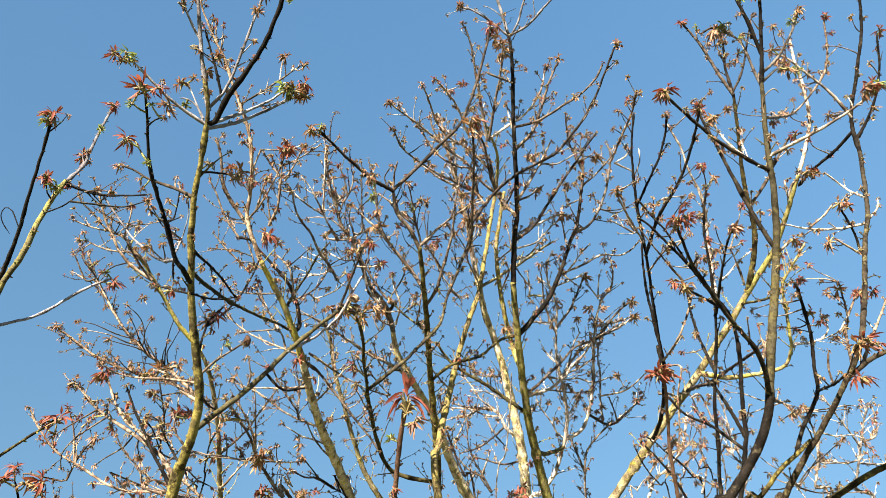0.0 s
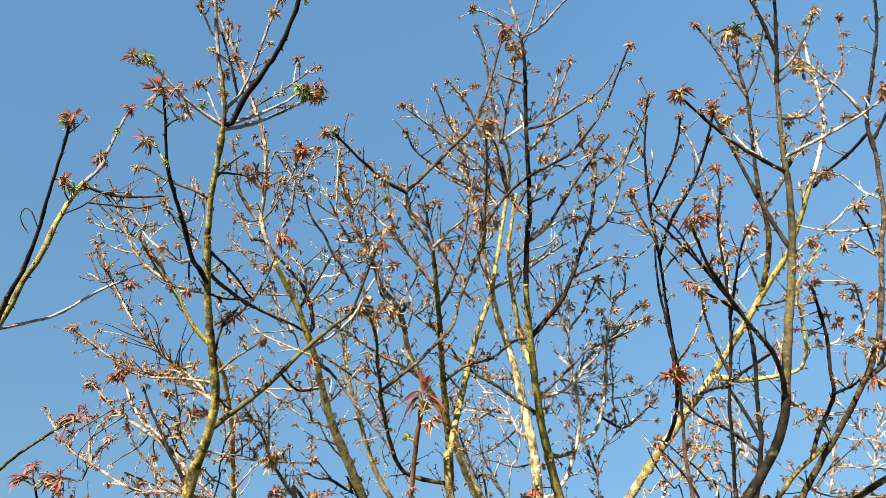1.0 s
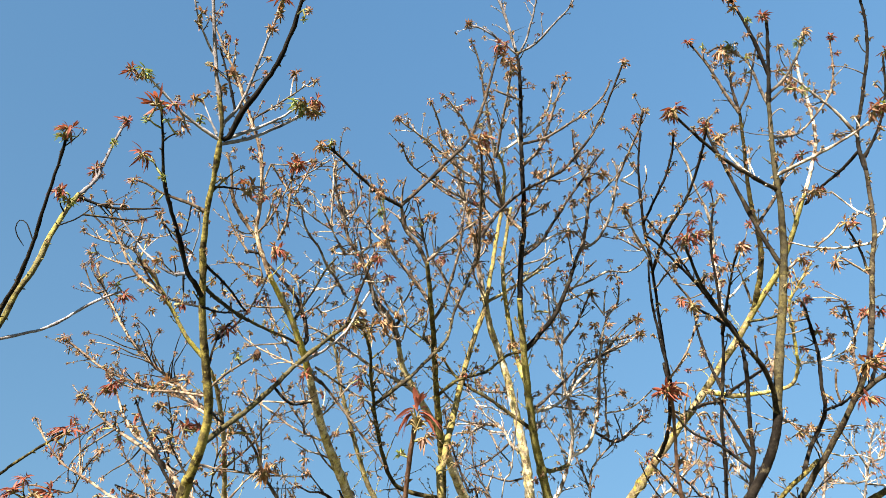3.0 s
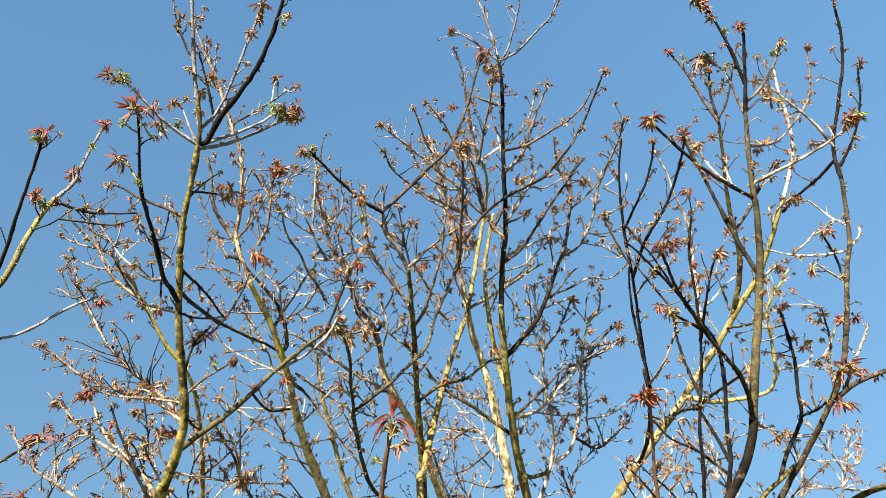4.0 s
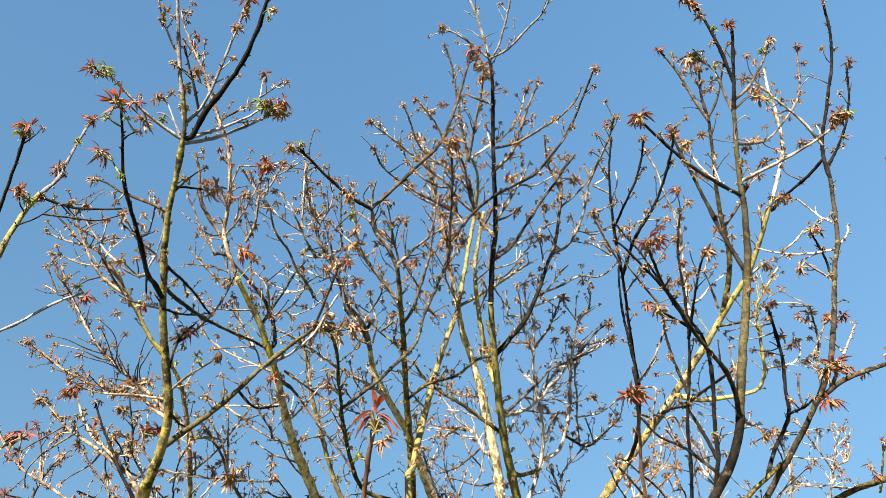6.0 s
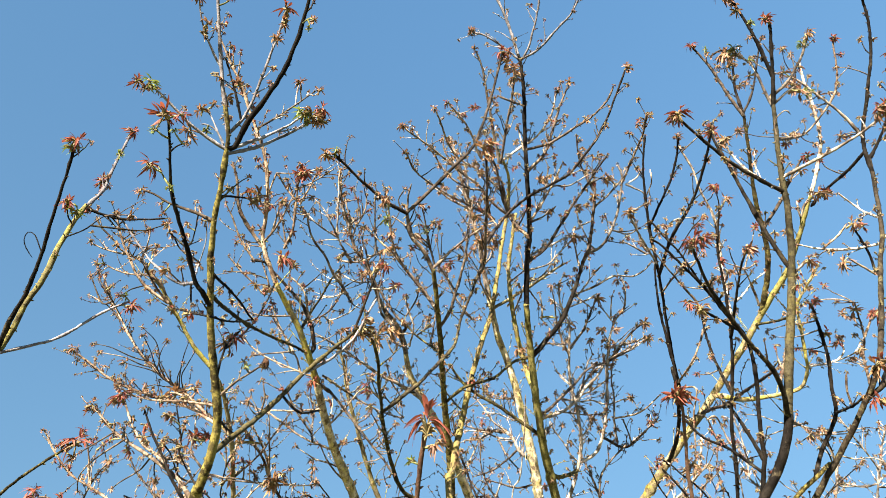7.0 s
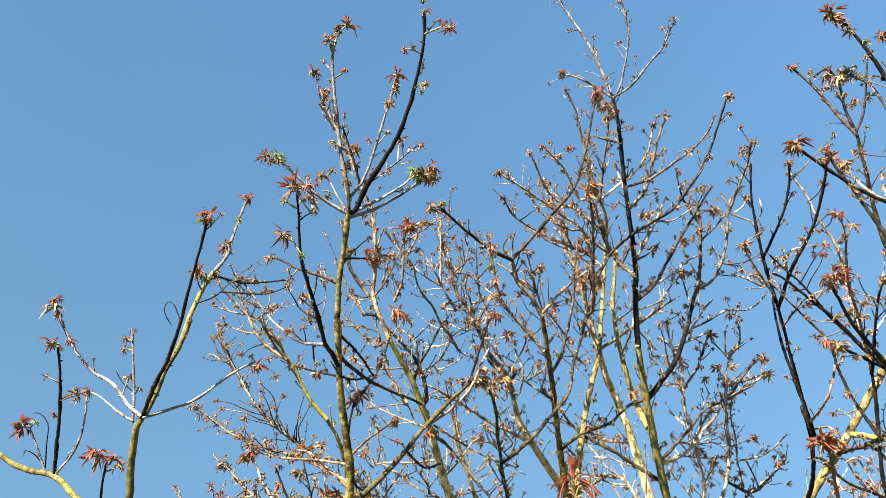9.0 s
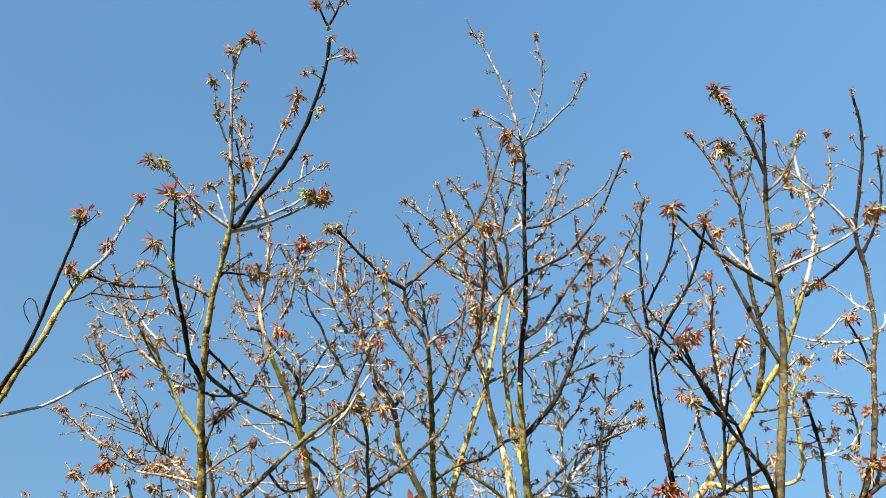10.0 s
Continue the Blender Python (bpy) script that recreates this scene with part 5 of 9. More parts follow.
limb(tree_middle, "limb", "grey", 0.0142, 0.0062, 1.65, (0.400, 5.600, 1.700), (1.137, 5.317, 3.466), (1.128, 5.198, 3.634), (1.132, 5.017, 3.888), (1.222, 4.931, 4.014), (1.362, 4.859, 4.124))
limb(tree_middle, "limb", "grey", 0.0079, 0.0056, 1.65, (1.130, 5.093, 3.782), (1.068, 5.025, 3.939), (0.996, 4.997, 4.120))
limb(tree_middle, "limb", "pale", 0.0080, 0.0059, 1.76, (0.937, 4.638, 4.370), (1.095, 4.621, 4.592), (1.311, 4.634, 4.769), (1.504, 4.659, 4.890), (1.660, 4.664, 5.013))
limb(tree_middle, "twig", "grey", 0.0074, 0.0044, 1.43, (1.250, 4.520, 4.679), (1.417, 4.477, 4.865), (1.568, 4.462, 5.013))
limb(tree_middle, "twig", "grey", 0.0079, 0.0049, 1.65, (0.893, 4.300, 4.637), (1.012, 4.207, 4.761), (1.086, 4.131, 4.901), (1.131, 4.087, 4.982))
limb(tree_middle, "limb", "pale", 0.0145, 0.0073, 1.65, (0.597, 4.857, 3.977), (0.528, 5.068, 4.156), (0.466, 5.164, 4.362), (0.354, 5.282, 4.469), (0.236, 5.481, 4.503), (0.085, 5.667, 4.572))
limb(tree_middle, "twig", "pale", 0.0050, 0.0034, 0, (0.400, 5.600, 1.700), (0.345, 4.311, 3.238), (0.404, 4.039, 3.480), (0.429, 3.814, 3.679), (0.434, 3.647, 3.827))
limb(tree_middle, "limb", "grey", 0.0128, 0.0058, 1.1, (0.400, 5.600, 1.700), (0.233, 4.699, 3.406), (0.146, 4.617, 3.577), (0.066, 4.531, 3.752), (0.004, 4.451, 3.912), (-0.025, 4.367, 4.073))
limb(tree_middle, "limb", "yellow", 0.0400, 0.0230, 0.22, (0.400, 5.600, 1.700), (0.946, 5.150, 3.203), (1.271, 4.920, 3.525), (1.625, 4.628, 3.925), (1.850, 4.456, 4.162), (2.032, 4.300, 4.374), (2.202, 4.152, 4.575), (2.356, 4.003, 4.776))
limb(tree_middle, "limb", "lime", 0.0235, 0.0130, 0.77, (2.343, 4.015, 4.760), (2.425, 3.881, 4.856), (2.506, 3.745, 4.949), (2.558, 3.593, 5.058), (2.598, 3.419, 5.183), (2.632, 3.275, 5.286))
limb(tree_middle, "limb", "pale", 0.0119, 0.0060, 1.32, (2.629, 3.287, 5.278), (2.708, 3.161, 5.473), (2.754, 3.042, 5.660), (2.726, 2.896, 5.886), (2.680, 2.786, 6.060), (2.663, 2.698, 6.195))
limb(tree_middle, "limb", "olive", 0.0216, 0.0100, 0.88, (2.343, 4.015, 4.760), (2.375, 3.763, 4.965), (2.356, 3.610, 5.087), (2.264, 3.375, 5.272), (2.210, 3.177, 5.427), (2.175, 3.030, 5.542), (2.129, 2.853, 5.679))
limb(tree_middle, "limb", "grey", 0.0103, 0.0059, 0.55, (2.129, 2.848, 5.685), (2.029, 2.765, 5.837), (1.923, 2.651, 6.036), (1.799, 2.566, 6.193))
limb(tree_middle, "limb", "grey", 0.0088, 0.0058, 1.1, (2.129, 2.853, 5.679), (2.078, 2.729, 5.841), (2.059, 2.607, 6.000), (1.997, 2.543, 6.087), (1.908, 2.575, 6.063))
limb(tree_middle, "twig", "grey", 0.0074, 0.0039, 0.55, (2.124, 2.838, 5.698), (2.192, 2.750, 5.814), (2.232, 2.646, 5.950), (2.274, 2.516, 6.121), (2.293, 2.477, 6.172))
limb(tree_middle, "limb", "yellow", 0.0195, 0.0095, 0.44, (1.941, 4.378, 4.268), (2.103, 4.248, 4.155), (2.304, 4.139, 4.127), (2.424, 4.049, 4.128), (2.447, 3.939, 4.179), (2.412, 3.810, 4.243))
limb(tree_middle, "limb", "yellow", 0.0098, 0.0054, 1.65, (2.415, 3.821, 4.238), (2.384, 3.692, 4.374), (2.357, 3.587, 4.491), (2.427, 3.495, 4.593), (2.518, 3.390, 4.710))
limb(tree_middle, "limb", "grey", 0.0114, 0.0053, 0.44, (1.850, 4.456, 4.162), (1.747, 4.002, 3.936), (1.770, 3.818, 3.867), (1.768, 3.372, 3.736), (1.740, 3.027, 3.618))
limb(tree_middle, "twig", "grey", 0.0089, 0.0062, 0, (1.793, 4.499, 4.103), (1.643, 4.269, 4.032), (1.529, 4.183, 3.978))
limb(tree_middle, "twig", "olive", 0.0089, 0.0048, 0.55, (2.292, 4.065, 4.692), (2.301, 3.746, 4.491), (2.329, 3.534, 4.400))
limb(tree_middle, "limb", "pale", 0.0074, 0.0052, 0.77, (2.628, 3.289, 5.271), (2.592, 3.350, 5.245), (2.586, 3.426, 5.203), (2.579, 3.370, 5.330))
limb(tree_middle, "twig", "pale", 0.0059, 0.0040, 0.66, (2.436, 3.896, 4.200), (2.766, 4.133, 4.391), (2.958, 4.123, 4.460), (3.036, 4.084, 4.536))
limb(tree_middle, "twig", "pale", 0.0059, 0.0040, 0.55, (2.830, 4.129, 4.414), (2.875, 4.081, 4.456), (2.886, 4.056, 4.568))
limb(tree_middle, "limb", "pale", 0.0169, 0.0065, 1.76, (0.400, 5.600, 1.700), (1.611, 5.329, 3.603), (1.670, 5.250, 3.754), (1.873, 5.184, 3.915), (1.982, 5.104, 4.073), (2.024, 4.995, 4.272))
limb(tree_middle, "limb", "pale", 0.0145, 0.0058, 1.65, (0.400, 5.600, 1.700), (2.335, 5.329, 3.603), (2.381, 5.165, 4.004), (2.369, 5.061, 4.254), (2.324, 4.990, 4.427))
limb(tree_middle, "limb", "pale", 0.0172, 0.0066, 1.43, (0.400, 5.600, 1.700), (3.025, 5.460, 3.606), (3.069, 5.360, 3.800), (3.124, 5.256, 3.997), (3.117, 5.150, 4.197), (3.041, 5.102, 4.302))
limb(tree_middle, "limb", "pale", 0.0196, 0.0068, 1.76, (0.400, 5.600, 1.700), (3.357, 5.522, 3.538), (3.451, 5.433, 3.830), (3.555, 5.349, 4.090), (3.643, 5.274, 4.313), (3.719, 5.218, 4.473))
limb(tree_middle, "twig", "pale", 0.0068, 0.0046, 1.65, (3.569, 5.337, 4.127), (3.465, 5.245, 4.245), (3.402, 5.215, 4.362), (3.323, 5.169, 4.528))
limb(tree_middle, "twig", "pale", 0.0068, 0.0046, 1.43, (3.526, 5.273, 4.130), (3.706, 5.276, 4.208), (3.750, 5.238, 4.374), (3.744, 5.218, 4.473))
limb(tree_middle, "twig", "pale", 0.0068, 0.0046, 1.32, (3.529, 5.370, 4.025), (3.425, 5.453, 4.035), (3.298, 5.533, 4.123))
limb(tree_middle, "twig", "pale", 0.0068, 0.0046, 1.32, (3.520, 5.377, 4.003), (3.776, 5.476, 4.036), (4.041, 5.550, 4.104))
limb(tree_middle, "twig", "twig", 0.0081, 0.0039, 0.55, (-1.668, 2.946, 4.008), (-1.733, 2.915, 4.041), (-1.807, 2.876, 4.085), (-1.862, 2.826, 4.140), (-1.895, 2.774, 4.198), (-1.927, 2.731, 4.246), (-1.953, 2.676, 4.307), (-1.970, 2.626, 4.362), (-1.976, 2.583, 4.410))
limb(tree_middle, "twig", "twig", 0.0063, 0.0030, 0.55, (-1.667, 2.943, 4.010), (-1.733, 2.893, 4.066), (-1.781, 2.837, 4.128), (-1.830, 2.783, 4.189), (-1.905, 2.757, 4.217), (-1.950, 2.735, 4.242), (-2.002, 2.692, 4.290), (-2.073, 2.644, 4.343), (-2.096, 2.611, 4.379))
limb(tree_middle, "twig", "twig", 0.0046, 0.0028, 0.28, (-1.908, 2.755, 4.219), (-1.960, 2.750, 4.225), (-2.057, 2.731, 4.246), (-2.132, 2.709, 4.270))
limb(tree_middle, "twig", "twig", 0.0058, 0.0028, 0.33, (-1.694, 2.947, 4.054), (-1.723, 2.861, 4.102), (-1.781, 2.839, 4.126), (-1.862, 2.835, 4.131), (-1.927, 2.826, 4.140), (-1.992, 2.811, 4.157), (-2.047, 2.789, 4.181))
limb(tree_middle, "twig", "twig", 0.0052, 0.0032, 0.28, (-2.250, 3.322, 4.337), (-2.317, 3.333, 4.324), (-2.365, 3.267, 4.398), (-2.394, 3.218, 4.453))
limb(tree_middle, "twig", "twig", 0.0052, 0.0032, 0.28, (-2.461, 3.648, 4.593), (-2.280, 3.291, 4.371), (-2.328, 3.242, 4.425), (-2.346, 3.193, 4.480))
limb(tree_middle, "twig", "twig", 0.0040, 0.0024, 0.28, (-1.836, 2.781, 4.191), (-1.567, 2.366, 3.904), (-1.555, 2.328, 3.946), (-1.547, 2.305, 3.971))
limb(tree_middle, "twig", "twig", 0.0104, 0.0050, 0.44, (-1.079, 2.668, 4.166), (-1.158, 2.698, 4.283), (-1.214, 2.642, 4.345), (-1.262, 2.576, 4.418), (-1.269, 2.518, 4.483), (-1.278, 2.453, 4.555), (-1.304, 2.398, 4.615))
limb(tree_middle, "twig", "twig", 0.0059, 0.0029, 0.55, (-1.199, 2.854, 4.258), (-1.245, 2.814, 4.304), (-1.295, 2.756, 4.368), (-1.335, 2.680, 4.452), (-1.379, 2.622, 4.516))
limb(tree_middle, "twig", "twig", 0.0045, 0.0027, 0.28, (-1.017, 2.378, 4.489), (-1.039, 2.409, 4.454), (-1.062, 2.452, 4.407))
limb(tree_middle, "twig", "pale", 0.0039, 0.0027, 0.55, (-1.020, 2.378, 4.489), (-0.888, 2.378, 4.489), (-0.771, 2.361, 4.508))
limb(tree_middle, "twig", "twig", 0.0067, 0.0032, 0.66, (-0.976, 2.663, 4.172), (-0.929, 2.600, 4.242), (-0.913, 2.530, 4.320), (-0.904, 2.473, 4.383), (-0.891, 2.388, 4.477))
limb(tree_middle, "twig", "twig", 0.0056, 0.0027, 0.55, (-1.091, 2.637, 4.201), (-1.046, 2.606, 4.235), (-1.002, 2.564, 4.282), (-0.951, 2.500, 4.353), (-0.913, 2.452, 4.407), (-0.881, 2.394, 4.470))
limb(tree_middle, "twig", "twig", 0.0069, 0.0033, 0.44, (-0.883, 2.546, 4.451), (-0.922, 2.550, 4.447), (-0.977, 2.511, 4.490), (-1.019, 2.464, 4.543))
limb(tree_middle, "twig", "pale", 0.0089, 0.0039, 0.44, (-0.704, 3.404, 4.395), (-0.720, 3.133, 4.297), (-0.768, 3.031, 4.320), (-0.800, 2.912, 4.351), (-0.854, 2.805, 4.370), (-0.874, 2.703, 4.395), (-0.875, 2.630, 4.413), (-0.899, 2.572, 4.422))
limb(tree_middle, "twig", "twig", 0.0058, 0.0028, 0.44, (-0.908, 2.563, 4.432), (-0.847, 2.490, 4.514), (-0.801, 2.431, 4.579))
limb(tree_middle, "twig", "pale", 0.0049, 0.0030, 0.28, (-0.770, 3.051, 4.638), (-0.844, 2.783, 4.487), (-0.902, 2.742, 4.533))
limb(tree_middle, "twig", "pale", 0.0042, 0.0030, 0.66, (-0.898, 2.437, 4.422), (-0.868, 2.605, 4.685), (-0.741, 2.552, 4.744))
limb(tree_middle, "twig", "pale", 0.0057, 0.0031, 0.44, (-0.778, 3.040, 4.651), (-0.796, 2.920, 4.634), (-0.839, 2.862, 4.698), (-0.900, 2.814, 4.751))
limb(tree_middle, "twig", "pale", 0.0052, 0.0032, 0.88, (-0.782, 3.034, 4.657), (-0.771, 2.915, 4.788), (-0.767, 2.807, 4.908), (-0.760, 2.751, 4.971))
limb(tree_middle, "twig", "pale", 0.0052, 0.0032, 0.28, (-0.691, 3.156, 4.820), (-0.712, 2.965, 4.734), (-0.760, 2.898, 4.807))
limb(tree_middle, "twig", "pale", 0.0085, 0.0041, 0.44, (-0.715, 3.301, 4.659), (-0.738, 3.095, 4.589), (-0.786, 3.028, 4.663))
limb(tree_middle, "twig", "twig", 0.0056, 0.0027, 0.44, (-1.046, 2.606, 4.235), (-1.014, 2.542, 4.306), (-0.992, 2.487, 4.367))
limb(tree_middle, "twig", "twig", 0.0056, 0.0027, 0.44, (-0.960, 2.663, 4.172), (-0.983, 2.557, 4.289))
limb(tree_middle, "twig", "grey", 0.0106, 0.0051, 0.55, (-0.868, 3.174, 3.812), (-0.846, 3.201, 3.873), (-0.853, 3.141, 3.940), (-0.879, 3.081, 4.007), (-0.922, 3.023, 4.071), (-1.002, 2.963, 4.138), (-1.069, 2.912, 4.195), (-1.139, 2.863, 4.249), (-1.219, 2.851, 4.262))
limb(tree_middle, "twig", "twig", 0.0059, 0.0029, 0.55, (-0.879, 3.081, 4.007), (-0.889, 3.030, 4.064), (-0.912, 2.967, 4.133), (-0.989, 2.918, 4.187))
limb(tree_middle, "twig", "olive", 0.0081, 0.0039, 0.44, (-0.905, 3.055, 3.882), (-0.914, 3.225, 4.146), (-0.844, 3.155, 4.224), (-0.774, 3.075, 4.312), (-0.704, 3.021, 4.372))
limb(tree_middle, "twig", "twig", 0.0050, 0.0030, 0.44, (-0.940, 3.263, 4.103), (-0.795, 3.213, 4.159), (-0.714, 3.138, 4.242))
limb(tree_middle, "twig", "twig", 0.0055, 0.0030, 0.55, (-1.112, 2.956, 4.145), (-1.168, 3.066, 4.172), (-1.233, 3.023, 4.221), (-1.322, 2.963, 4.287), (-1.390, 2.909, 4.348))
limb(tree_middle, "twig", "twig", 0.0042, 0.0030, 0.28, (-1.300, 2.978, 4.270), (-1.226, 2.982, 4.266), (-1.312, 2.975, 4.274), (-1.414, 2.970, 4.279))
limb(tree_middle, "twig", "twig", 0.0059, 0.0029, 0.44, (-1.168, 3.066, 4.172), (-1.112, 2.956, 4.145), (-1.139, 2.896, 4.212), (-1.172, 2.829, 4.286))
limb(tree_middle, "twig", "twig", 0.0044, 0.0027, 0.44, (-0.940, 2.970, 3.930), (-1.088, 2.834, 3.833), (-1.190, 2.803, 3.867))
limb(tree_middle, "twig", "twig", 0.0061, 0.0030, 0.66, (-0.944, 3.132, 3.800), (-1.083, 3.183, 4.043), (-1.131, 3.085, 4.152))
limb(tree_middle, "twig", "twig", 0.0062, 0.0030, 0.44, (-0.320, 3.069, 4.384), (-0.364, 2.998, 4.398), (-0.399, 2.967, 4.432), (-0.480, 2.920, 4.484), (-0.557, 2.862, 4.549))
limb(tree_middle, "twig", "twig", 0.0047, 0.0029, 0.28, (-0.274, 2.691, 4.360), (-0.380, 2.680, 4.452))
limb(tree_middle, "twig", "twig", 0.0049, 0.0030, 0.44, (-0.164, 2.839, 4.373), (-0.246, 2.822, 4.444))
limb(tree_middle, "twig", "pale", 0.0068, 0.0033, 0.88, (-0.609, 3.272, 4.691), (-0.553, 3.264, 4.700), (-0.553, 3.118, 4.862), (-0.553, 2.989, 5.005))
limb(tree_middle, "twig", "twig", 0.0068, 0.0033, 0.66, (-0.589, 3.339, 4.616), (-0.688, 3.246, 4.720), (-0.707, 3.195, 4.777), (-0.680, 3.128, 4.851), (-0.669, 3.066, 4.919))
limb(tree_middle, "twig", "twig", 0.0055, 0.0033, 0.77, (-0.674, 3.131, 4.848), (-0.619, 3.059, 4.928), (-0.611, 2.989, 5.005))
limb(tree_middle, "twig", "pale", 0.0055, 0.0033, 0.66, (-0.651, 3.106, 4.876), (-0.669, 3.033, 4.957), (-0.707, 2.964, 5.034))
limb(tree_middle, "twig", "twig", 0.0048, 0.0033, 0.44, (-0.682, 3.134, 4.845), (-0.734, 3.077, 4.908), (-0.757, 3.015, 4.977))
limb(tree_middle, "twig", "twig", 0.0061, 0.0033, 0.44, (-0.774, 3.045, 4.644), (-0.811, 3.118, 4.862), (-0.803, 3.007, 4.985), (-0.803, 2.904, 5.099))
limb(tree_middle, "twig", "pale", 0.0075, 0.0036, 0.44, (-0.722, 3.109, 4.573), (-0.811, 3.290, 4.671), (-0.695, 3.303, 4.657), (-0.592, 3.285, 4.677), (-0.515, 3.257, 4.708))
limb(tree_middle, "twig", "pale", 0.0048, 0.0033, 0.28, (-0.688, 3.246, 4.720), (-0.772, 3.205, 4.765))
limb(tree_middle, "twig", "pale", 0.0068, 0.0033, 0.66, (-0.602, 3.443, 4.669), (-0.611, 3.264, 4.700), (-0.638, 3.200, 4.771), (-0.622, 3.141, 4.837))
limb(tree_middle, "twig", "twig", 0.0055, 0.0033, 0.55, (-0.562, 3.282, 4.531), (-0.515, 3.290, 4.671), (-0.553, 3.226, 4.742))
limb(tree_middle, "twig", "pale", 0.0109, 0.0052, 0.33, (-0.361, 3.869, 4.324), (-0.388, 3.632, 4.291), (-0.450, 3.581, 4.348), (-0.507, 3.540, 4.394), (-0.523, 3.478, 4.463), (-0.534, 3.419, 4.528))
limb(tree_middle, "twig", "grey", 0.0087, 0.0042, 0.33, (-0.383, 3.638, 4.285), (-0.334, 3.519, 4.268), (-0.402, 3.468, 4.324), (-0.477, 3.393, 4.407), (-0.534, 3.325, 4.483), (-0.571, 3.267, 4.547))
limb(tree_middle, "twig", "olive", 0.0087, 0.0042, 0.33, (-0.096, 3.389, 3.963), (-0.192, 3.594, 4.184), (-0.278, 3.551, 4.231), (-0.342, 3.501, 4.287))
limb(tree_middle, "twig", "grey", 0.0085, 0.0041, 0.44, (-0.106, 3.238, 4.043), (-0.038, 3.130, 4.101), (-0.003, 3.050, 4.190), (0.044, 2.947, 4.304), (0.065, 2.863, 4.398), (0.075, 2.787, 4.482), (0.106, 2.673, 4.609))
limb(tree_middle, "twig", "twig", 0.0049, 0.0030, 0.44, (-0.006, 3.057, 4.183), (-0.048, 3.009, 4.236), (-0.099, 2.963, 4.287))
limb(tree_middle, "twig", "twig", 0.0049, 0.0030, 0.28, (-0.180, 3.602, 4.176), (-0.143, 3.215, 4.007), (-0.126, 3.126, 4.106))
limb(tree_middle, "twig", "pale", 0.0049, 0.0030, 0.28, (-0.264, 3.559, 4.224), (-0.161, 3.192, 4.033))
limb(tree_middle, "twig", "twig", 0.0051, 0.0031, 0.33, (-0.304, 3.524, 4.112), (-0.273, 3.352, 4.154), (-0.301, 3.304, 4.208))
limb(tree_middle, "twig", "pale", 0.0045, 0.0031, 0.28, (-0.285, 3.332, 4.177), (-0.326, 3.239, 4.280))
limb(tree_middle, "twig", "twig", 0.0051, 0.0031, 0.66, (-0.321, 3.314, 4.196), (-0.265, 3.256, 4.261), (-0.240, 3.208, 4.314), (-0.247, 3.143, 4.386))
limb(tree_middle, "twig", "pale", 0.0087, 0.0042, 0.33, (-0.671, 3.251, 4.266), (-0.740, 3.360, 4.444), (-0.830, 3.267, 4.547))
limb(tree_middle, "twig", "pale", 0.0052, 0.0032, 0.28, (-0.583, 3.484, 4.636), (-0.650, 3.242, 4.425), (-0.749, 3.210, 4.461))
limb(tree_middle, "twig", "pale", 0.0046, 0.0032, 0.28, (-0.830, 3.231, 4.139), (-0.822, 3.409, 4.240), (-0.701, 3.377, 4.275), (-0.639, 3.340, 4.316))
limb(tree_middle, "twig", "pale", 0.0046, 0.0032, 0.55, (-0.736, 3.365, 4.438), (-0.811, 3.309, 4.352), (-0.878, 3.309, 4.352))
limb(tree_middle, "twig", "twig", 0.0059, 0.0032, 0.33, (-0.328, 3.696, 4.221), (-0.382, 3.517, 4.120), (-0.444, 3.488, 4.153))
limb(tree_middle, "twig", "twig", 0.0059, 0.0032, 0.28, (-0.382, 3.517, 4.120), (-0.411, 3.554, 4.079), (-0.463, 3.481, 4.161))
limb(tree_middle, "twig", "grey", 0.0087, 0.0042, 0.55, (0.397, 3.334, 5.136), (0.271, 3.235, 5.180), (0.189, 3.175, 5.247), (0.107, 3.167, 5.257), (-0.004, 3.126, 5.302), (-0.086, 3.071, 5.363), (-0.180, 2.969, 5.476))
limb(tree_middle, "twig", "pale", 0.0074, 0.0036, 0.55, (0.105, 3.334, 5.220), (-0.017, 3.294, 5.264), (-0.100, 3.255, 5.308), (-0.184, 3.213, 5.354))
limb(tree_middle, "twig", "twig", 0.0067, 0.0036, 0.55, (0.136, 3.350, 5.234), (0.096, 3.275, 5.286), (0.067, 3.219, 5.348), (0.013, 3.135, 5.442), (-0.079, 3.042, 5.544), (-0.088, 2.967, 5.628))
limb(tree_middle, "twig", "pale", 0.0074, 0.0036, 0.55, (0.094, 3.270, 5.291), (0.088, 3.171, 5.401), (0.054, 3.079, 5.504), (0.013, 3.042, 5.544))
limb(tree_middle, "twig", "grey", 0.0095, 0.0045, 0.55, (0.380, 3.293, 5.159), (0.365, 3.227, 5.190), (0.344, 3.145, 5.281), (0.299, 3.090, 5.342), (0.242, 3.008, 5.433))
limb(tree_middle, "twig", "twig", 0.0059, 0.0036, 0.28, (0.328, 3.157, 5.234), (0.234, 3.182, 5.389))
limb(tree_middle, "twig", "twig", 0.0056, 0.0034, 0.28, (0.461, 3.414, 5.097), (0.495, 3.135, 4.993))
limb(tree_middle, "twig", "twig", 0.0058, 0.0036, 0.28, (0.296, 3.164, 4.845), (0.230, 3.282, 5.129))
limb(tree_middle, "twig", "pale", 0.0063, 0.0034, 0.28, (0.498, 3.109, 4.833), (0.613, 3.166, 4.958), (0.664, 3.135, 4.993))
limb(tree_middle, "twig", "pale", 0.0049, 0.0034, 0.44, (0.599, 3.023, 4.967), (0.652, 2.935, 5.215))
limb(tree_middle, "twig", "pale", 0.0070, 0.0034, 0.55, (0.486, 2.836, 5.212), (0.456, 2.793, 5.373), (0.436, 2.732, 5.440))
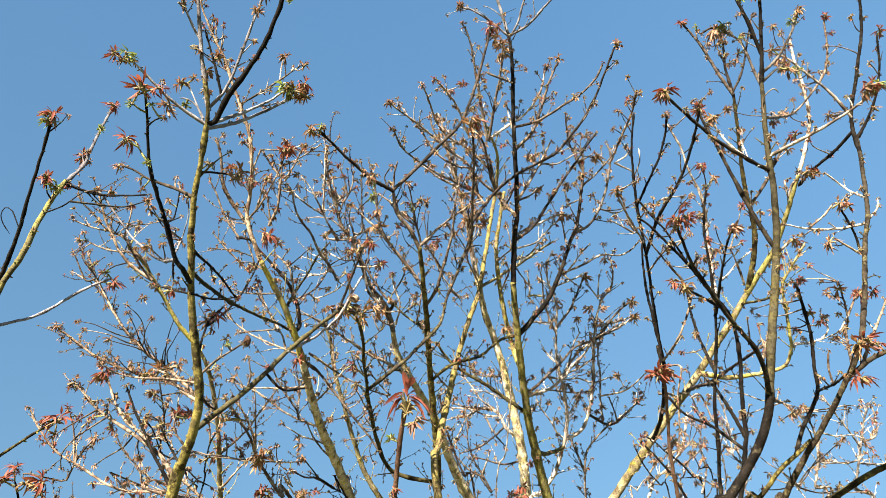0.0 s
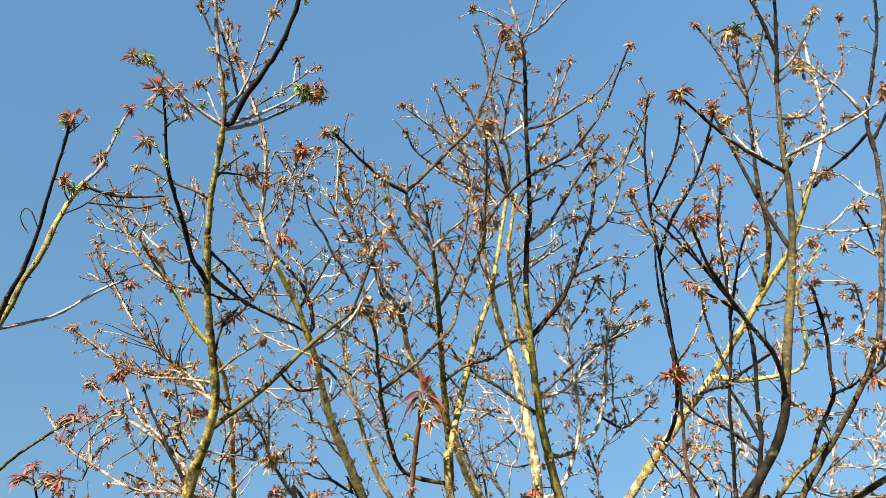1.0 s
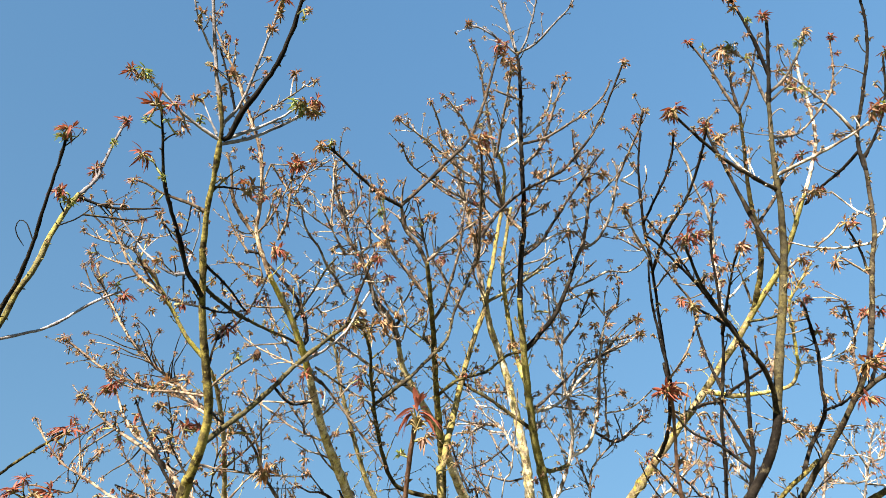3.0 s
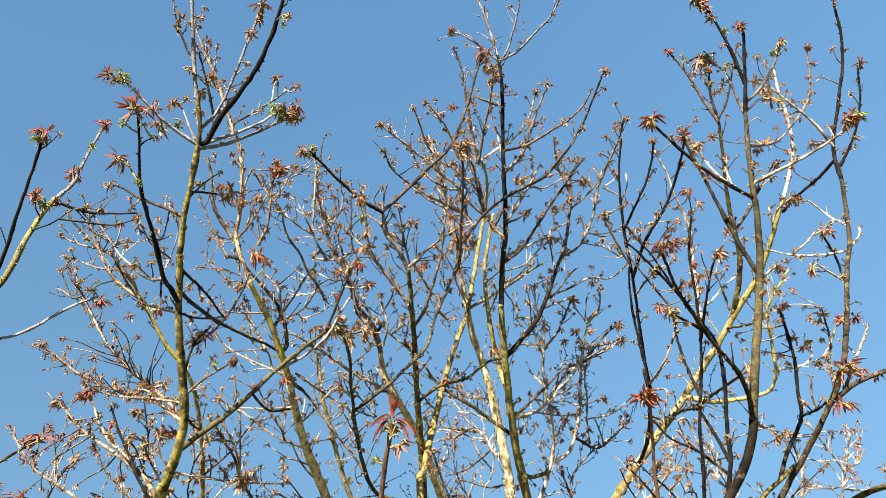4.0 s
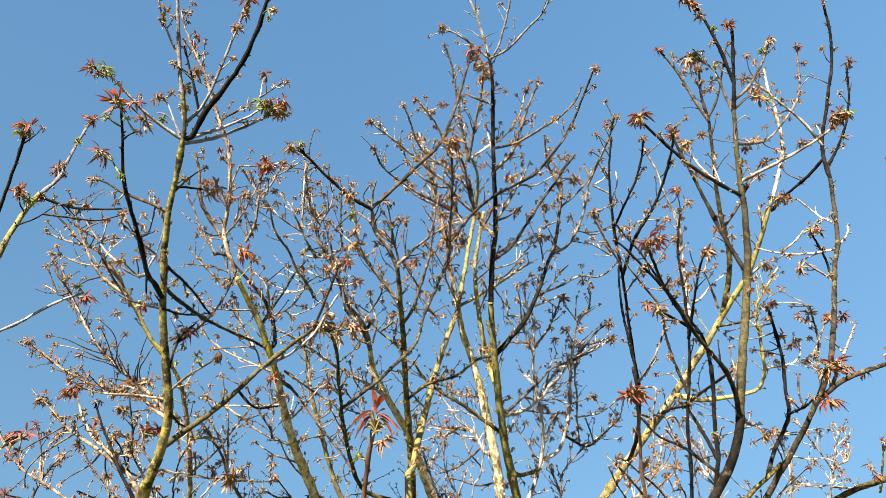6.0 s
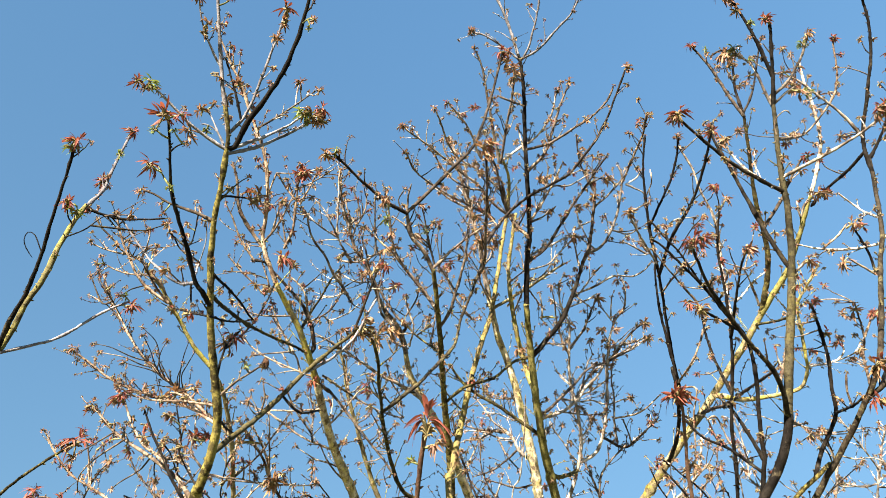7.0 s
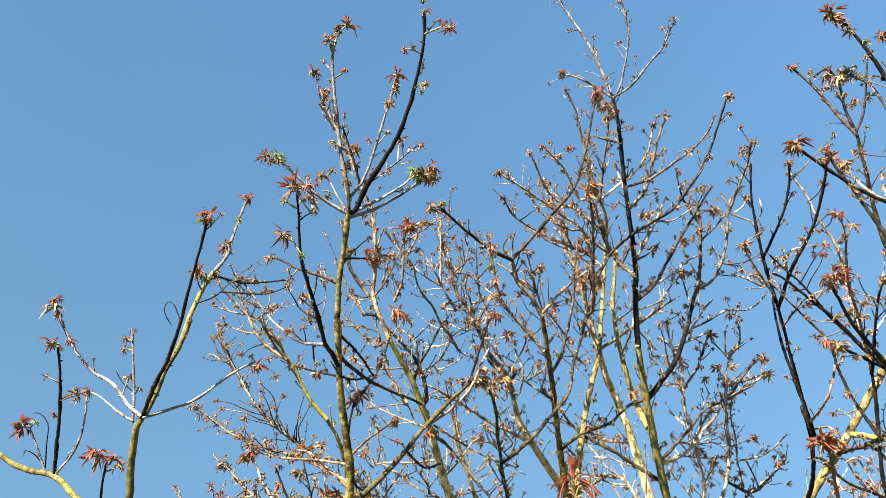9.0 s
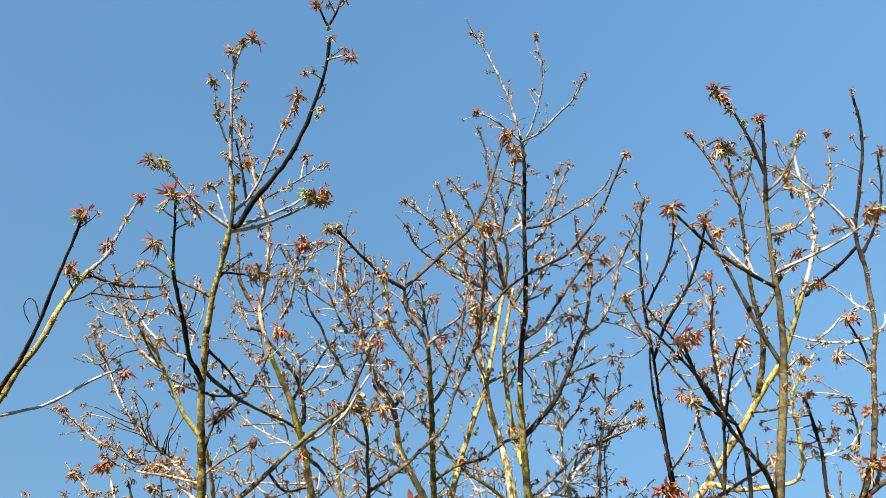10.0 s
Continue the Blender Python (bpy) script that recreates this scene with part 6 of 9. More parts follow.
limb(tree_middle, "twig", "twig", 0.0068, 0.0033, 0.44, (0.044, 3.095, 4.063), (0.111, 3.565, 4.366), (0.035, 3.504, 4.434), (-0.027, 3.437, 4.508), (-0.065, 3.375, 4.577), (-0.119, 3.334, 4.623))
limb(tree_middle, "twig", "twig", 0.0065, 0.0036, 0.44, (0.272, 4.030, 4.896), (0.176, 3.611, 4.763), (0.197, 3.537, 4.845))
limb(tree_middle, "twig", "twig", 0.0056, 0.0034, 0.28, (0.423, 3.918, 5.000), (0.495, 3.408, 4.690))
limb(tree_middle, "twig", "twig", 0.0057, 0.0035, 0.28, (0.448, 4.039, 4.789), (0.478, 3.589, 4.638), (0.494, 3.525, 4.709))
limb(tree_middle, "twig", "pale", 0.0061, 0.0033, 0.28, (0.478, 3.298, 4.569), (0.626, 3.316, 4.642), (0.688, 3.277, 4.685))
limb(tree_middle, "twig", "pale", 0.0048, 0.0033, 0.28, (0.475, 3.345, 4.503), (0.588, 3.367, 4.585), (0.649, 3.316, 4.642))
limb(tree_middle, "twig", "twig", 0.0051, 0.0036, 0.28, (0.486, 3.557, 4.673), (0.586, 3.710, 4.653), (0.639, 3.756, 4.602))
limb(tree_middle, "twig", "pale", 0.0063, 0.0034, 0.33, (0.651, 2.963, 5.034), (0.703, 3.022, 5.119), (0.797, 3.022, 5.119), (0.915, 2.977, 5.168))
limb(tree_middle, "twig", "pale", 0.0064, 0.0035, 0.28, (0.875, 3.032, 5.057), (0.959, 3.079, 5.204), (1.055, 3.047, 5.240))
limb(tree_middle, "twig", "grey", 0.0073, 0.0036, 0.33, (0.997, 3.229, 5.119), (1.103, 3.208, 5.211), (1.201, 3.134, 5.293), (1.242, 3.098, 5.333))
limb(tree_middle, "twig", "pale", 0.0051, 0.0036, 0.28, (0.662, 3.293, 4.667), (0.844, 3.419, 4.976))
limb(tree_middle, "twig", "twig", 0.0065, 0.0036, 0.33, (0.879, 3.468, 4.719), (0.877, 3.482, 4.906), (0.857, 3.408, 4.988))
limb(tree_middle, "twig", "pale", 0.0051, 0.0036, 0.28, (0.906, 3.364, 5.037), (0.877, 3.254, 5.159))
limb(tree_middle, "twig", "pale", 0.0051, 0.0036, 0.28, (0.893, 3.353, 5.049), (0.996, 3.326, 5.080))
limb(tree_middle, "twig", "pale", 0.0051, 0.0036, 0.28, (0.998, 3.409, 4.870), (0.955, 3.435, 4.958), (0.898, 3.400, 4.998))
limb(tree_middle, "twig", "pale", 0.0071, 0.0039, 0.22, (1.345, 3.409, 5.585), (1.390, 3.425, 5.568), (1.479, 3.454, 5.535), (1.505, 3.484, 5.502))
limb(tree_middle, "twig", "pale", 0.0055, 0.0039, 0.28, (1.364, 3.406, 5.588), (1.434, 3.377, 5.621), (1.479, 3.327, 5.677))
limb(tree_middle, "twig", "pale", 0.0055, 0.0039, 0.28, (1.122, 3.359, 5.021), (1.359, 3.674, 5.291), (1.447, 3.644, 5.324))
limb(tree_middle, "twig", "pale", 0.0061, 0.0033, 0.22, (1.299, 3.273, 4.690), (1.226, 3.244, 4.722), (1.137, 3.213, 4.757))
limb(tree_middle, "twig", "twig", 0.0061, 0.0033, 0.33, (1.303, 3.261, 4.703), (1.264, 3.221, 4.748), (1.222, 3.118, 4.862))
limb(tree_middle, "twig", "pale", 0.0048, 0.0033, 0.28, (1.232, 3.144, 4.834), (1.214, 3.077, 4.908), (1.303, 3.041, 4.948))
limb(tree_middle, "twig", "twig", 0.0042, 0.0034, 0, (1.503, 3.482, 5.505), (1.367, 3.008, 5.133), (1.359, 2.948, 5.200))
limb(tree_middle, "twig", "grey", 0.0074, 0.0036, 0.55, (1.011, 3.164, 5.222), (0.946, 3.135, 5.442), (0.916, 3.051, 5.535), (0.904, 2.967, 5.628))
limb(tree_middle, "twig", "pale", 0.0095, 0.0045, 0.33, (0.805, 3.562, 4.541), (0.946, 3.989, 4.941), (1.092, 3.951, 4.984), (1.239, 3.897, 5.043), (1.390, 3.897, 5.043), (1.479, 3.867, 5.076), (1.545, 3.817, 5.132))
limb(tree_middle, "twig", "pale", 0.0055, 0.0039, 0.44, (0.982, 3.979, 4.952), (1.092, 3.882, 5.060), (1.150, 3.841, 5.106))
limb(tree_middle, "twig", "pale", 0.0056, 0.0039, 0.33, (1.240, 4.208, 4.847), (1.249, 4.078, 4.992))
limb(tree_middle, "twig", "pale", 0.0056, 0.0039, 0.28, (1.249, 4.206, 4.850), (1.149, 4.126, 4.938))
limb(tree_middle, "twig", "pale", 0.0063, 0.0039, 0.44, (0.854, 4.125, 4.897), (1.017, 4.025, 4.901), (1.106, 3.989, 4.941))
limb(tree_middle, "twig", "twig", 0.0062, 0.0038, 0.28, (0.936, 3.994, 4.935), (1.041, 3.982, 4.799))
limb(tree_middle, "twig", "pale", 0.0079, 0.0039, 0.33, (0.670, 4.118, 4.798), (0.684, 4.078, 4.842), (0.662, 3.980, 4.951))
limb(tree_middle, "twig", "yellow", 0.0079, 0.0039, 0.22, (0.673, 4.114, 4.802), (0.715, 4.108, 4.809), (0.790, 4.114, 4.802))
limb(tree_middle, "twig", "twig", 0.0071, 0.0039, 0.44, (0.893, 4.324, 4.600), (0.839, 4.239, 4.664), (0.790, 4.120, 4.796), (0.781, 4.040, 4.885), (0.759, 3.971, 4.961))
limb(tree_middle, "twig", "grey", 0.0076, 0.0042, 0.22, (1.327, 4.636, 4.779), (1.401, 4.584, 4.878), (1.478, 4.517, 4.953), (1.568, 4.469, 5.006))
limb(tree_middle, "twig", "pale", 0.0076, 0.0042, 0.22, (1.228, 4.371, 4.706), (1.478, 4.574, 4.889), (1.592, 4.542, 4.924))
limb(tree_middle, "twig", "pale", 0.0059, 0.0042, 0.28, (1.408, 4.646, 4.830), (1.525, 4.584, 4.878))
limb(tree_middle, "twig", "twig", 0.0055, 0.0039, 0.28, (0.597, 3.697, 4.261), (0.857, 4.254, 4.647))
limb(tree_middle, "twig", "pale", 0.0149, 0.0079, 0.33, (0.565, 4.057, 3.897), (0.798, 4.450, 4.169), (0.933, 4.482, 4.286), (1.004, 4.487, 4.391), (1.127, 4.504, 4.522), (1.227, 4.504, 4.668))
limb(tree_middle, "twig", "grey", 0.0095, 0.0053, 0.33, (0.611, 4.361, 4.080), (0.695, 4.323, 4.129), (0.796, 4.361, 4.248), (0.938, 4.408, 4.408), (1.048, 4.439, 4.543), (1.227, 4.512, 4.663), (1.497, 4.606, 4.853))
limb(tree_middle, "twig", "pale", 0.0072, 0.0039, 0.44, (0.779, 4.354, 4.228), (0.978, 4.638, 4.370), (1.082, 4.632, 4.376), (1.204, 4.653, 4.353), (1.340, 4.623, 4.386))
limb(tree_middle, "twig", "twig", 0.0064, 0.0039, 0.44, (0.959, 4.635, 4.407), (1.100, 4.572, 4.443), (1.249, 4.502, 4.521))
limb(tree_middle, "twig", "pale", 0.0056, 0.0039, 0.44, (0.798, 4.450, 4.169), (1.036, 4.708, 4.292), (1.172, 4.702, 4.299))
limb(tree_middle, "twig", "pale", 0.0074, 0.0040, 0.55, (1.300, 4.925, 4.156), (1.286, 4.852, 4.281), (1.282, 4.698, 4.453), (1.263, 4.596, 4.566), (1.286, 4.482, 4.692))
limb(tree_middle, "twig", "pale", 0.0064, 0.0039, 0.28, (0.899, 4.457, 4.402), (0.796, 4.475, 4.551))
limb(tree_middle, "twig", "twig", 0.0065, 0.0040, 0.22, (1.285, 4.814, 4.324), (1.305, 4.812, 4.326), (1.443, 4.797, 4.343), (1.549, 4.757, 4.387), (1.655, 4.689, 4.463))
limb(tree_middle, "twig", "pale", 0.0067, 0.0041, 0.55, (1.437, 5.043, 4.219), (1.564, 4.973, 4.296), (1.639, 4.911, 4.366))
limb(tree_middle, "twig", "pale", 0.0058, 0.0041, 0.33, (1.448, 5.043, 4.219), (1.423, 4.986, 4.282), (1.376, 4.911, 4.366))
limb(tree_middle, "twig", "twig", 0.0056, 0.0039, 0.28, (0.947, 4.619, 4.159), (0.919, 4.693, 4.309), (0.851, 4.626, 4.383))
limb(tree_middle, "twig", "pale", 0.0063, 0.0039, 0.44, (0.959, 4.866, 3.967), (0.892, 4.827, 4.010), (0.857, 4.782, 4.060), (0.781, 4.714, 4.136), (0.737, 4.672, 4.182))
limb(tree_middle, "twig", "pale", 0.0063, 0.0039, 0.33, (0.595, 4.187, 3.796), (0.750, 4.664, 4.192))
limb(tree_middle, "twig", "twig", 0.0064, 0.0039, 0.44, (0.953, 4.683, 4.063), (1.068, 4.768, 4.225), (1.113, 4.693, 4.309))
limb(tree_middle, "twig", "pale", 0.0064, 0.0039, 0.55, (1.014, 4.629, 4.481), (1.045, 4.450, 4.578), (1.091, 4.390, 4.645))
limb(tree_middle, "twig", "grey", 0.0079, 0.0043, 0.55, (0.487, 4.530, 4.340), (0.426, 5.059, 4.649), (0.327, 5.053, 4.657), (0.262, 5.026, 4.686), (0.228, 4.970, 4.749))
limb(tree_middle, "twig", "pale", 0.0079, 0.0043, 0.66, (0.451, 5.251, 4.436), (0.327, 5.192, 4.502), (0.262, 5.125, 4.576), (0.163, 5.046, 4.664))
limb(tree_middle, "twig", "pale", 0.0070, 0.0043, 0.55, (0.532, 4.649, 4.208), (0.490, 5.178, 4.517), (0.362, 5.145, 4.553), (0.243, 5.135, 4.565))
limb(tree_middle, "twig", "grey", 0.0079, 0.0043, 0.66, (0.449, 5.256, 4.431), (0.376, 5.251, 4.436), (0.193, 5.235, 4.454), (0.079, 5.212, 4.480))
limb(tree_middle, "twig", "twig", 0.0061, 0.0033, 0.33, (0.049, 3.973, 3.894), (-0.015, 3.941, 3.949), (-0.081, 3.889, 4.006))
limb(tree_middle, "twig", "grey", 0.0076, 0.0042, 0.44, (0.518, 5.084, 4.190), (0.397, 5.243, 4.146), (0.301, 5.285, 4.100), (0.158, 5.317, 4.064))
limb(tree_middle, "twig", "grey", 0.0076, 0.0042, 0.22, (0.365, 5.282, 4.402), (0.426, 5.198, 4.196), (0.521, 5.275, 4.111))
limb(tree_middle, "twig", "twig", 0.0071, 0.0039, 0.44, (0.627, 4.976, 3.845), (0.471, 4.996, 3.822), (0.337, 4.973, 3.849), (0.249, 4.958, 3.865))
limb(tree_middle, "twig", "grey", 0.0076, 0.0042, 0.55, (0.316, 5.454, 3.912), (0.411, 5.541, 3.816), (0.330, 5.435, 3.933), (0.253, 5.349, 4.029), (0.210, 5.253, 4.135), (0.206, 5.134, 4.267))
limb(tree_middle, "twig", "pale", 0.0059, 0.0042, 0.28, (0.330, 5.435, 3.933), (0.378, 5.349, 4.029))
limb(tree_middle, "twig", "pale", 0.0079, 0.0043, 0.55, (0.482, 5.140, 4.310), (0.376, 5.285, 4.399), (0.243, 5.251, 4.436), (0.079, 5.241, 4.447))
limb(tree_middle, "twig", "twig", 0.0059, 0.0042, 0.55, (0.224, 5.496, 4.509), (0.110, 5.243, 4.146), (0.077, 5.294, 4.089))
limb(tree_middle, "twig", "twig", 0.0068, 0.0042, 0.44, (0.343, 5.453, 3.913), (0.244, 5.422, 3.947), (0.172, 5.381, 3.993), (0.100, 5.326, 4.054))
limb(tree_middle, "twig", "twig", 0.0059, 0.0042, 0.44, (0.268, 5.433, 3.935), (0.186, 5.518, 3.840))
limb(tree_middle, "twig", "twig", 0.0063, 0.0034, 0.44, (-0.730, 3.901, 3.992), (-0.762, 3.915, 4.126), (-0.762, 3.810, 4.243))
limb(tree_middle, "twig", "pale", 0.0068, 0.0033, 0.44, (-0.888, 3.734, 4.029), (-0.861, 3.838, 4.063), (-0.719, 3.907, 3.986), (-0.603, 3.951, 3.937), (-0.503, 3.984, 3.900), (-0.411, 4.005, 3.877))
limb(tree_middle, "twig", "twig", 0.0049, 0.0030, 0.33, (-0.789, 3.639, 3.600), (-0.765, 3.587, 3.594), (-0.697, 3.542, 3.645), (-0.594, 3.457, 3.738))
limb(tree_middle, "twig", "pale", 0.0046, 0.0032, 0.33, (-0.430, 3.769, 3.840), (-0.371, 3.734, 3.880), (-0.419, 3.684, 3.934), (-0.455, 3.603, 4.024))
limb(tree_middle, "twig", "twig", 0.0046, 0.0032, 0.44, (-0.427, 4.001, 3.881), (-0.345, 3.832, 3.771), (-0.393, 3.800, 3.806), (-0.481, 3.726, 3.888))
limb(tree_middle, "twig", "twig", 0.0061, 0.0030, 0.33, (-0.929, 3.297, 3.767), (-0.970, 3.325, 3.886), (-1.038, 3.256, 3.962))
limb(tree_middle, "twig", "twig", 0.0053, 0.0029, 0.33, (-0.834, 3.302, 3.736), (-0.929, 3.297, 3.767), (-0.936, 3.293, 3.772), (-1.079, 3.253, 3.816), (-1.179, 3.215, 3.858), (-1.269, 3.163, 3.915))
limb(tree_middle, "twig", "twig", 0.0052, 0.0028, 0.33, (-0.993, 3.302, 3.911), (-0.954, 3.132, 3.800), (-1.106, 3.141, 3.791), (-1.181, 3.147, 3.783))
limb(tree_middle, "twig", "twig", 0.0055, 0.0030, 0.44, (-0.893, 3.752, 3.560), (-0.891, 3.617, 3.561), (-0.970, 3.542, 3.645), (-1.028, 3.457, 3.738))
limb(tree_middle, "twig", "twig", 0.0062, 0.0030, 0.44, (-0.758, 3.811, 3.531), (-0.854, 3.764, 3.547), (-0.970, 3.729, 3.586), (-1.075, 3.677, 3.644), (-1.159, 3.637, 3.688), (-1.239, 3.614, 3.714), (-1.344, 3.590, 3.740))
limb(tree_middle, "twig", "twig", 0.0050, 0.0030, 0.28, (-1.212, 3.622, 3.705), (-1.194, 3.567, 3.766), (-1.204, 3.497, 3.844))
limb(tree_middle, "twig", "twig", 0.0045, 0.0031, 0.44, (-0.879, 3.638, 3.538), (-0.911, 3.726, 3.739), (-0.929, 3.647, 3.827))
limb(tree_middle, "twig", "grey", 0.0079, 0.0038, 0.44, (-0.826, 3.336, 3.715), (-0.765, 3.462, 3.733), (-0.697, 3.519, 3.670), (-0.611, 3.592, 3.589), (-0.533, 3.660, 3.513), (-0.441, 3.736, 3.429), (-0.355, 3.827, 3.327), (-0.287, 3.907, 3.238))
limb(tree_middle, "twig", "olive", 0.0073, 0.0035, 0.44, (-0.907, 3.822, 4.080), (-0.830, 3.763, 3.997), (-0.755, 3.795, 3.961), (-0.680, 3.828, 3.924))
limb(tree_middle, "twig", "twig", 0.0061, 0.0030, 0.44, (-0.808, 3.512, 3.651), (-0.970, 3.537, 3.650), (-1.141, 3.535, 3.652), (-1.226, 3.546, 3.639))
limb(tree_middle, "twig", "twig", 0.0083, 0.0040, 0.33, (-1.204, 4.020, 3.471), (-1.198, 3.932, 3.510), (-1.244, 3.844, 3.608), (-1.305, 3.772, 3.688))
limb(tree_middle, "twig", "yellow", 0.0087, 0.0042, 0.22, (-1.388, 3.724, 3.526), (-1.309, 3.752, 3.560), (-1.215, 3.759, 3.553))
limb(tree_middle, "twig", "twig", 0.0050, 0.0030, 0.33, (-1.190, 3.948, 3.492), (-1.162, 3.759, 3.553), (-1.162, 3.682, 3.638), (-1.169, 3.630, 3.696))
limb(tree_middle, "twig", "twig", 0.0056, 0.0030, 0.33, (-1.185, 4.079, 3.437), (-1.299, 3.916, 3.378), (-1.414, 3.909, 3.386))
limb(tree_middle, "twig", "twig", 0.0068, 0.0033, 0.22, (-1.408, 4.120, 3.271), (-1.344, 4.017, 3.266), (-1.264, 3.956, 3.334), (-1.204, 3.923, 3.370), (-1.162, 3.907, 3.389))
limb(tree_middle, "twig", "twig", 0.0056, 0.0030, 0.33, (-1.393, 3.919, 3.402), (-1.215, 3.799, 3.508), (-1.159, 3.745, 3.568), (-1.089, 3.682, 3.638), (-1.029, 3.630, 3.696))
limb(tree_middle, "twig", "pale", 0.0051, 0.0031, 0.33, (-1.180, 4.090, 3.431), (-1.072, 4.023, 3.408), (-0.972, 4.028, 3.403), (-0.886, 4.019, 3.414))
limb(tree_middle, "twig", "twig", 0.0057, 0.0031, 0.44, (-0.691, 4.054, 3.430), (-0.742, 3.987, 3.448), (-0.814, 3.932, 3.510), (-0.864, 3.860, 3.589))
limb(tree_middle, "twig", "pale", 0.0057, 0.0031, 0.33, (-0.724, 3.943, 3.476), (-0.767, 3.944, 3.496), (-0.900, 3.916, 3.528))
limb(tree_middle, "twig", "grey", 0.0108, 0.0034, 0.33, (0.400, 5.600, 1.700), (-0.632, 4.274, 3.279), (-0.665, 4.254, 3.301), (-0.786, 4.205, 3.356), (-0.848, 4.156, 3.410), (-0.914, 4.100, 3.473))
limb(tree_middle, "twig", "grey", 0.0078, 0.0038, 0.33, (-0.705, 4.238, 3.319), (-0.811, 4.193, 3.369), (-0.896, 4.188, 3.375), (-0.980, 4.161, 3.405))
limb(tree_middle, "twig", "pale", 0.0078, 0.0032, 0.44, (0.400, 5.600, 1.700), (-0.933, 4.299, 3.252), (-0.980, 4.230, 3.329), (-1.013, 4.181, 3.383))
tendril(tree_middle, (0.418, 2.340, 5.915), 0.15, 0.020, 0.045, 0.085)
tendril(tree_middle, (0.430, 2.410, 5.880), 0.9, 0.030, 0.060, 0.090)
tendril(tree_middle, (0.480, 2.450, 5.855), 1.1, 0.024, 0.020, 0.075)
# ---- middle tree: opening leaf clusters ----
cluster(tree_middle, "brown", 0.088, (-0.881, 2.022, 4.883))
cluster(tree_middle, "brown", 0.088, (-0.771, 2.054, 4.848))
cluster(tree_middle, "red", 0.139, (-0.883, 2.470, 3.938))
cluster(tree_middle, "tawny", 0.105, (-0.912, 2.463, 3.946))
cluster(tree_middle, "tawny", 0.075, (-0.848, 2.496, 3.910))
cluster(tree_middle, "red", 0.126, (-0.859, 2.363, 4.505))
cluster(tree_middle, "brown", 0.088, (-0.976, 2.473, 4.383))
cluster(tree_middle, "tawny", 0.116, (-0.707, 2.212, 4.478))
cluster(tree_middle, "green", 0.073, (-0.652, 2.206, 4.485))
cluster(tree_middle, "brown", 0.092, (-0.397, 2.406, 4.308))
cluster(tree_middle, "green", 0.055, (-0.381, 2.431, 4.281))
cluster(tree_middle, "red", 0.125, (0.308, 2.223, 5.558))
cluster(tree_middle, "brown", 0.052, (-0.292, 2.500, 4.502))
cluster(tree_middle, "brown", 0.093, (-0.206, 2.629, 4.509))
cluster(tree_middle, "brown", 0.087, (-0.130, 2.695, 4.435))
cluster(tree_middle, "green", 0.060, (-0.186, 2.729, 4.398))
cluster(tree_middle, "green", 0.084, (-0.434, 2.822, 4.593))
cluster(tree_middle, "brown", 0.098, (-0.406, 2.885, 4.523))
cluster(tree_middle, "tawny", 0.105, (-0.392, 2.939, 4.463))
cluster(tree_middle, "tawny", 0.141, (0.151, 2.204, 4.532))
cluster(tree_middle, "red", 0.105, (0.197, 2.200, 4.537))
cluster(tree_middle, "brown", 0.063, (0.059, 1.881, 6.385))
cluster(tree_middle, "tawny", 0.079, (0.540, 1.876, 6.392))
cluster(tree_middle, "brown", 0.086, (0.906, 2.071, 6.175))
cluster(tree_middle, "brown", 0.055, (0.839, 2.193, 6.039))
cluster(tree_middle, "brown", 0.094, (0.117, 2.277, 5.946))
cluster(tree_middle, "tawny", 0.134, (0.362, 2.427, 5.779))
cluster(tree_middle, "tawny", 0.134, (0.413, 2.468, 5.734))
cluster(tree_middle, "brown", 0.094, (0.386, 2.525, 5.671))
cluster(tree_middle, "brown", 0.093, (1.101, 2.243, 5.386))
cluster(tree_middle, "brown", 0.111, (0.808, 2.549, 5.703))
cluster(tree_middle, "brown", 0.080, (0.730, 2.617, 5.717))
cluster(tree_middle, "brown", 0.131, (0.400, 2.395, 5.665))
cluster(tree_middle, "tawny", 0.100, (0.415, 2.447, 5.608))
cluster(tree_middle, "brown", 0.079, (0.134, 2.365, 5.849))
cluster(tree_middle, "brown", 0.094, (0.122, 2.280, 5.942))
cluster(tree_middle, "brown", 0.085, (-0.361, 2.668, 5.362))
cluster(tree_middle, "brown", 0.071, (-0.350, 2.851, 5.308))
cluster(tree_middle, "brown", 0.086, (-0.145, 2.648, 5.533))
cluster(tree_middle, "red", 0.092, (-0.054, 2.565, 5.476))
cluster(tree_middle, "red", 0.085, (0.131, 2.583, 5.456))
cluster(tree_middle, "brown", 0.092, (0.599, 2.917, 5.085))
cluster(tree_middle, "tawny", 0.094, (1.053, 2.982, 5.163))
cluster(tree_middle, "brown", 0.107, (0.865, 3.394, 5.004))
cluster(tree_middle, "red", 0.098, (0.967, 3.468, 4.921))
cluster(tree_middle, "tawny", 0.107, (1.029, 3.005, 5.436))
cluster(tree_middle, "brown", 0.090, (0.906, 2.988, 5.455))
cluster(tree_middle, "tawny", 0.117, (0.234, 3.443, 5.100))
cluster(tree_middle, "tawny", 0.142, (0.184, 3.485, 5.053))
cluster(tree_middle, "brown", 0.126, (0.276, 3.513, 5.022))
cluster(tree_middle, "tawny", 0.109, (0.151, 3.359, 5.193))
cluster(tree_middle, "red", 0.109, (0.213, 3.331, 5.224))
cluster(tree_middle, "tawny", 0.126, (0.255, 3.471, 5.068))
cluster(tree_middle, "tawny", 0.109, (0.318, 3.485, 5.053))
cluster(tree_middle, "brown", 0.100, (0.130, 3.527, 5.006))
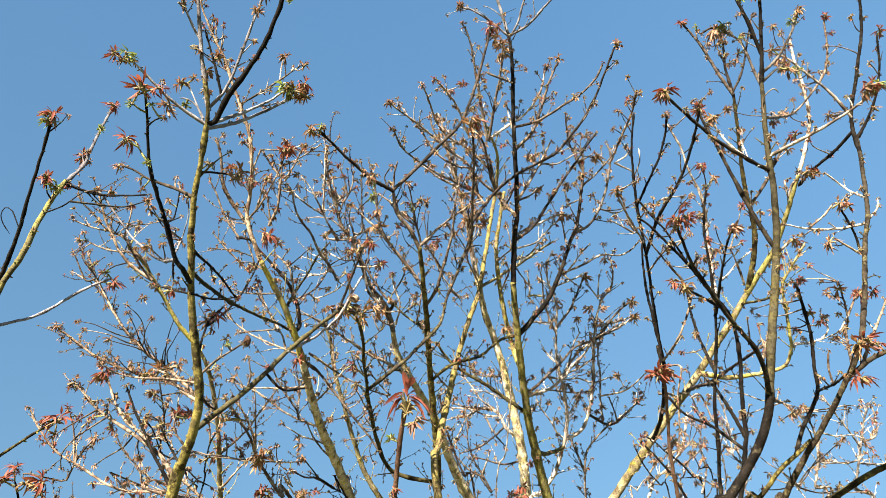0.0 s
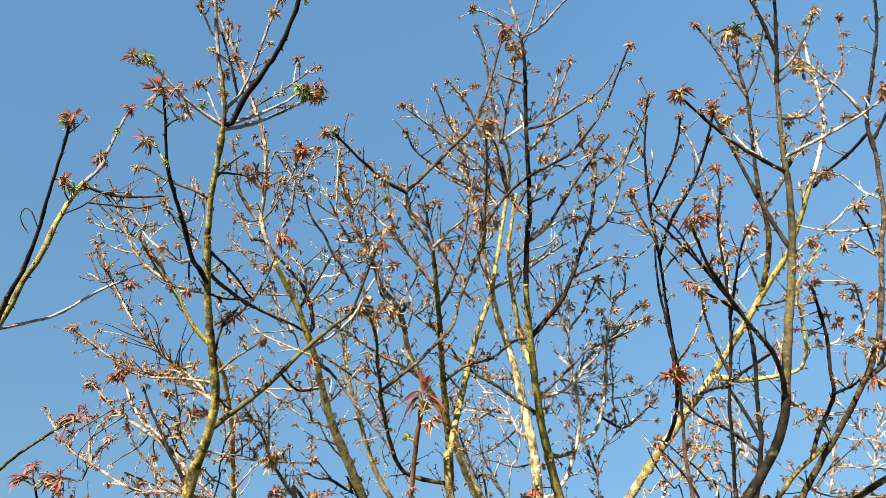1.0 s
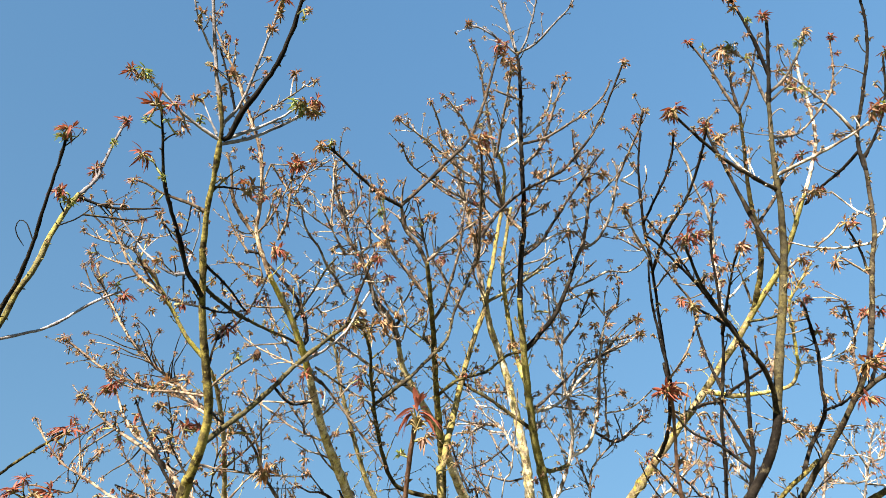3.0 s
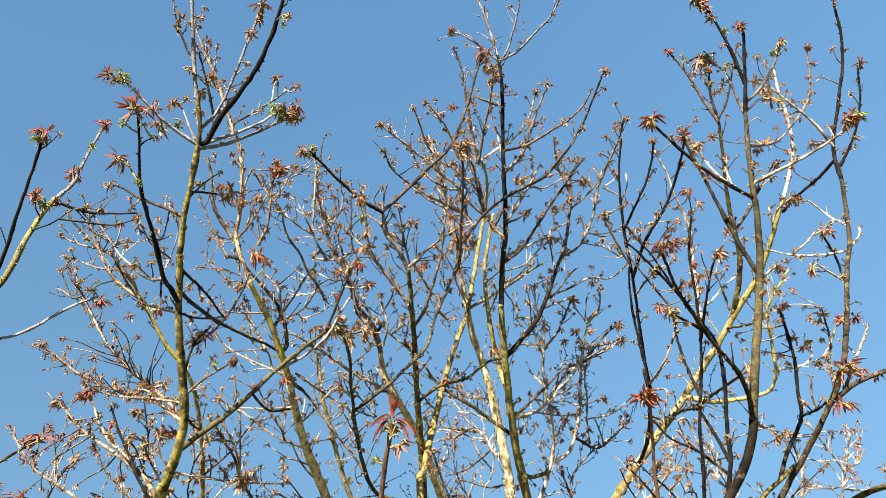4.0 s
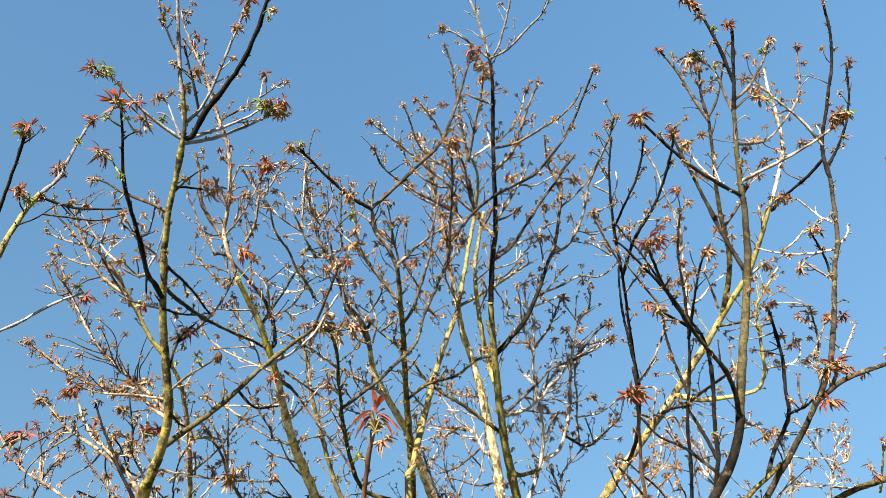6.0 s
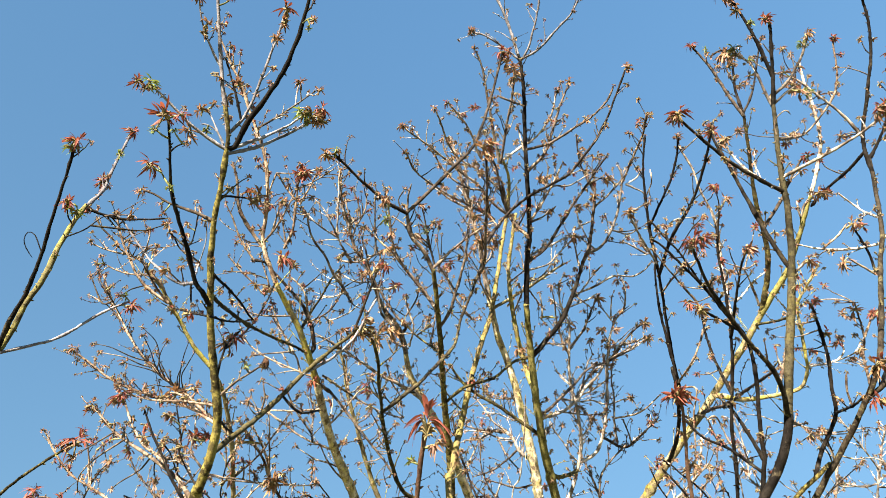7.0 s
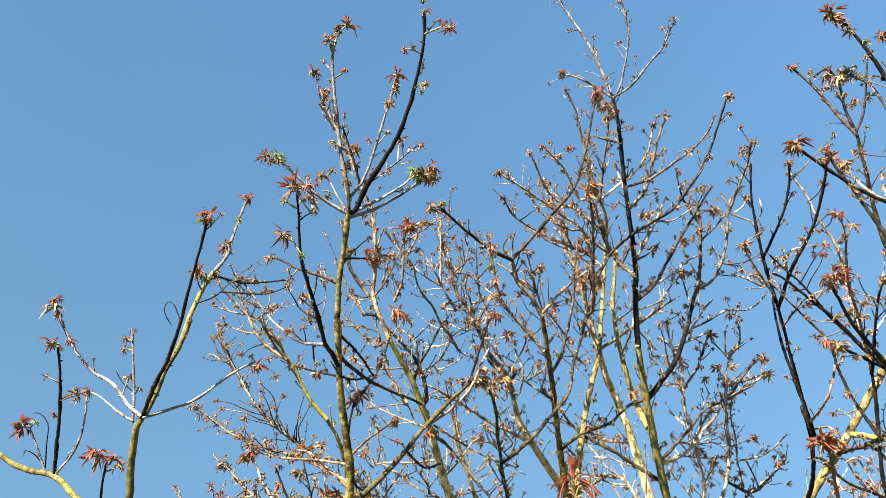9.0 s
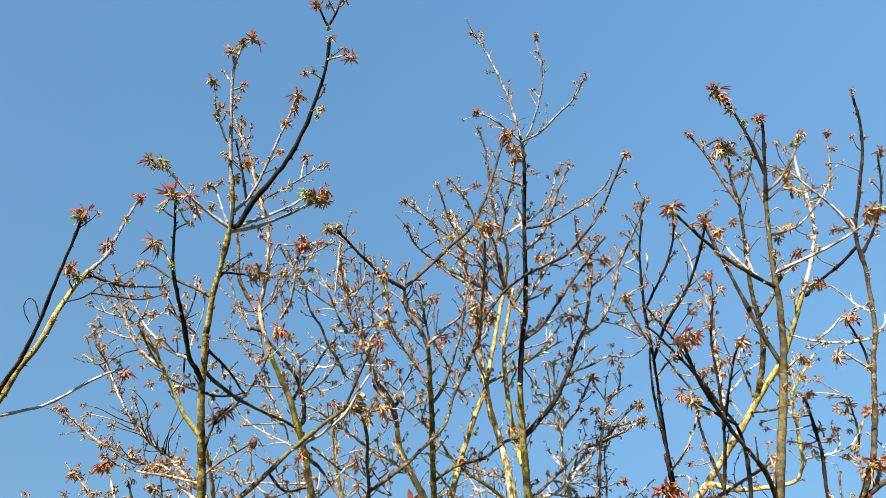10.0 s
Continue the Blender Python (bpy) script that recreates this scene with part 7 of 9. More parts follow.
cluster(tree_middle, "brown", 0.115, (-2.787, 3.926, 4.413))
cluster(tree_middle, "brown", 0.090, (-2.754, 3.989, 4.343))
cluster(tree_middle, "brown", 0.049, (-2.577, 3.696, 3.623))
cluster(tree_middle, "brown", 0.098, (-2.150, 3.813, 3.493))
cluster(tree_middle, "red", 0.084, (-2.318, 3.696, 3.623))
cluster(tree_middle, "brown", 0.103, (-2.052, 4.195, 3.367))
cluster(tree_middle, "brown", 0.086, (-1.922, 3.995, 3.440))
cluster(tree_middle, "tawny", 0.161, (-1.134, 3.888, 3.409))
cluster(tree_middle, "brown", 0.126, (-1.082, 3.864, 3.435))
cluster(tree_middle, "brown", 0.112, (-0.872, 4.052, 3.227))
cluster(tree_middle, "brown", 0.105, (-0.889, 3.841, 3.461))
cluster(tree_middle, "red", 0.120, (-1.046, 3.832, 3.173))
cluster(tree_middle, "brown", 0.100, (-0.570, 3.119, 4.413))
cluster(tree_middle, "tawny", 0.118, (1.660, 4.657, 5.021))
cluster(tree_middle, "brown", 0.124, (1.592, 4.440, 5.038))
cluster(tree_middle, "brown", 0.118, (1.136, 4.072, 4.998))
cluster(tree_middle, "brown", 0.103, (1.451, 4.775, 4.516))
cluster(tree_middle, "red", 0.158, (0.495, 4.146, 3.272))
cluster(tree_middle, "red", 0.110, (-0.584, 3.709, 3.907))
cluster(tree_middle, "red", 0.117, (-0.824, 3.234, 3.687))
cluster(tree_middle, "brown", 0.096, (0.235, 4.399, 4.336))
cluster(tree_middle, "tawny", 0.118, (0.436, 3.771, 4.287))
cluster(tree_middle, "red", 0.102, (1.790, 2.554, 6.206))
cluster(tree_middle, "brown", 0.142, (1.992, 2.561, 6.079))
cluster(tree_middle, "tawny", 0.109, (2.033, 2.617, 6.017))
cluster(tree_middle, "brown", 0.092, (2.159, 2.701, 5.923))
cluster(tree_middle, "brown", 0.102, (2.865, 4.041, 4.584))
cluster(tree_middle, "brown", 0.052, (-2.122, 2.692, 4.290))
cluster(tree_middle, "brown", 0.084, (-2.080, 2.778, 4.193))
cluster(tree_middle, "brown", 0.052, (-2.057, 2.752, 4.222))
cluster(tree_middle, "brown", 0.052, (-2.122, 2.828, 4.138))
cluster(tree_middle, "brown", 0.052, (-2.073, 2.822, 4.145))
cluster(tree_middle, "brown", 0.065, (-1.791, 2.652, 4.333))
cluster(tree_middle, "tawny", 0.065, (-1.879, 2.659, 4.326))
cluster(tree_middle, "brown", 0.058, (-1.846, 2.713, 4.266))
cluster(tree_middle, "brown", 0.058, (-1.824, 2.768, 4.205))
cluster(tree_middle, "brown", 0.058, (-1.775, 2.930, 4.025))
cluster(tree_middle, "red", 0.058, (-1.950, 2.904, 4.053))
cluster(tree_middle, "brown", 0.045, (-2.008, 2.681, 4.302))
cluster(tree_middle, "tawny", 0.052, (-1.895, 2.605, 4.386))
cluster(tree_middle, "brown", 0.064, (-0.957, 2.453, 4.480))
cluster(tree_middle, "red", 0.109, (-0.893, 2.403, 4.535))
cluster(tree_middle, "red", 0.077, (-0.871, 2.388, 4.552))
cluster(tree_middle, "red", 0.090, (-0.941, 2.624, 4.290))
cluster(tree_middle, "red", 0.077, (-0.989, 2.510, 4.416))
cluster(tree_middle, "brown", 0.051, (-1.005, 2.570, 4.350))
cluster(tree_middle, "brown", 0.064, (-0.829, 2.495, 4.433))
cluster(tree_middle, "brown", 0.058, (-0.813, 2.549, 4.373))
cluster(tree_middle, "brown", 0.064, (-1.166, 2.613, 4.302))
cluster(tree_middle, "red", 0.064, (-1.252, 2.667, 4.242))
cluster(tree_middle, "green", 0.051, (-1.102, 2.667, 4.242))
cluster(tree_middle, "brown", 0.058, (-0.877, 2.549, 4.373))
cluster(tree_middle, "brown", 0.045, (-1.246, 2.645, 4.266))
cluster(tree_middle, "red", 0.064, (-0.781, 2.388, 4.552))
cluster(tree_middle, "tawny", 0.073, (-1.196, 2.941, 4.163))
cluster(tree_middle, "brown", 0.067, (-0.989, 2.952, 4.150))
cluster(tree_middle, "brown", 0.067, (-1.096, 3.030, 4.064))
cluster(tree_middle, "brown", 0.067, (-0.813, 3.085, 4.002))
cluster(tree_middle, "brown", 0.053, (-0.912, 2.896, 4.212))
cluster(tree_middle, "brown", 0.053, (-0.863, 2.963, 4.138))
cluster(tree_middle, "brown", 0.073, (-1.295, 3.019, 4.076))
cluster(tree_middle, "brown", 0.060, (-1.239, 2.896, 4.212))
cluster(tree_middle, "brown", 0.047, (-0.779, 2.885, 4.224))
cluster(tree_middle, "brown", 0.053, (-0.696, 3.130, 3.952))
cluster(tree_middle, "brown", 0.053, (-0.748, 2.928, 4.924))
cluster(tree_middle, "red", 0.060, (-0.691, 2.890, 4.966))
cluster(tree_middle, "brown", 0.068, (-0.597, 2.878, 4.980))
cluster(tree_middle, "red", 0.060, (-0.654, 2.941, 4.910))
cluster(tree_middle, "tawny", 0.083, (-0.616, 3.059, 4.779))
cluster(tree_middle, "brown", 0.068, (-0.729, 3.091, 4.742))
cluster(tree_middle, "brown", 0.075, (-0.804, 3.086, 4.748))
cluster(tree_middle, "brown", 0.060, (-0.597, 3.129, 4.701))
cluster(tree_middle, "brown", 0.053, (-0.541, 3.079, 4.756))
cluster(tree_middle, "brown", 0.060, (-0.785, 3.204, 4.617))
cluster(tree_middle, "tawny", 0.098, (-0.466, 3.162, 4.664))
cluster(tree_middle, "brown", 0.068, (-0.440, 3.096, 4.737))
cluster(tree_middle, "brown", 0.060, (-0.673, 3.204, 4.617))
cluster(tree_middle, "red", 0.053, (-0.571, 2.991, 4.854))
cluster(tree_middle, "red", 0.075, (-0.635, 3.267, 4.547))
cluster(tree_middle, "tawny", 0.075, (-0.616, 3.280, 4.533))
cluster(tree_middle, "red", 0.072, (-0.319, 3.215, 4.306))
cluster(tree_middle, "tawny", 0.079, (-0.176, 3.311, 4.200))
cluster(tree_middle, "green", 0.057, (-0.183, 3.347, 4.160))
cluster(tree_middle, "brown", 0.057, (-0.240, 3.251, 4.266))
cluster(tree_middle, "red", 0.079, (-0.068, 3.095, 4.440))
cluster(tree_middle, "brown", 0.057, (-0.140, 3.155, 4.373))
cluster(tree_middle, "brown", 0.086, (-0.588, 3.275, 4.240))
cluster(tree_middle, "brown", 0.065, (-0.732, 3.282, 4.232))
cluster(tree_middle, "tawny", 0.079, (-0.463, 3.335, 4.173))
cluster(tree_middle, "tawny", 0.086, (-0.373, 3.371, 4.133))
cluster(tree_middle, "tawny", 0.079, (-0.337, 3.323, 4.186))
cluster(tree_middle, "brown", 0.065, (-0.265, 3.107, 4.426))
cluster(tree_middle, "brown", 0.065, (-0.445, 3.263, 4.253))
cluster(tree_middle, "brown", 0.080, (-0.036, 2.872, 5.434))
cluster(tree_middle, "brown", 0.064, (-0.016, 2.940, 5.359))
cluster(tree_middle, "brown", 0.064, (-0.136, 2.926, 5.374))
cluster(tree_middle, "tawny", 0.096, (0.144, 2.966, 5.329))
cluster(tree_middle, "tawny", 0.080, (0.185, 3.012, 5.279))
cluster(tree_middle, "brown", 0.088, (-0.076, 3.087, 5.195))
cluster(tree_middle, "brown", 0.064, (0.024, 3.087, 5.195))
cluster(tree_middle, "tawny", 0.080, (0.205, 3.141, 5.136))
cluster(tree_middle, "tawny", 0.096, (0.144, 3.222, 5.046))
cluster(tree_middle, "tawny", 0.080, (0.165, 3.154, 5.121))
cluster(tree_middle, "tawny", 0.088, (0.144, 3.289, 4.972))
cluster(tree_middle, "tawny", 0.088, (0.217, 3.262, 5.001))
cluster(tree_middle, "tawny", 0.104, (0.646, 3.208, 5.061))
cluster(tree_middle, "tawny", 0.104, (0.606, 3.047, 5.240))
cluster(tree_middle, "red", 0.104, (0.526, 3.168, 5.106))
cluster(tree_middle, "tawny", 0.088, (0.626, 2.940, 5.359))
cluster(tree_middle, "tawny", 0.064, (0.686, 2.886, 5.419))
cluster(tree_middle, "red", 0.072, (0.425, 2.993, 5.300))
cluster(tree_middle, "brown", 0.072, (0.265, 3.141, 5.136))
cluster(tree_middle, "brown", 0.064, (0.064, 3.248, 5.016))
cluster(tree_middle, "tawny", 0.096, (-0.116, 3.262, 5.001))
cluster(tree_middle, "red", 0.088, (-0.036, 3.450, 4.793))
cluster(tree_middle, "brown", 0.072, (-0.096, 3.530, 4.703))
cluster(tree_middle, "brown", 0.080, (0.064, 3.611, 4.614))
cluster(tree_middle, "green", 0.072, (-0.036, 3.678, 4.539))
cluster(tree_middle, "brown", 0.072, (0.165, 3.705, 4.509))
cluster(tree_middle, "tawny", 0.096, (0.225, 3.369, 4.882))
cluster(tree_middle, "tawny", 0.096, (0.165, 3.342, 4.912))
cluster(tree_middle, "tawny", 0.088, (0.265, 3.329, 4.927))
cluster(tree_middle, "tawny", 0.080, (0.285, 3.316, 4.942))
cluster(tree_middle, "brown", 0.080, (0.024, 3.369, 4.882))
cluster(tree_middle, "tawny", 0.080, (0.084, 3.410, 4.837))
cluster(tree_middle, "red", 0.064, (0.445, 3.463, 4.778))
cluster(tree_middle, "brown", 0.064, (0.626, 3.356, 4.897))
cluster(tree_middle, "brown", 0.072, (0.445, 3.369, 4.882))
cluster(tree_middle, "tawny", 0.115, (1.111, 3.104, 5.327))
cluster(tree_middle, "tawny", 0.115, (0.844, 3.386, 5.013))
cluster(tree_middle, "brown", 0.066, (0.783, 3.331, 5.074))
cluster(tree_middle, "tawny", 0.098, (0.701, 3.263, 5.150))
cluster(tree_middle, "brown", 0.098, (0.885, 3.235, 5.180))
cluster(tree_middle, "tawny", 0.107, (1.008, 3.194, 5.226))
cluster(tree_middle, "brown", 0.066, (1.070, 3.304, 5.104))
cluster(tree_middle, "red", 0.098, (0.967, 3.460, 4.931))
cluster(tree_middle, "brown", 0.074, (0.898, 3.263, 5.150))
cluster(tree_middle, "brown", 0.074, (0.955, 3.084, 5.348))
cluster(tree_middle, "brown", 0.074, (1.418, 3.222, 5.196))
cluster(tree_middle, "brown", 0.066, (1.398, 3.331, 5.074))
cluster(tree_middle, "red", 0.074, (1.336, 3.427, 4.967))
cluster(tree_middle, "brown", 0.066, (1.205, 3.422, 4.973))
cluster(tree_middle, "brown", 0.066, (1.070, 3.180, 5.241))
cluster(tree_middle, "tawny", 0.066, (0.947, 3.249, 5.165))
cluster(tree_middle, "brown", 0.066, (0.885, 3.043, 5.394))
cluster(tree_middle, "brown", 0.057, (1.070, 3.002, 5.439))
cluster(tree_middle, "brown", 0.066, (1.377, 2.851, 5.607))
cluster(tree_middle, "red", 0.066, (1.336, 2.838, 5.622))
cluster(tree_middle, "brown", 0.066, (1.262, 2.892, 5.561))
cluster(tree_middle, "brown", 0.066, (1.234, 2.975, 5.470))
cluster(tree_middle, "brown", 0.100, (0.774, 4.011, 5.066))
cluster(tree_middle, "brown", 0.091, (0.828, 4.005, 5.072))
cluster(tree_middle, "brown", 0.127, (0.910, 4.208, 4.847))
cluster(tree_middle, "tawny", 0.127, (1.136, 4.072, 4.998))
cluster(tree_middle, "brown", 0.118, (1.159, 4.238, 4.813))
cluster(tree_middle, "brown", 0.100, (1.272, 4.238, 4.813))
cluster(tree_middle, "brown", 0.081, (1.204, 4.329, 4.713))
cluster(tree_middle, "tawny", 0.081, (1.317, 4.148, 4.914))
cluster(tree_middle, "brown", 0.100, (1.294, 3.981, 5.099))
cluster(tree_middle, "red", 0.081, (1.281, 3.899, 5.190))
cluster(tree_middle, "brown", 0.072, (1.113, 3.936, 5.150))
cluster(tree_middle, "brown", 0.091, (1.068, 4.299, 4.746))
cluster(tree_middle, "brown", 0.063, (1.023, 4.148, 4.914))
cluster(tree_middle, "brown", 0.081, (0.796, 4.208, 4.847))
cluster(tree_middle, "brown", 0.081, (0.887, 4.299, 4.746))
cluster(tree_middle, "brown", 0.081, (0.706, 4.208, 4.847))
cluster(tree_middle, "brown", 0.081, (1.181, 4.299, 4.746))
cluster(tree_middle, "brown", 0.109, (1.507, 4.208, 4.847))
cluster(tree_middle, "tawny", 0.109, (1.530, 4.293, 4.753))
cluster(tree_middle, "brown", 0.072, (0.751, 4.269, 4.780))
cluster(tree_middle, "brown", 0.063, (0.932, 3.966, 5.116))
cluster(tree_middle, "tawny", 0.101, (1.111, 4.550, 4.617))
cluster(tree_middle, "tawny", 0.111, (1.088, 4.627, 4.531))
cluster(tree_middle, "brown", 0.083, (1.203, 4.673, 4.480))
cluster(tree_middle, "tawny", 0.092, (1.411, 4.689, 4.463))
cluster(tree_middle, "tawny", 0.129, (1.102, 4.790, 4.350))
cluster(tree_middle, "brown", 0.083, (0.858, 4.837, 4.298))
cluster(tree_middle, "brown", 0.074, (0.812, 4.667, 4.487))
cluster(tree_middle, "brown", 0.083, (1.010, 4.744, 4.401))
cluster(tree_middle, "brown", 0.083, (1.296, 4.858, 4.274))
cluster(tree_middle, "red", 0.074, (1.609, 4.781, 4.360))
cluster(tree_middle, "red", 0.074, (1.572, 4.828, 4.309))
cluster(tree_middle, "brown", 0.065, (1.273, 4.627, 4.531))
cluster(tree_middle, "brown", 0.074, (1.296, 4.488, 4.686))
cluster(tree_middle, "brown", 0.074, (1.157, 4.858, 4.274))
cluster(tree_middle, "brown", 0.074, (1.250, 4.889, 4.240))
cluster(tree_middle, "brown", 0.074, (0.927, 4.935, 4.189))
cluster(tree_middle, "brown", 0.083, (1.065, 4.920, 4.206))
cluster(tree_middle, "brown", 0.065, (1.388, 4.781, 4.360))
cluster(tree_middle, "brown", 0.065, (1.641, 4.920, 4.206))
cluster(tree_middle, "brown", 0.088, (0.263, 4.884, 4.694))
cluster(tree_middle, "brown", 0.088, (0.321, 4.933, 4.640))
cluster(tree_middle, "brown", 0.088, (0.419, 4.943, 4.629))
cluster(tree_middle, "brown", 0.078, (0.175, 4.933, 4.640))
cluster(tree_middle, "brown", 0.088, (0.175, 5.161, 4.387))
cluster(tree_middle, "brown", 0.078, (0.224, 5.236, 4.304))
cluster(tree_middle, "brown", 0.097, (0.297, 5.356, 4.170))
cluster(tree_middle, "brown", 0.078, (0.394, 5.389, 4.134))
cluster(tree_middle, "brown", 0.078, (0.273, 5.421, 4.097))
cluster(tree_middle, "tawny", 0.097, (0.273, 5.519, 3.989))
cluster(tree_middle, "brown", 0.068, (0.346, 5.503, 4.007))
cluster(tree_middle, "brown", 0.078, (0.102, 5.079, 4.477))
cluster(tree_middle, "red", 0.088, (0.224, 5.096, 4.459))
cluster(tree_middle, "brown", 0.068, (0.467, 5.210, 4.333))
cluster(tree_middle, "brown", 0.068, (0.540, 5.373, 4.152))
cluster(tree_middle, "red", 0.079, (0.573, 4.020, 4.010))
cluster(tree_middle, "tawny", 0.071, (0.621, 4.007, 4.024))
cluster(tree_middle, "brown", 0.063, (0.593, 4.073, 3.951))
cluster(tree_middle, "red", 0.071, (0.605, 4.401, 3.586))
cluster(tree_middle, "red", 0.118, (0.475, 4.546, 3.426))
cluster(tree_middle, "red", 0.134, (0.554, 4.507, 3.470))
cluster(tree_middle, "brown", 0.055, (0.652, 4.375, 3.615))
cluster(tree_middle, "brown", 0.068, (-1.185, 3.405, 3.797))
cluster(tree_middle, "brown", 0.068, (-1.021, 3.576, 3.606))
cluster(tree_middle, "brown", 0.075, (-1.260, 3.485, 3.708))
cluster(tree_middle, "brown", 0.061, (-1.243, 3.446, 3.751))
cluster(tree_middle, "brown", 0.068, (-0.953, 3.462, 3.733))
cluster(tree_middle, "red", 0.061, (-1.055, 3.439, 3.759))
cluster(tree_middle, "tawny", 0.061, (-1.346, 3.473, 3.721))
cluster(tree_middle, "brown", 0.068, (-1.312, 3.565, 3.619))
cluster(tree_middle, "red", 0.082, (-0.543, 3.427, 3.771))
cluster(tree_middle, "brown", 0.055, (-0.509, 3.382, 3.822))
cluster(tree_middle, "brown", 0.068, (-0.475, 3.610, 3.568))
cluster(tree_middle, "tawny", 0.068, (-0.372, 3.576, 3.606))
cluster(tree_middle, "brown", 0.055, (-0.526, 3.542, 3.645))
cluster(tree_middle, "brown", 0.068, (-0.680, 3.656, 3.518))
cluster(tree_middle, "brown", 0.061, (-0.441, 3.644, 3.530))
cluster(tree_middle, "brown", 0.048, (-0.492, 3.565, 3.619))
cluster(tree_middle, "brown", 0.048, (-0.919, 3.565, 3.619))
cluster(tree_middle, "brown", 0.055, (-0.594, 3.736, 3.429))
cluster(tree_middle, "brown", 0.072, (-0.922, 3.911, 3.534))
cluster(tree_middle, "brown", 0.093, (-1.287, 3.959, 3.480))
cluster(tree_middle, "brown", 0.072, (-1.234, 3.935, 3.507))
cluster(tree_middle, "tawny", 0.122, (-1.162, 3.995, 3.440))
cluster(tree_middle, "brown", 0.093, (-1.090, 3.983, 3.454))
cluster(tree_middle, "tawny", 0.122, (-0.875, 4.139, 3.280))
cluster(tree_middle, "brown", 0.079, (-0.918, 4.146, 3.272))
cluster(tree_middle, "brown", 0.079, (-0.893, 3.995, 3.440))
cluster(tree_middle, "brown", 0.065, (-0.965, 4.055, 3.374))
cluster(tree_middle, "brown", 0.057, (-1.019, 3.851, 3.600))
cluster(tree_middle, "brown", 0.057, (-1.144, 3.892, 3.555))
cluster(tree_middle, "red", 0.072, (-1.305, 4.175, 3.240))
cluster(tree_middle, "brown", 0.065, (-1.054, 3.947, 3.494))
cluster(tree_middle, "red", 0.065, (-0.803, 4.139, 3.280))
cluster(tree_middle, "brown", 0.065, (-1.270, 3.983, 3.454))
cluster(tree_middle, "brown", 0.057, (-0.983, 4.103, 3.320))
cluster(tree_middle, "brown", 0.072, (-0.714, 3.827, 3.627))
cluster(tree_middle, "red", 0.113, (-1.072, 3.836, 3.168))
cluster(tree_middle, "red", 0.100, (-1.019, 3.854, 3.148))
cluster(tree_middle, "brown", 0.059, (-2.247, 3.247, 4.420))
cluster(tree_middle, "brown", 0.059, (-2.181, 3.439, 4.207))
cluster(tree_middle, "brown", 0.066, (-2.052, 3.426, 4.221))
cluster(tree_middle, "brown", 0.066, (-2.041, 3.463, 4.180))
cluster(tree_middle, "brown", 0.081, (-1.942, 3.397, 4.254))
cluster(tree_middle, "brown", 0.066, (-2.475, 3.517, 4.120))
cluster(tree_middle, "brown", 0.059, (-2.365, 3.500, 4.139))
cluster(tree_middle, "brown", 0.059, (-2.328, 3.537, 4.098))
cluster(tree_middle, "brown", 0.066, (-2.298, 3.598, 4.030))
cluster(tree_middle, "brown", 0.081, (-2.163, 3.579, 4.052))
cluster(tree_middle, "brown", 0.073, (-2.108, 3.660, 3.962))
cluster(tree_middle, "brown", 0.066, (-2.126, 3.697, 3.921))
cluster(tree_middle, "brown", 0.073, (-2.023, 3.684, 3.934))
cluster(tree_middle, "brown", 0.051, (-1.704, 3.537, 4.098))
cluster(tree_middle, "brown", 0.051, (-1.777, 3.586, 4.043))
cluster(tree_middle, "brown", 0.059, (-1.887, 3.488, 4.153))
cluster(tree_middle, "brown", 0.066, (-1.961, 3.537, 4.098))
cluster(tree_middle, "brown", 0.051, (-1.997, 3.586, 4.043))
cluster(tree_middle, "brown", 0.044, (-1.740, 3.488, 4.153))
cluster(tree_middle, "brown", 0.063, (-1.312, 2.732, 5.440))
cluster(tree_middle, "brown", 0.071, (-1.292, 2.522, 5.673))
cluster(tree_middle, "brown", 0.063, (-1.390, 2.575, 5.615))
cluster(tree_middle, "brown", 0.063, (-1.233, 2.759, 5.411))
cluster(tree_middle, "brown", 0.063, (-1.194, 2.877, 5.279))
cluster(tree_middle, "brown", 0.063, (-0.958, 2.956, 5.192))
cluster(tree_middle, "brown", 0.055, (-0.723, 2.890, 5.265))
cluster(tree_middle, "brown", 0.055, (-0.762, 3.048, 5.090))
cluster(tree_middle, "brown", 0.063, (-0.880, 3.153, 4.973))
cluster(tree_middle, "brown", 0.055, (-0.939, 3.271, 4.841))
cluster(tree_middle, "red", 0.071, (-0.526, 3.468, 4.623))
cluster(tree_middle, "brown", 0.063, (-0.330, 3.337, 4.768))
cluster(tree_middle, "brown", 0.063, (-0.114, 2.916, 5.236))
cluster(tree_middle, "brown", 0.063, (-0.094, 2.798, 5.367))
cluster(tree_middle, "red", 0.063, (0.063, 2.680, 5.498))
cluster(tree_middle, "brown", 0.063, (-0.016, 2.654, 5.527))
cluster(tree_middle, "brown", 0.079, (0.259, 2.601, 5.586))
cluster(tree_middle, "red", 0.079, (0.377, 2.378, 5.834))
cluster(tree_middle, "tawny", 0.063, (0.475, 2.483, 5.717))
cluster(tree_middle, "brown", 0.055, (0.534, 2.562, 5.630))
cluster(tree_middle, "brown", 0.055, (0.691, 2.654, 5.527))
cluster(tree_middle, "brown", 0.063, (0.652, 2.706, 5.469))
cluster(tree_middle, "brown", 0.055, (0.573, 2.575, 5.615))

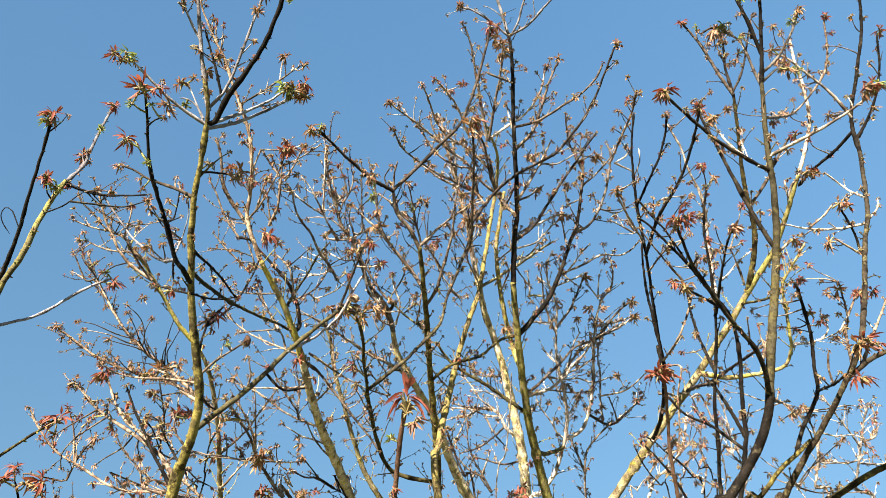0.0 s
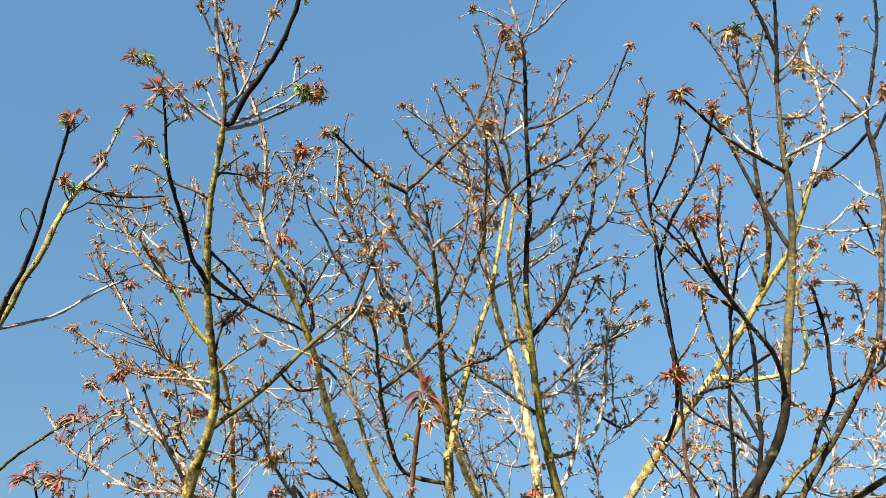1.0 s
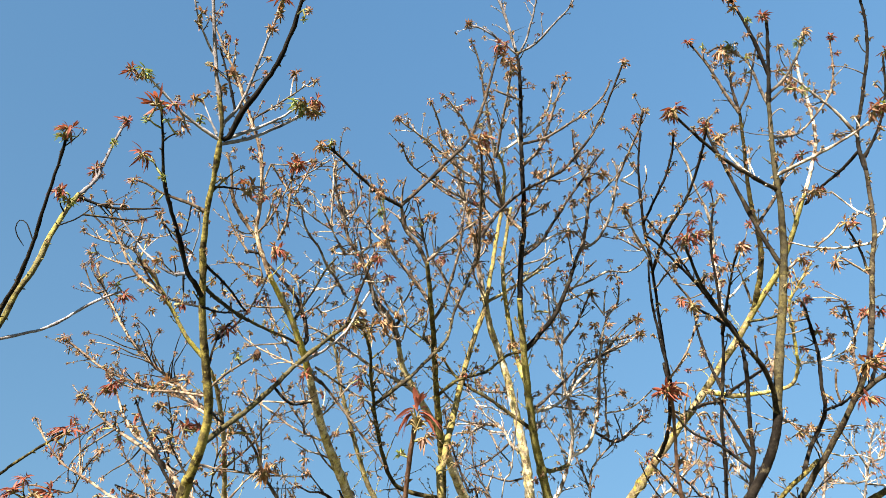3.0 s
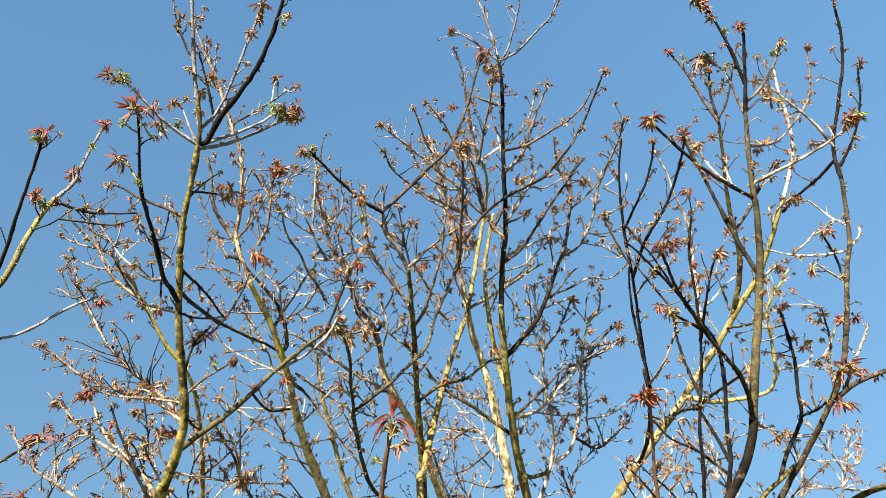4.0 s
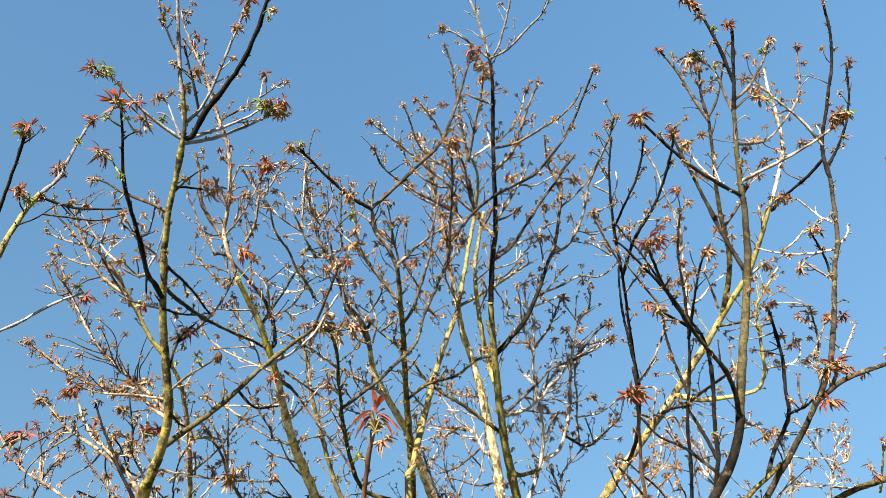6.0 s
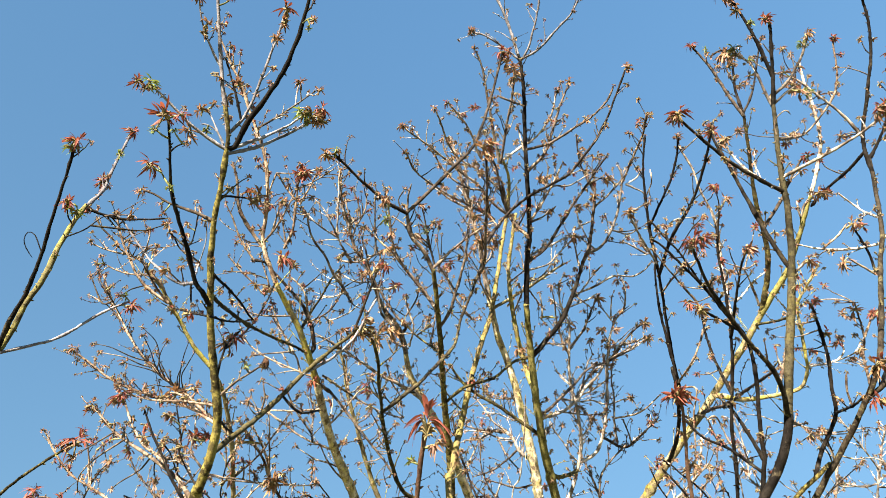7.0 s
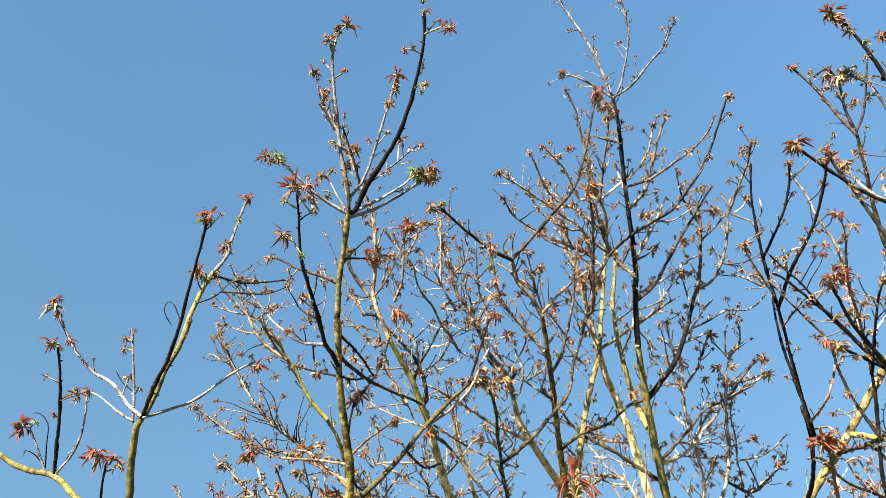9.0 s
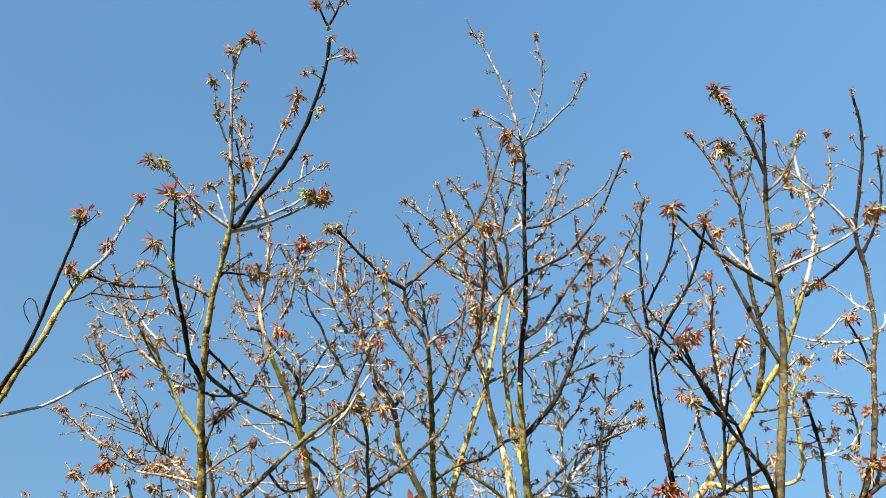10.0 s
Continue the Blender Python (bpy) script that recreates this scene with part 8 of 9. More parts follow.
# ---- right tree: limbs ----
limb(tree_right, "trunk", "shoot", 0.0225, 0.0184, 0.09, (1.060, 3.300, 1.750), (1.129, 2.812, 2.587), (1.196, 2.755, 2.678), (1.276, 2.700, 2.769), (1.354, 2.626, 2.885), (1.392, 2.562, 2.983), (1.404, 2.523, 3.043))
limb(tree_right, "limb", "moss", 0.0192, 0.0174, 0.17, (1.400, 2.536, 3.023), (1.443, 2.459, 3.216), (1.492, 2.385, 3.408), (1.542, 2.298, 3.620))
limb(tree_right, "limb", "moss", 0.0172, 0.0095, 0.42, (1.537, 2.306, 3.603), (1.559, 2.227, 3.751), (1.562, 2.123, 3.930), (1.556, 2.031, 4.089), (1.556, 1.943, 4.238), (1.558, 1.860, 4.377))
limb(tree_right, "limb", "shoot", 0.0088, 0.0058, 0.34, (1.557, 1.867, 4.365), (1.562, 1.817, 4.436), (1.569, 1.694, 4.600), (1.569, 1.604, 4.721))
limb(tree_right, "limb", "shoot", 0.0079, 0.0049, 0.68, (1.564, 1.776, 4.491), (1.511, 1.686, 4.610), (1.467, 1.625, 4.697), (1.400, 1.551, 4.804), (1.381, 1.533, 4.829))
limb(tree_right, "twig", "pale", 0.0069, 0.0044, 0.34, (1.561, 1.835, 4.412), (1.658, 1.804, 4.497), (1.753, 1.739, 4.637), (1.778, 1.694, 4.725))
limb(tree_right, "twig", "pale", 0.0059, 0.0035, 0.34, (1.559, 1.866, 4.371), (1.632, 1.845, 4.441), (1.703, 1.834, 4.494))
limb(tree_right, "twig", "pale", 0.0059, 0.0036, 0.85, (1.557, 1.874, 4.353), (1.541, 1.845, 4.452), (1.521, 1.810, 4.552), (1.499, 1.784, 4.628), (1.423, 1.771, 4.714))
limb(tree_right, "twig", "twig", 0.0029, 0.0021, 0, (1.556, 1.957, 4.213), (1.547, 1.893, 4.280), (1.596, 1.859, 4.317), (1.623, 1.872, 4.303))
limb(tree_right, "limb", "pale", 0.0076, 0.0044, 0.34, (1.557, 2.054, 4.049), (1.674, 1.948, 4.045), (1.809, 1.864, 4.080), (1.875, 1.817, 4.102), (1.949, 1.756, 4.133))
limb(tree_right, "limb", "brown", 0.0085, 0.0045, 0.42, (1.560, 2.092, 3.983), (1.399, 2.019, 4.012), (1.288, 1.967, 4.052), (1.204, 1.917, 4.093), (1.094, 1.847, 4.151), (1.022, 1.797, 4.192))
limb(tree_right, "limb", "brown", 0.0093, 0.0050, 0.85, (1.546, 2.287, 3.646), (1.496, 2.247, 3.771), (1.457, 2.210, 3.904), (1.416, 2.169, 4.041), (1.374, 2.121, 4.191), (1.329, 2.078, 4.326), (1.312, 2.049, 4.406))
limb(tree_right, "limb", "twig", 0.0068, 0.0040, 0.68, (1.467, 2.219, 3.871), (1.593, 2.206, 4.033), (1.681, 2.172, 4.165), (1.746, 2.149, 4.256), (1.788, 2.136, 4.309))
limb(tree_right, "twig", "pale", 0.0052, 0.0038, 0.85, (1.493, 2.062, 3.980), (1.513, 2.231, 4.357), (1.463, 2.207, 4.472), (1.432, 2.190, 4.548))
limb(tree_right, "limb", "brown", 0.0236, 0.0115, 0.26, (1.060, 3.300, 1.750), (1.726, 3.488, 2.882), (1.769, 3.414, 2.936), (1.841, 3.249, 3.057), (1.930, 3.075, 3.182), (1.992, 2.926, 3.289), (2.035, 2.805, 3.377), (2.056, 2.714, 3.443))
limb(tree_right, "limb", "brown", 0.0138, 0.0114, 0.51, (2.055, 2.722, 3.437), (2.207, 2.751, 3.723), (2.353, 2.764, 4.051), (2.498, 2.759, 4.357), (2.603, 2.738, 4.682), (2.688, 2.702, 5.026))
limb(tree_right, "limb", "shoot", 0.0104, 0.0065, 0.51, (2.652, 2.717, 4.882), (2.669, 2.683, 5.065), (2.668, 2.600, 5.173), (2.720, 2.433, 5.392), (2.759, 2.288, 5.582), (2.761, 2.169, 5.738), (2.721, 2.022, 5.930))
limb(tree_right, "limb", "brown", 0.0110, 0.0075, 0.51, (2.006, 2.886, 3.318), (2.095, 2.799, 3.373), (2.171, 2.745, 3.397), (2.312, 2.669, 3.418))
limb(tree_right, "limb", "shoot", 0.0078, 0.0051, 0.51, (2.681, 2.705, 4.997), (2.757, 2.633, 5.102), (2.813, 2.530, 5.217), (2.835, 2.407, 5.353), (2.820, 2.259, 5.517))
limb(tree_right, "limb", "pale", 0.0078, 0.0052, 0.42, (2.668, 2.635, 5.128), (2.541, 2.539, 5.262), (2.377, 2.462, 5.406), (2.277, 2.418, 5.491))
limb(tree_right, "limb", "shoot", 0.0091, 0.0068, 0.42, (2.669, 2.690, 5.055), (2.615, 2.828, 5.036), (2.539, 2.967, 5.027), (2.467, 3.127, 5.002))
limb(tree_right, "twig", "pale", 0.0065, 0.0040, 0.42, (2.541, 2.750, 4.492), (2.629, 2.938, 4.764), (2.482, 2.864, 4.846))
limb(tree_right, "twig", "pale", 0.0076, 0.0039, 0.51, (2.704, 3.011, 4.533), (2.496, 3.035, 4.506), (2.317, 3.035, 4.506), (2.155, 3.013, 4.530))
limb(tree_right, "twig", "twig", 0.0064, 0.0039, 0.34, (2.317, 3.035, 4.506), (2.424, 2.975, 4.573), (2.478, 2.927, 4.626))
limb(tree_right, "limb", "twig", 0.0070, 0.0052, 0.59, (1.556, 1.957, 4.213), (2.439, 2.785, 5.381), (2.641, 2.747, 5.596), (2.758, 2.709, 5.752), (2.833, 2.648, 5.952), (2.878, 2.556, 6.234))
limb(tree_right, "twig", "shoot", 0.0076, 0.0039, 0.51, (2.654, 3.143, 4.386), (2.622, 3.071, 4.466), (2.568, 2.999, 4.546), (2.514, 2.946, 4.605))
limb(tree_right, "twig", "twig", 0.0064, 0.0039, 0, (2.651, 3.141, 4.389), (2.532, 3.095, 4.440), (2.478, 3.071, 4.466))
limb(tree_right, "twig", "pale", 0.0064, 0.0039, 0.26, (2.683, 3.011, 4.533), (2.754, 2.951, 4.600), (2.758, 2.903, 4.653))
limb(tree_right, "twig", "pale", 0.0056, 0.0033, 0, (1.544, 2.294, 3.634), (1.595, 2.279, 3.674), (1.636, 2.270, 3.712))
limb(tree_right, "limb", "shoot", 0.0098, 0.0067, 0.51, (1.880, 3.349, 3.143), (1.969, 3.355, 3.292), (2.072, 3.262, 3.455), (2.072, 3.170, 3.608), (2.073, 3.089, 3.743), (2.042, 3.007, 3.880), (2.021, 2.954, 3.969))
limb(tree_right, "limb", "olive", 0.0196, 0.0103, 0.26, (1.060, 3.300, 1.750), (1.648, 3.630, 2.949), (1.715, 3.558, 2.998), (1.809, 3.420, 3.096), (1.895, 3.335, 3.152), (1.946, 3.279, 3.189))
limb(tree_right, "twig", "shoot", 0.0072, 0.0042, 0.26, (2.072, 3.254, 3.467), (1.948, 2.904, 3.308), (1.956, 2.778, 3.297))
limb(tree_right, "twig", "twig", 0.0050, 0.0035, 0.17, (1.948, 2.904, 3.308), (1.922, 2.846, 3.370), (1.922, 2.790, 3.433))
limb(tree_right, "limb", "twig", 0.0070, 0.0042, 0.42, (2.072, 2.821, 3.361), (2.194, 2.844, 3.521), (2.312, 2.855, 3.671), (2.410, 2.858, 3.806))
limb(tree_right, "twig", "twig", 0.0071, 0.0041, 0.68, (2.028, 2.825, 3.362), (2.374, 3.230, 3.841), (2.384, 3.163, 3.915), (2.334, 3.030, 4.064))
limb(tree_right, "twig", "twig", 0.0059, 0.0041, 0.26, (2.384, 3.163, 3.915), (2.424, 3.097, 3.989), (2.451, 3.063, 4.026))
limb(tree_right, "limb", "brown", 0.0094, 0.0045, 0.51, (1.402, 2.529, 3.033), (1.348, 2.397, 3.091), (1.293, 2.315, 3.135), (1.168, 2.193, 3.191), (1.062, 2.070, 3.248), (0.970, 1.958, 3.300), (0.898, 1.831, 3.362))
limb(tree_right, "limb", "twig", 0.0062, 0.0041, 0.26, (1.334, 2.377, 3.102), (1.574, 2.651, 3.439), (1.739, 2.799, 3.722))
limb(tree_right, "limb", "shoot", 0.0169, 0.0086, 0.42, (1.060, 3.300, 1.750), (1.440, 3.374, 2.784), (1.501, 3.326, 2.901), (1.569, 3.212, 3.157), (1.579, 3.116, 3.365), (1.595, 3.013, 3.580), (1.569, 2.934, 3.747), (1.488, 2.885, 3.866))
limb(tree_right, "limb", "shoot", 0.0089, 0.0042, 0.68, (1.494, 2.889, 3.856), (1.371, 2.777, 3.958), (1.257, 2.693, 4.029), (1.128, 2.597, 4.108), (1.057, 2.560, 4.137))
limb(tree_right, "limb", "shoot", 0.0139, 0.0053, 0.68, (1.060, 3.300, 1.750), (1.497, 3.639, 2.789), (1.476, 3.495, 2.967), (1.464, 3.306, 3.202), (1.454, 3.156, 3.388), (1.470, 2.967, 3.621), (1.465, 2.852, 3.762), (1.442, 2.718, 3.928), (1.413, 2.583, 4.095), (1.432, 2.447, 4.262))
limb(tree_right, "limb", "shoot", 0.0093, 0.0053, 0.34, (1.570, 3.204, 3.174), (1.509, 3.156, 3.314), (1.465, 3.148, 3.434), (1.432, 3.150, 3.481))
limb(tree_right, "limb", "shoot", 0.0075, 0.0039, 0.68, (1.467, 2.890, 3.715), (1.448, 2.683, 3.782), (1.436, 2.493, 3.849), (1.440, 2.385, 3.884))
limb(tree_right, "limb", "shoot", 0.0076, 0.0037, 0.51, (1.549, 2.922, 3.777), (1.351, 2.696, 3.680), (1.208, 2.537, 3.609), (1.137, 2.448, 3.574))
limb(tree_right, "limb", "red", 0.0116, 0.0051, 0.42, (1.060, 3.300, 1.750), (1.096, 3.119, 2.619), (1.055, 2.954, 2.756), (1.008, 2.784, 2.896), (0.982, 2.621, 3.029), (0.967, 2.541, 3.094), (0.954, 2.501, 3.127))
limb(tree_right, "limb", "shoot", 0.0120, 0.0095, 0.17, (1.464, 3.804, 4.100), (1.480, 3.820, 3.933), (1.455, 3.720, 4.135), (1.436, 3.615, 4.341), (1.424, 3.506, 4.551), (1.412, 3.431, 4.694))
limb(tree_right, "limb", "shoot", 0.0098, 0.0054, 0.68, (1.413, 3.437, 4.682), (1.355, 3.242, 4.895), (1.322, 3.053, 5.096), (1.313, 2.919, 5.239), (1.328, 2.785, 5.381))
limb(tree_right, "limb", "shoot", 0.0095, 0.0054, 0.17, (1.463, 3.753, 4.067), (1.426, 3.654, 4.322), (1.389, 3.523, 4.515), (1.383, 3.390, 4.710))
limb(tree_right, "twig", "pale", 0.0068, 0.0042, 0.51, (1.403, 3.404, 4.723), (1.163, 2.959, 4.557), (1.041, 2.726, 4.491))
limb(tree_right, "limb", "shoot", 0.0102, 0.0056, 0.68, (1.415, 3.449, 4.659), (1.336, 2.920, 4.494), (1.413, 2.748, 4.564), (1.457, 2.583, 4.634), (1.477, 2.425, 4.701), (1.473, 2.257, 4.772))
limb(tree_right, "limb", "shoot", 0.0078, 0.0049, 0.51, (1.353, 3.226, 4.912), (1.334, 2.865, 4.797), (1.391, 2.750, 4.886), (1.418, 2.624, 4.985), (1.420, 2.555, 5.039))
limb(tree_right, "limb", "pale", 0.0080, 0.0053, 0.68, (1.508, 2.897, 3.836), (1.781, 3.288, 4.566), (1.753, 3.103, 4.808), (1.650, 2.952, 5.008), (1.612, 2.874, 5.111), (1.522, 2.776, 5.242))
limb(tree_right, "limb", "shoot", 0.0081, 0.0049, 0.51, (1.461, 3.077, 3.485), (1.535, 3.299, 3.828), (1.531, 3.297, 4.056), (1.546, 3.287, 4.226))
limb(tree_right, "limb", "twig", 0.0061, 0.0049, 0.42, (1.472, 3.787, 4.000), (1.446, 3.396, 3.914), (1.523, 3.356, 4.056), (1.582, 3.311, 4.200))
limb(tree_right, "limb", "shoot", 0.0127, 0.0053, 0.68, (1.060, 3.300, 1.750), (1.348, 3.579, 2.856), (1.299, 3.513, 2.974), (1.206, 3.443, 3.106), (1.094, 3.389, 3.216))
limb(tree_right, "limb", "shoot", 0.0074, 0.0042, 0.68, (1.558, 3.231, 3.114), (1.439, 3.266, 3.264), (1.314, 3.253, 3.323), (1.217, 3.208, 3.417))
limb(tree_right, "limb", "olive", 0.0217, 0.0144, 0.42, (1.060, 3.300, 1.750), (1.807, 3.640, 2.863), (1.982, 3.557, 2.937), (2.098, 3.505, 2.983), (2.219, 3.440, 3.043), (2.352, 3.383, 3.092), (2.558, 3.319, 3.145))
limb(tree_right, "twig", "twig", 0.0071, 0.0042, 0.17, (1.399, 2.530, 3.020), (2.023, 3.544, 3.555), (2.145, 3.633, 3.543))
limb(tree_right, "twig", "shoot", 0.0079, 0.0038, 0.34, (1.430, 2.831, 3.912), (1.489, 3.039, 4.203), (1.411, 2.963, 4.287), (1.342, 2.895, 4.363), (1.284, 2.856, 4.406), (1.182, 2.776, 4.495))
limb(tree_right, "twig", "twig", 0.0072, 0.0034, 0.26, (1.540, 3.291, 4.156), (1.564, 3.340, 4.316), (1.480, 3.274, 4.390), (1.370, 3.186, 4.488), (1.270, 3.102, 4.581))
limb(tree_right, "twig", "twig", 0.0059, 0.0032, 0.26, (1.424, 3.506, 4.551), (1.465, 3.186, 4.488), (1.575, 3.151, 4.526))
limb(tree_right, "twig", "pale", 0.0064, 0.0031, 0.26, (1.764, 3.180, 4.707), (1.646, 2.927, 4.626), (1.610, 2.855, 4.706))
limb(tree_right, "twig", "pale", 0.0065, 0.0031, 0.26, (1.447, 2.668, 3.788), (1.675, 3.001, 4.096), (1.752, 2.941, 4.163), (1.818, 2.907, 4.200))
limb(tree_right, "twig", "twig", 0.0059, 0.0029, 0.34, (1.733, 2.956, 4.146), (1.778, 3.041, 4.051), (1.728, 2.947, 4.155), (1.695, 2.896, 4.212))
limb(tree_right, "twig", "pale", 0.0059, 0.0032, 0.17, (1.259, 2.836, 4.428), (1.381, 3.009, 4.685), (1.428, 2.977, 4.720), (1.564, 2.965, 4.734))
limb(tree_right, "twig", "olive", 0.0060, 0.0035, 0, (2.489, 3.340, 3.127), (2.339, 3.186, 2.993), (2.348, 3.127, 3.059), (2.354, 3.051, 3.143), (2.351, 3.000, 3.200))
limb(tree_right, "twig", "olive", 0.0040, 0.0026, 0, (2.354, 3.051, 3.143), (2.392, 3.013, 3.186))
limb(tree_right, "limb", "shoot", 0.0076, 0.0049, 0, (3.339, 3.444, 4.052), (3.285, 3.026, 4.516), (3.154, 2.756, 4.816), (3.053, 2.621, 4.966))
limb(tree_right, "twig", "shoot", 0.0105, 0.0034, 0.68, (1.060, 3.300, 1.750), (1.664, 4.184, 3.230), (1.578, 4.083, 3.342), (1.499, 4.026, 3.406), (1.413, 3.983, 3.454), (1.348, 3.942, 3.499), (1.284, 3.916, 3.528))
limb(tree_right, "twig", "pale", 0.0090, 0.0033, 0.68, (1.060, 3.300, 1.750), (1.585, 4.384, 3.307), (1.604, 4.273, 3.430), (1.649, 4.187, 3.525), (1.668, 4.147, 3.570))
limb(tree_right, "twig", "pale", 0.0053, 0.0033, 0.51, (1.643, 4.159, 3.258), (1.751, 4.260, 3.444), (1.736, 4.210, 3.500), (1.706, 4.147, 3.570), (1.713, 4.084, 3.640), (1.657, 4.052, 3.676), (1.593, 4.034, 3.695))
limb(tree_right, "twig", "pale", 0.0078, 0.0032, 0.51, (1.060, 3.300, 1.750), (1.832, 4.284, 3.268), (1.840, 4.200, 3.361), (1.821, 4.114, 3.457), (1.803, 4.053, 3.525), (1.828, 3.992, 3.593))
limb(tree_right, "twig", "shoot", 0.0078, 0.0032, 0.42, (1.060, 3.300, 1.750), (1.784, 4.274, 3.279), (1.755, 4.200, 3.361), (1.729, 4.146, 3.421), (1.667, 4.151, 3.416))
limb(tree_right, "twig", "shoot", 0.0086, 0.0031, 0.51, (1.060, 3.300, 1.750), (1.442, 4.184, 3.230), (1.377, 4.122, 3.299), (1.313, 4.074, 3.352), (1.259, 4.019, 3.414), (1.212, 3.954, 3.486))
limb(tree_right, "twig", "twig", 0.0046, 0.0032, 0, (1.313, 4.074, 3.352), (1.381, 4.132, 3.438), (1.436, 4.107, 3.465))
limb(tree_right, "twig", "pale", 0.0070, 0.0033, 0.42, (1.060, 3.300, 1.750), (1.262, 4.384, 3.307), (1.292, 4.343, 3.352), (1.338, 4.298, 3.402), (1.383, 4.285, 3.416))
limb(tree_right, "twig", "pale", 0.0047, 0.0033, 0.26, (1.578, 4.083, 3.342), (1.713, 4.285, 3.416), (1.796, 4.323, 3.374), (1.856, 4.343, 3.352))
limb(tree_right, "twig", "twig", 0.0052, 0.0032, 0.34, (1.652, 3.930, 3.811), (1.674, 3.832, 3.771), (1.755, 3.942, 3.648), (1.840, 4.016, 3.566))
limb(tree_right, "twig", "pale", 0.0047, 0.0033, 0.42, (1.529, 3.822, 3.782), (1.646, 3.921, 3.821), (1.683, 3.976, 3.760), (1.732, 4.027, 3.704), (1.796, 4.059, 3.667))
limb(tree_right, "twig", "twig", 0.0052, 0.0032, 0.34, (1.476, 3.804, 3.966), (1.546, 3.709, 3.907), (1.527, 3.832, 3.771), (1.538, 3.979, 3.607), (1.527, 4.078, 3.498))
limb(tree_right, "twig", "pale", 0.0053, 0.0033, 0.26, (1.805, 3.331, 2.996), (2.371, 4.343, 3.352), (2.420, 4.384, 3.307))
limb(tree_right, "twig", "pale", 0.0047, 0.0033, 0.34, (2.505, 4.097, 3.625), (2.495, 4.210, 3.500), (2.596, 4.223, 3.486), (2.690, 4.218, 3.492))
limb(tree_right, "twig", "pale", 0.0047, 0.0033, 0.34, (2.495, 4.210, 3.500), (2.495, 4.097, 3.626), (2.615, 4.102, 3.620), (2.728, 4.097, 3.626), (2.803, 4.117, 3.603))
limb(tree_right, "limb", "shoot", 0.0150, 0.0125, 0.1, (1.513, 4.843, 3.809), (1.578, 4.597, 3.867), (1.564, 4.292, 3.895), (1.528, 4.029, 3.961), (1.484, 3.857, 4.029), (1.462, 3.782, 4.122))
# ---- right tree: opening leaf clusters ----
cluster(tree_right, "red", 0.084, (1.540, 1.585, 4.742))
cluster(tree_right, "red", 0.130, (1.331, 1.497, 4.869))
cluster(tree_right, "brown", 0.096, (1.352, 1.524, 4.839))
cluster(tree_right, "brown", 0.073, (1.402, 1.570, 4.788))
cluster(tree_right, "green", 0.056, (1.476, 1.612, 4.742))
cluster(tree_right, "brown", 0.062, (1.470, 1.665, 4.683))
cluster(tree_right, "tawny", 0.092, (1.790, 1.674, 4.747))
cluster(tree_right, "green", 0.069, (1.760, 1.711, 4.707))
cluster(tree_right, "brown", 0.118, (1.721, 1.842, 4.486))
cluster(tree_right, "brown", 0.101, (1.632, 1.779, 4.556))
cluster(tree_right, "green", 0.073, (1.756, 1.849, 4.478))
cluster(tree_right, "brown", 0.110, (1.387, 1.768, 4.718))
cluster(tree_right, "green", 0.075, (1.426, 1.751, 4.736))
cluster(tree_right, "brown", 0.075, (1.514, 1.846, 4.631))
cluster(tree_right, "red", 0.113, (1.931, 1.722, 4.171))
cluster(tree_right, "brown", 0.113, (1.911, 1.739, 4.152))
cluster(tree_right, "green", 0.087, (1.967, 1.722, 4.171))
cluster(tree_right, "red", 0.115, (1.028, 1.780, 4.211))
cluster(tree_right, "brown", 0.079, (1.007, 1.797, 4.192))
cluster(tree_right, "red", 0.099, (1.312, 2.031, 4.425))
cluster(tree_right, "red", 0.099, (1.800, 2.127, 4.319))
cluster(tree_right, "red", 0.064, (1.687, 2.088, 4.363))
cluster(tree_right, "tawny", 0.105, (1.448, 2.190, 4.548))
cluster(tree_right, "brown", 0.068, (1.540, 2.159, 4.582))
cluster(tree_right, "brown", 0.060, (2.721, 2.008, 5.945))
cluster(tree_right, "red", 0.109, (2.305, 2.621, 3.471))
cluster(tree_right, "red", 0.103, (2.824, 2.235, 5.544))
cluster(tree_right, "brown", 0.095, (2.794, 2.574, 5.168))
cluster(tree_right, "brown", 0.165, (2.239, 2.433, 5.474))
cluster(tree_right, "tawny", 0.146, (2.463, 2.976, 5.019))
cluster(tree_right, "red", 0.108, (2.521, 2.982, 5.014))
cluster(tree_right, "red", 0.094, (2.878, 2.530, 6.262))
cluster(tree_right, "red", 0.068, (2.929, 2.616, 6.167))
cluster(tree_right, "brown", 0.129, (2.496, 2.915, 4.640))
cluster(tree_right, "red", 0.086, (2.568, 2.927, 4.626))
cluster(tree_right, "brown", 0.136, (2.442, 3.076, 4.461))
cluster(tree_right, "tawny", 0.095, (1.631, 2.263, 3.720))
cluster(tree_right, "red", 0.064, (1.657, 2.275, 3.706))
cluster(tree_right, "red", 0.090, (2.014, 2.926, 4.000))
cluster(tree_right, "tawny", 0.084, (2.004, 2.975, 3.945))
cluster(tree_right, "red", 0.110, (2.085, 3.040, 3.873))
cluster(tree_right, "red", 0.077, (2.150, 3.077, 3.832))
cluster(tree_right, "red", 0.158, (2.033, 2.650, 3.439))
cluster(tree_right, "tawny", 0.120, (1.997, 2.669, 3.418))
cluster(tree_right, "red", 0.137, (2.011, 2.778, 3.297))
cluster(tree_right, "red", 0.109, (2.088, 2.669, 3.418))
cluster(tree_right, "brown", 0.113, (2.318, 3.041, 4.051))
cluster(tree_right, "brown", 0.100, (2.251, 3.063, 4.026))
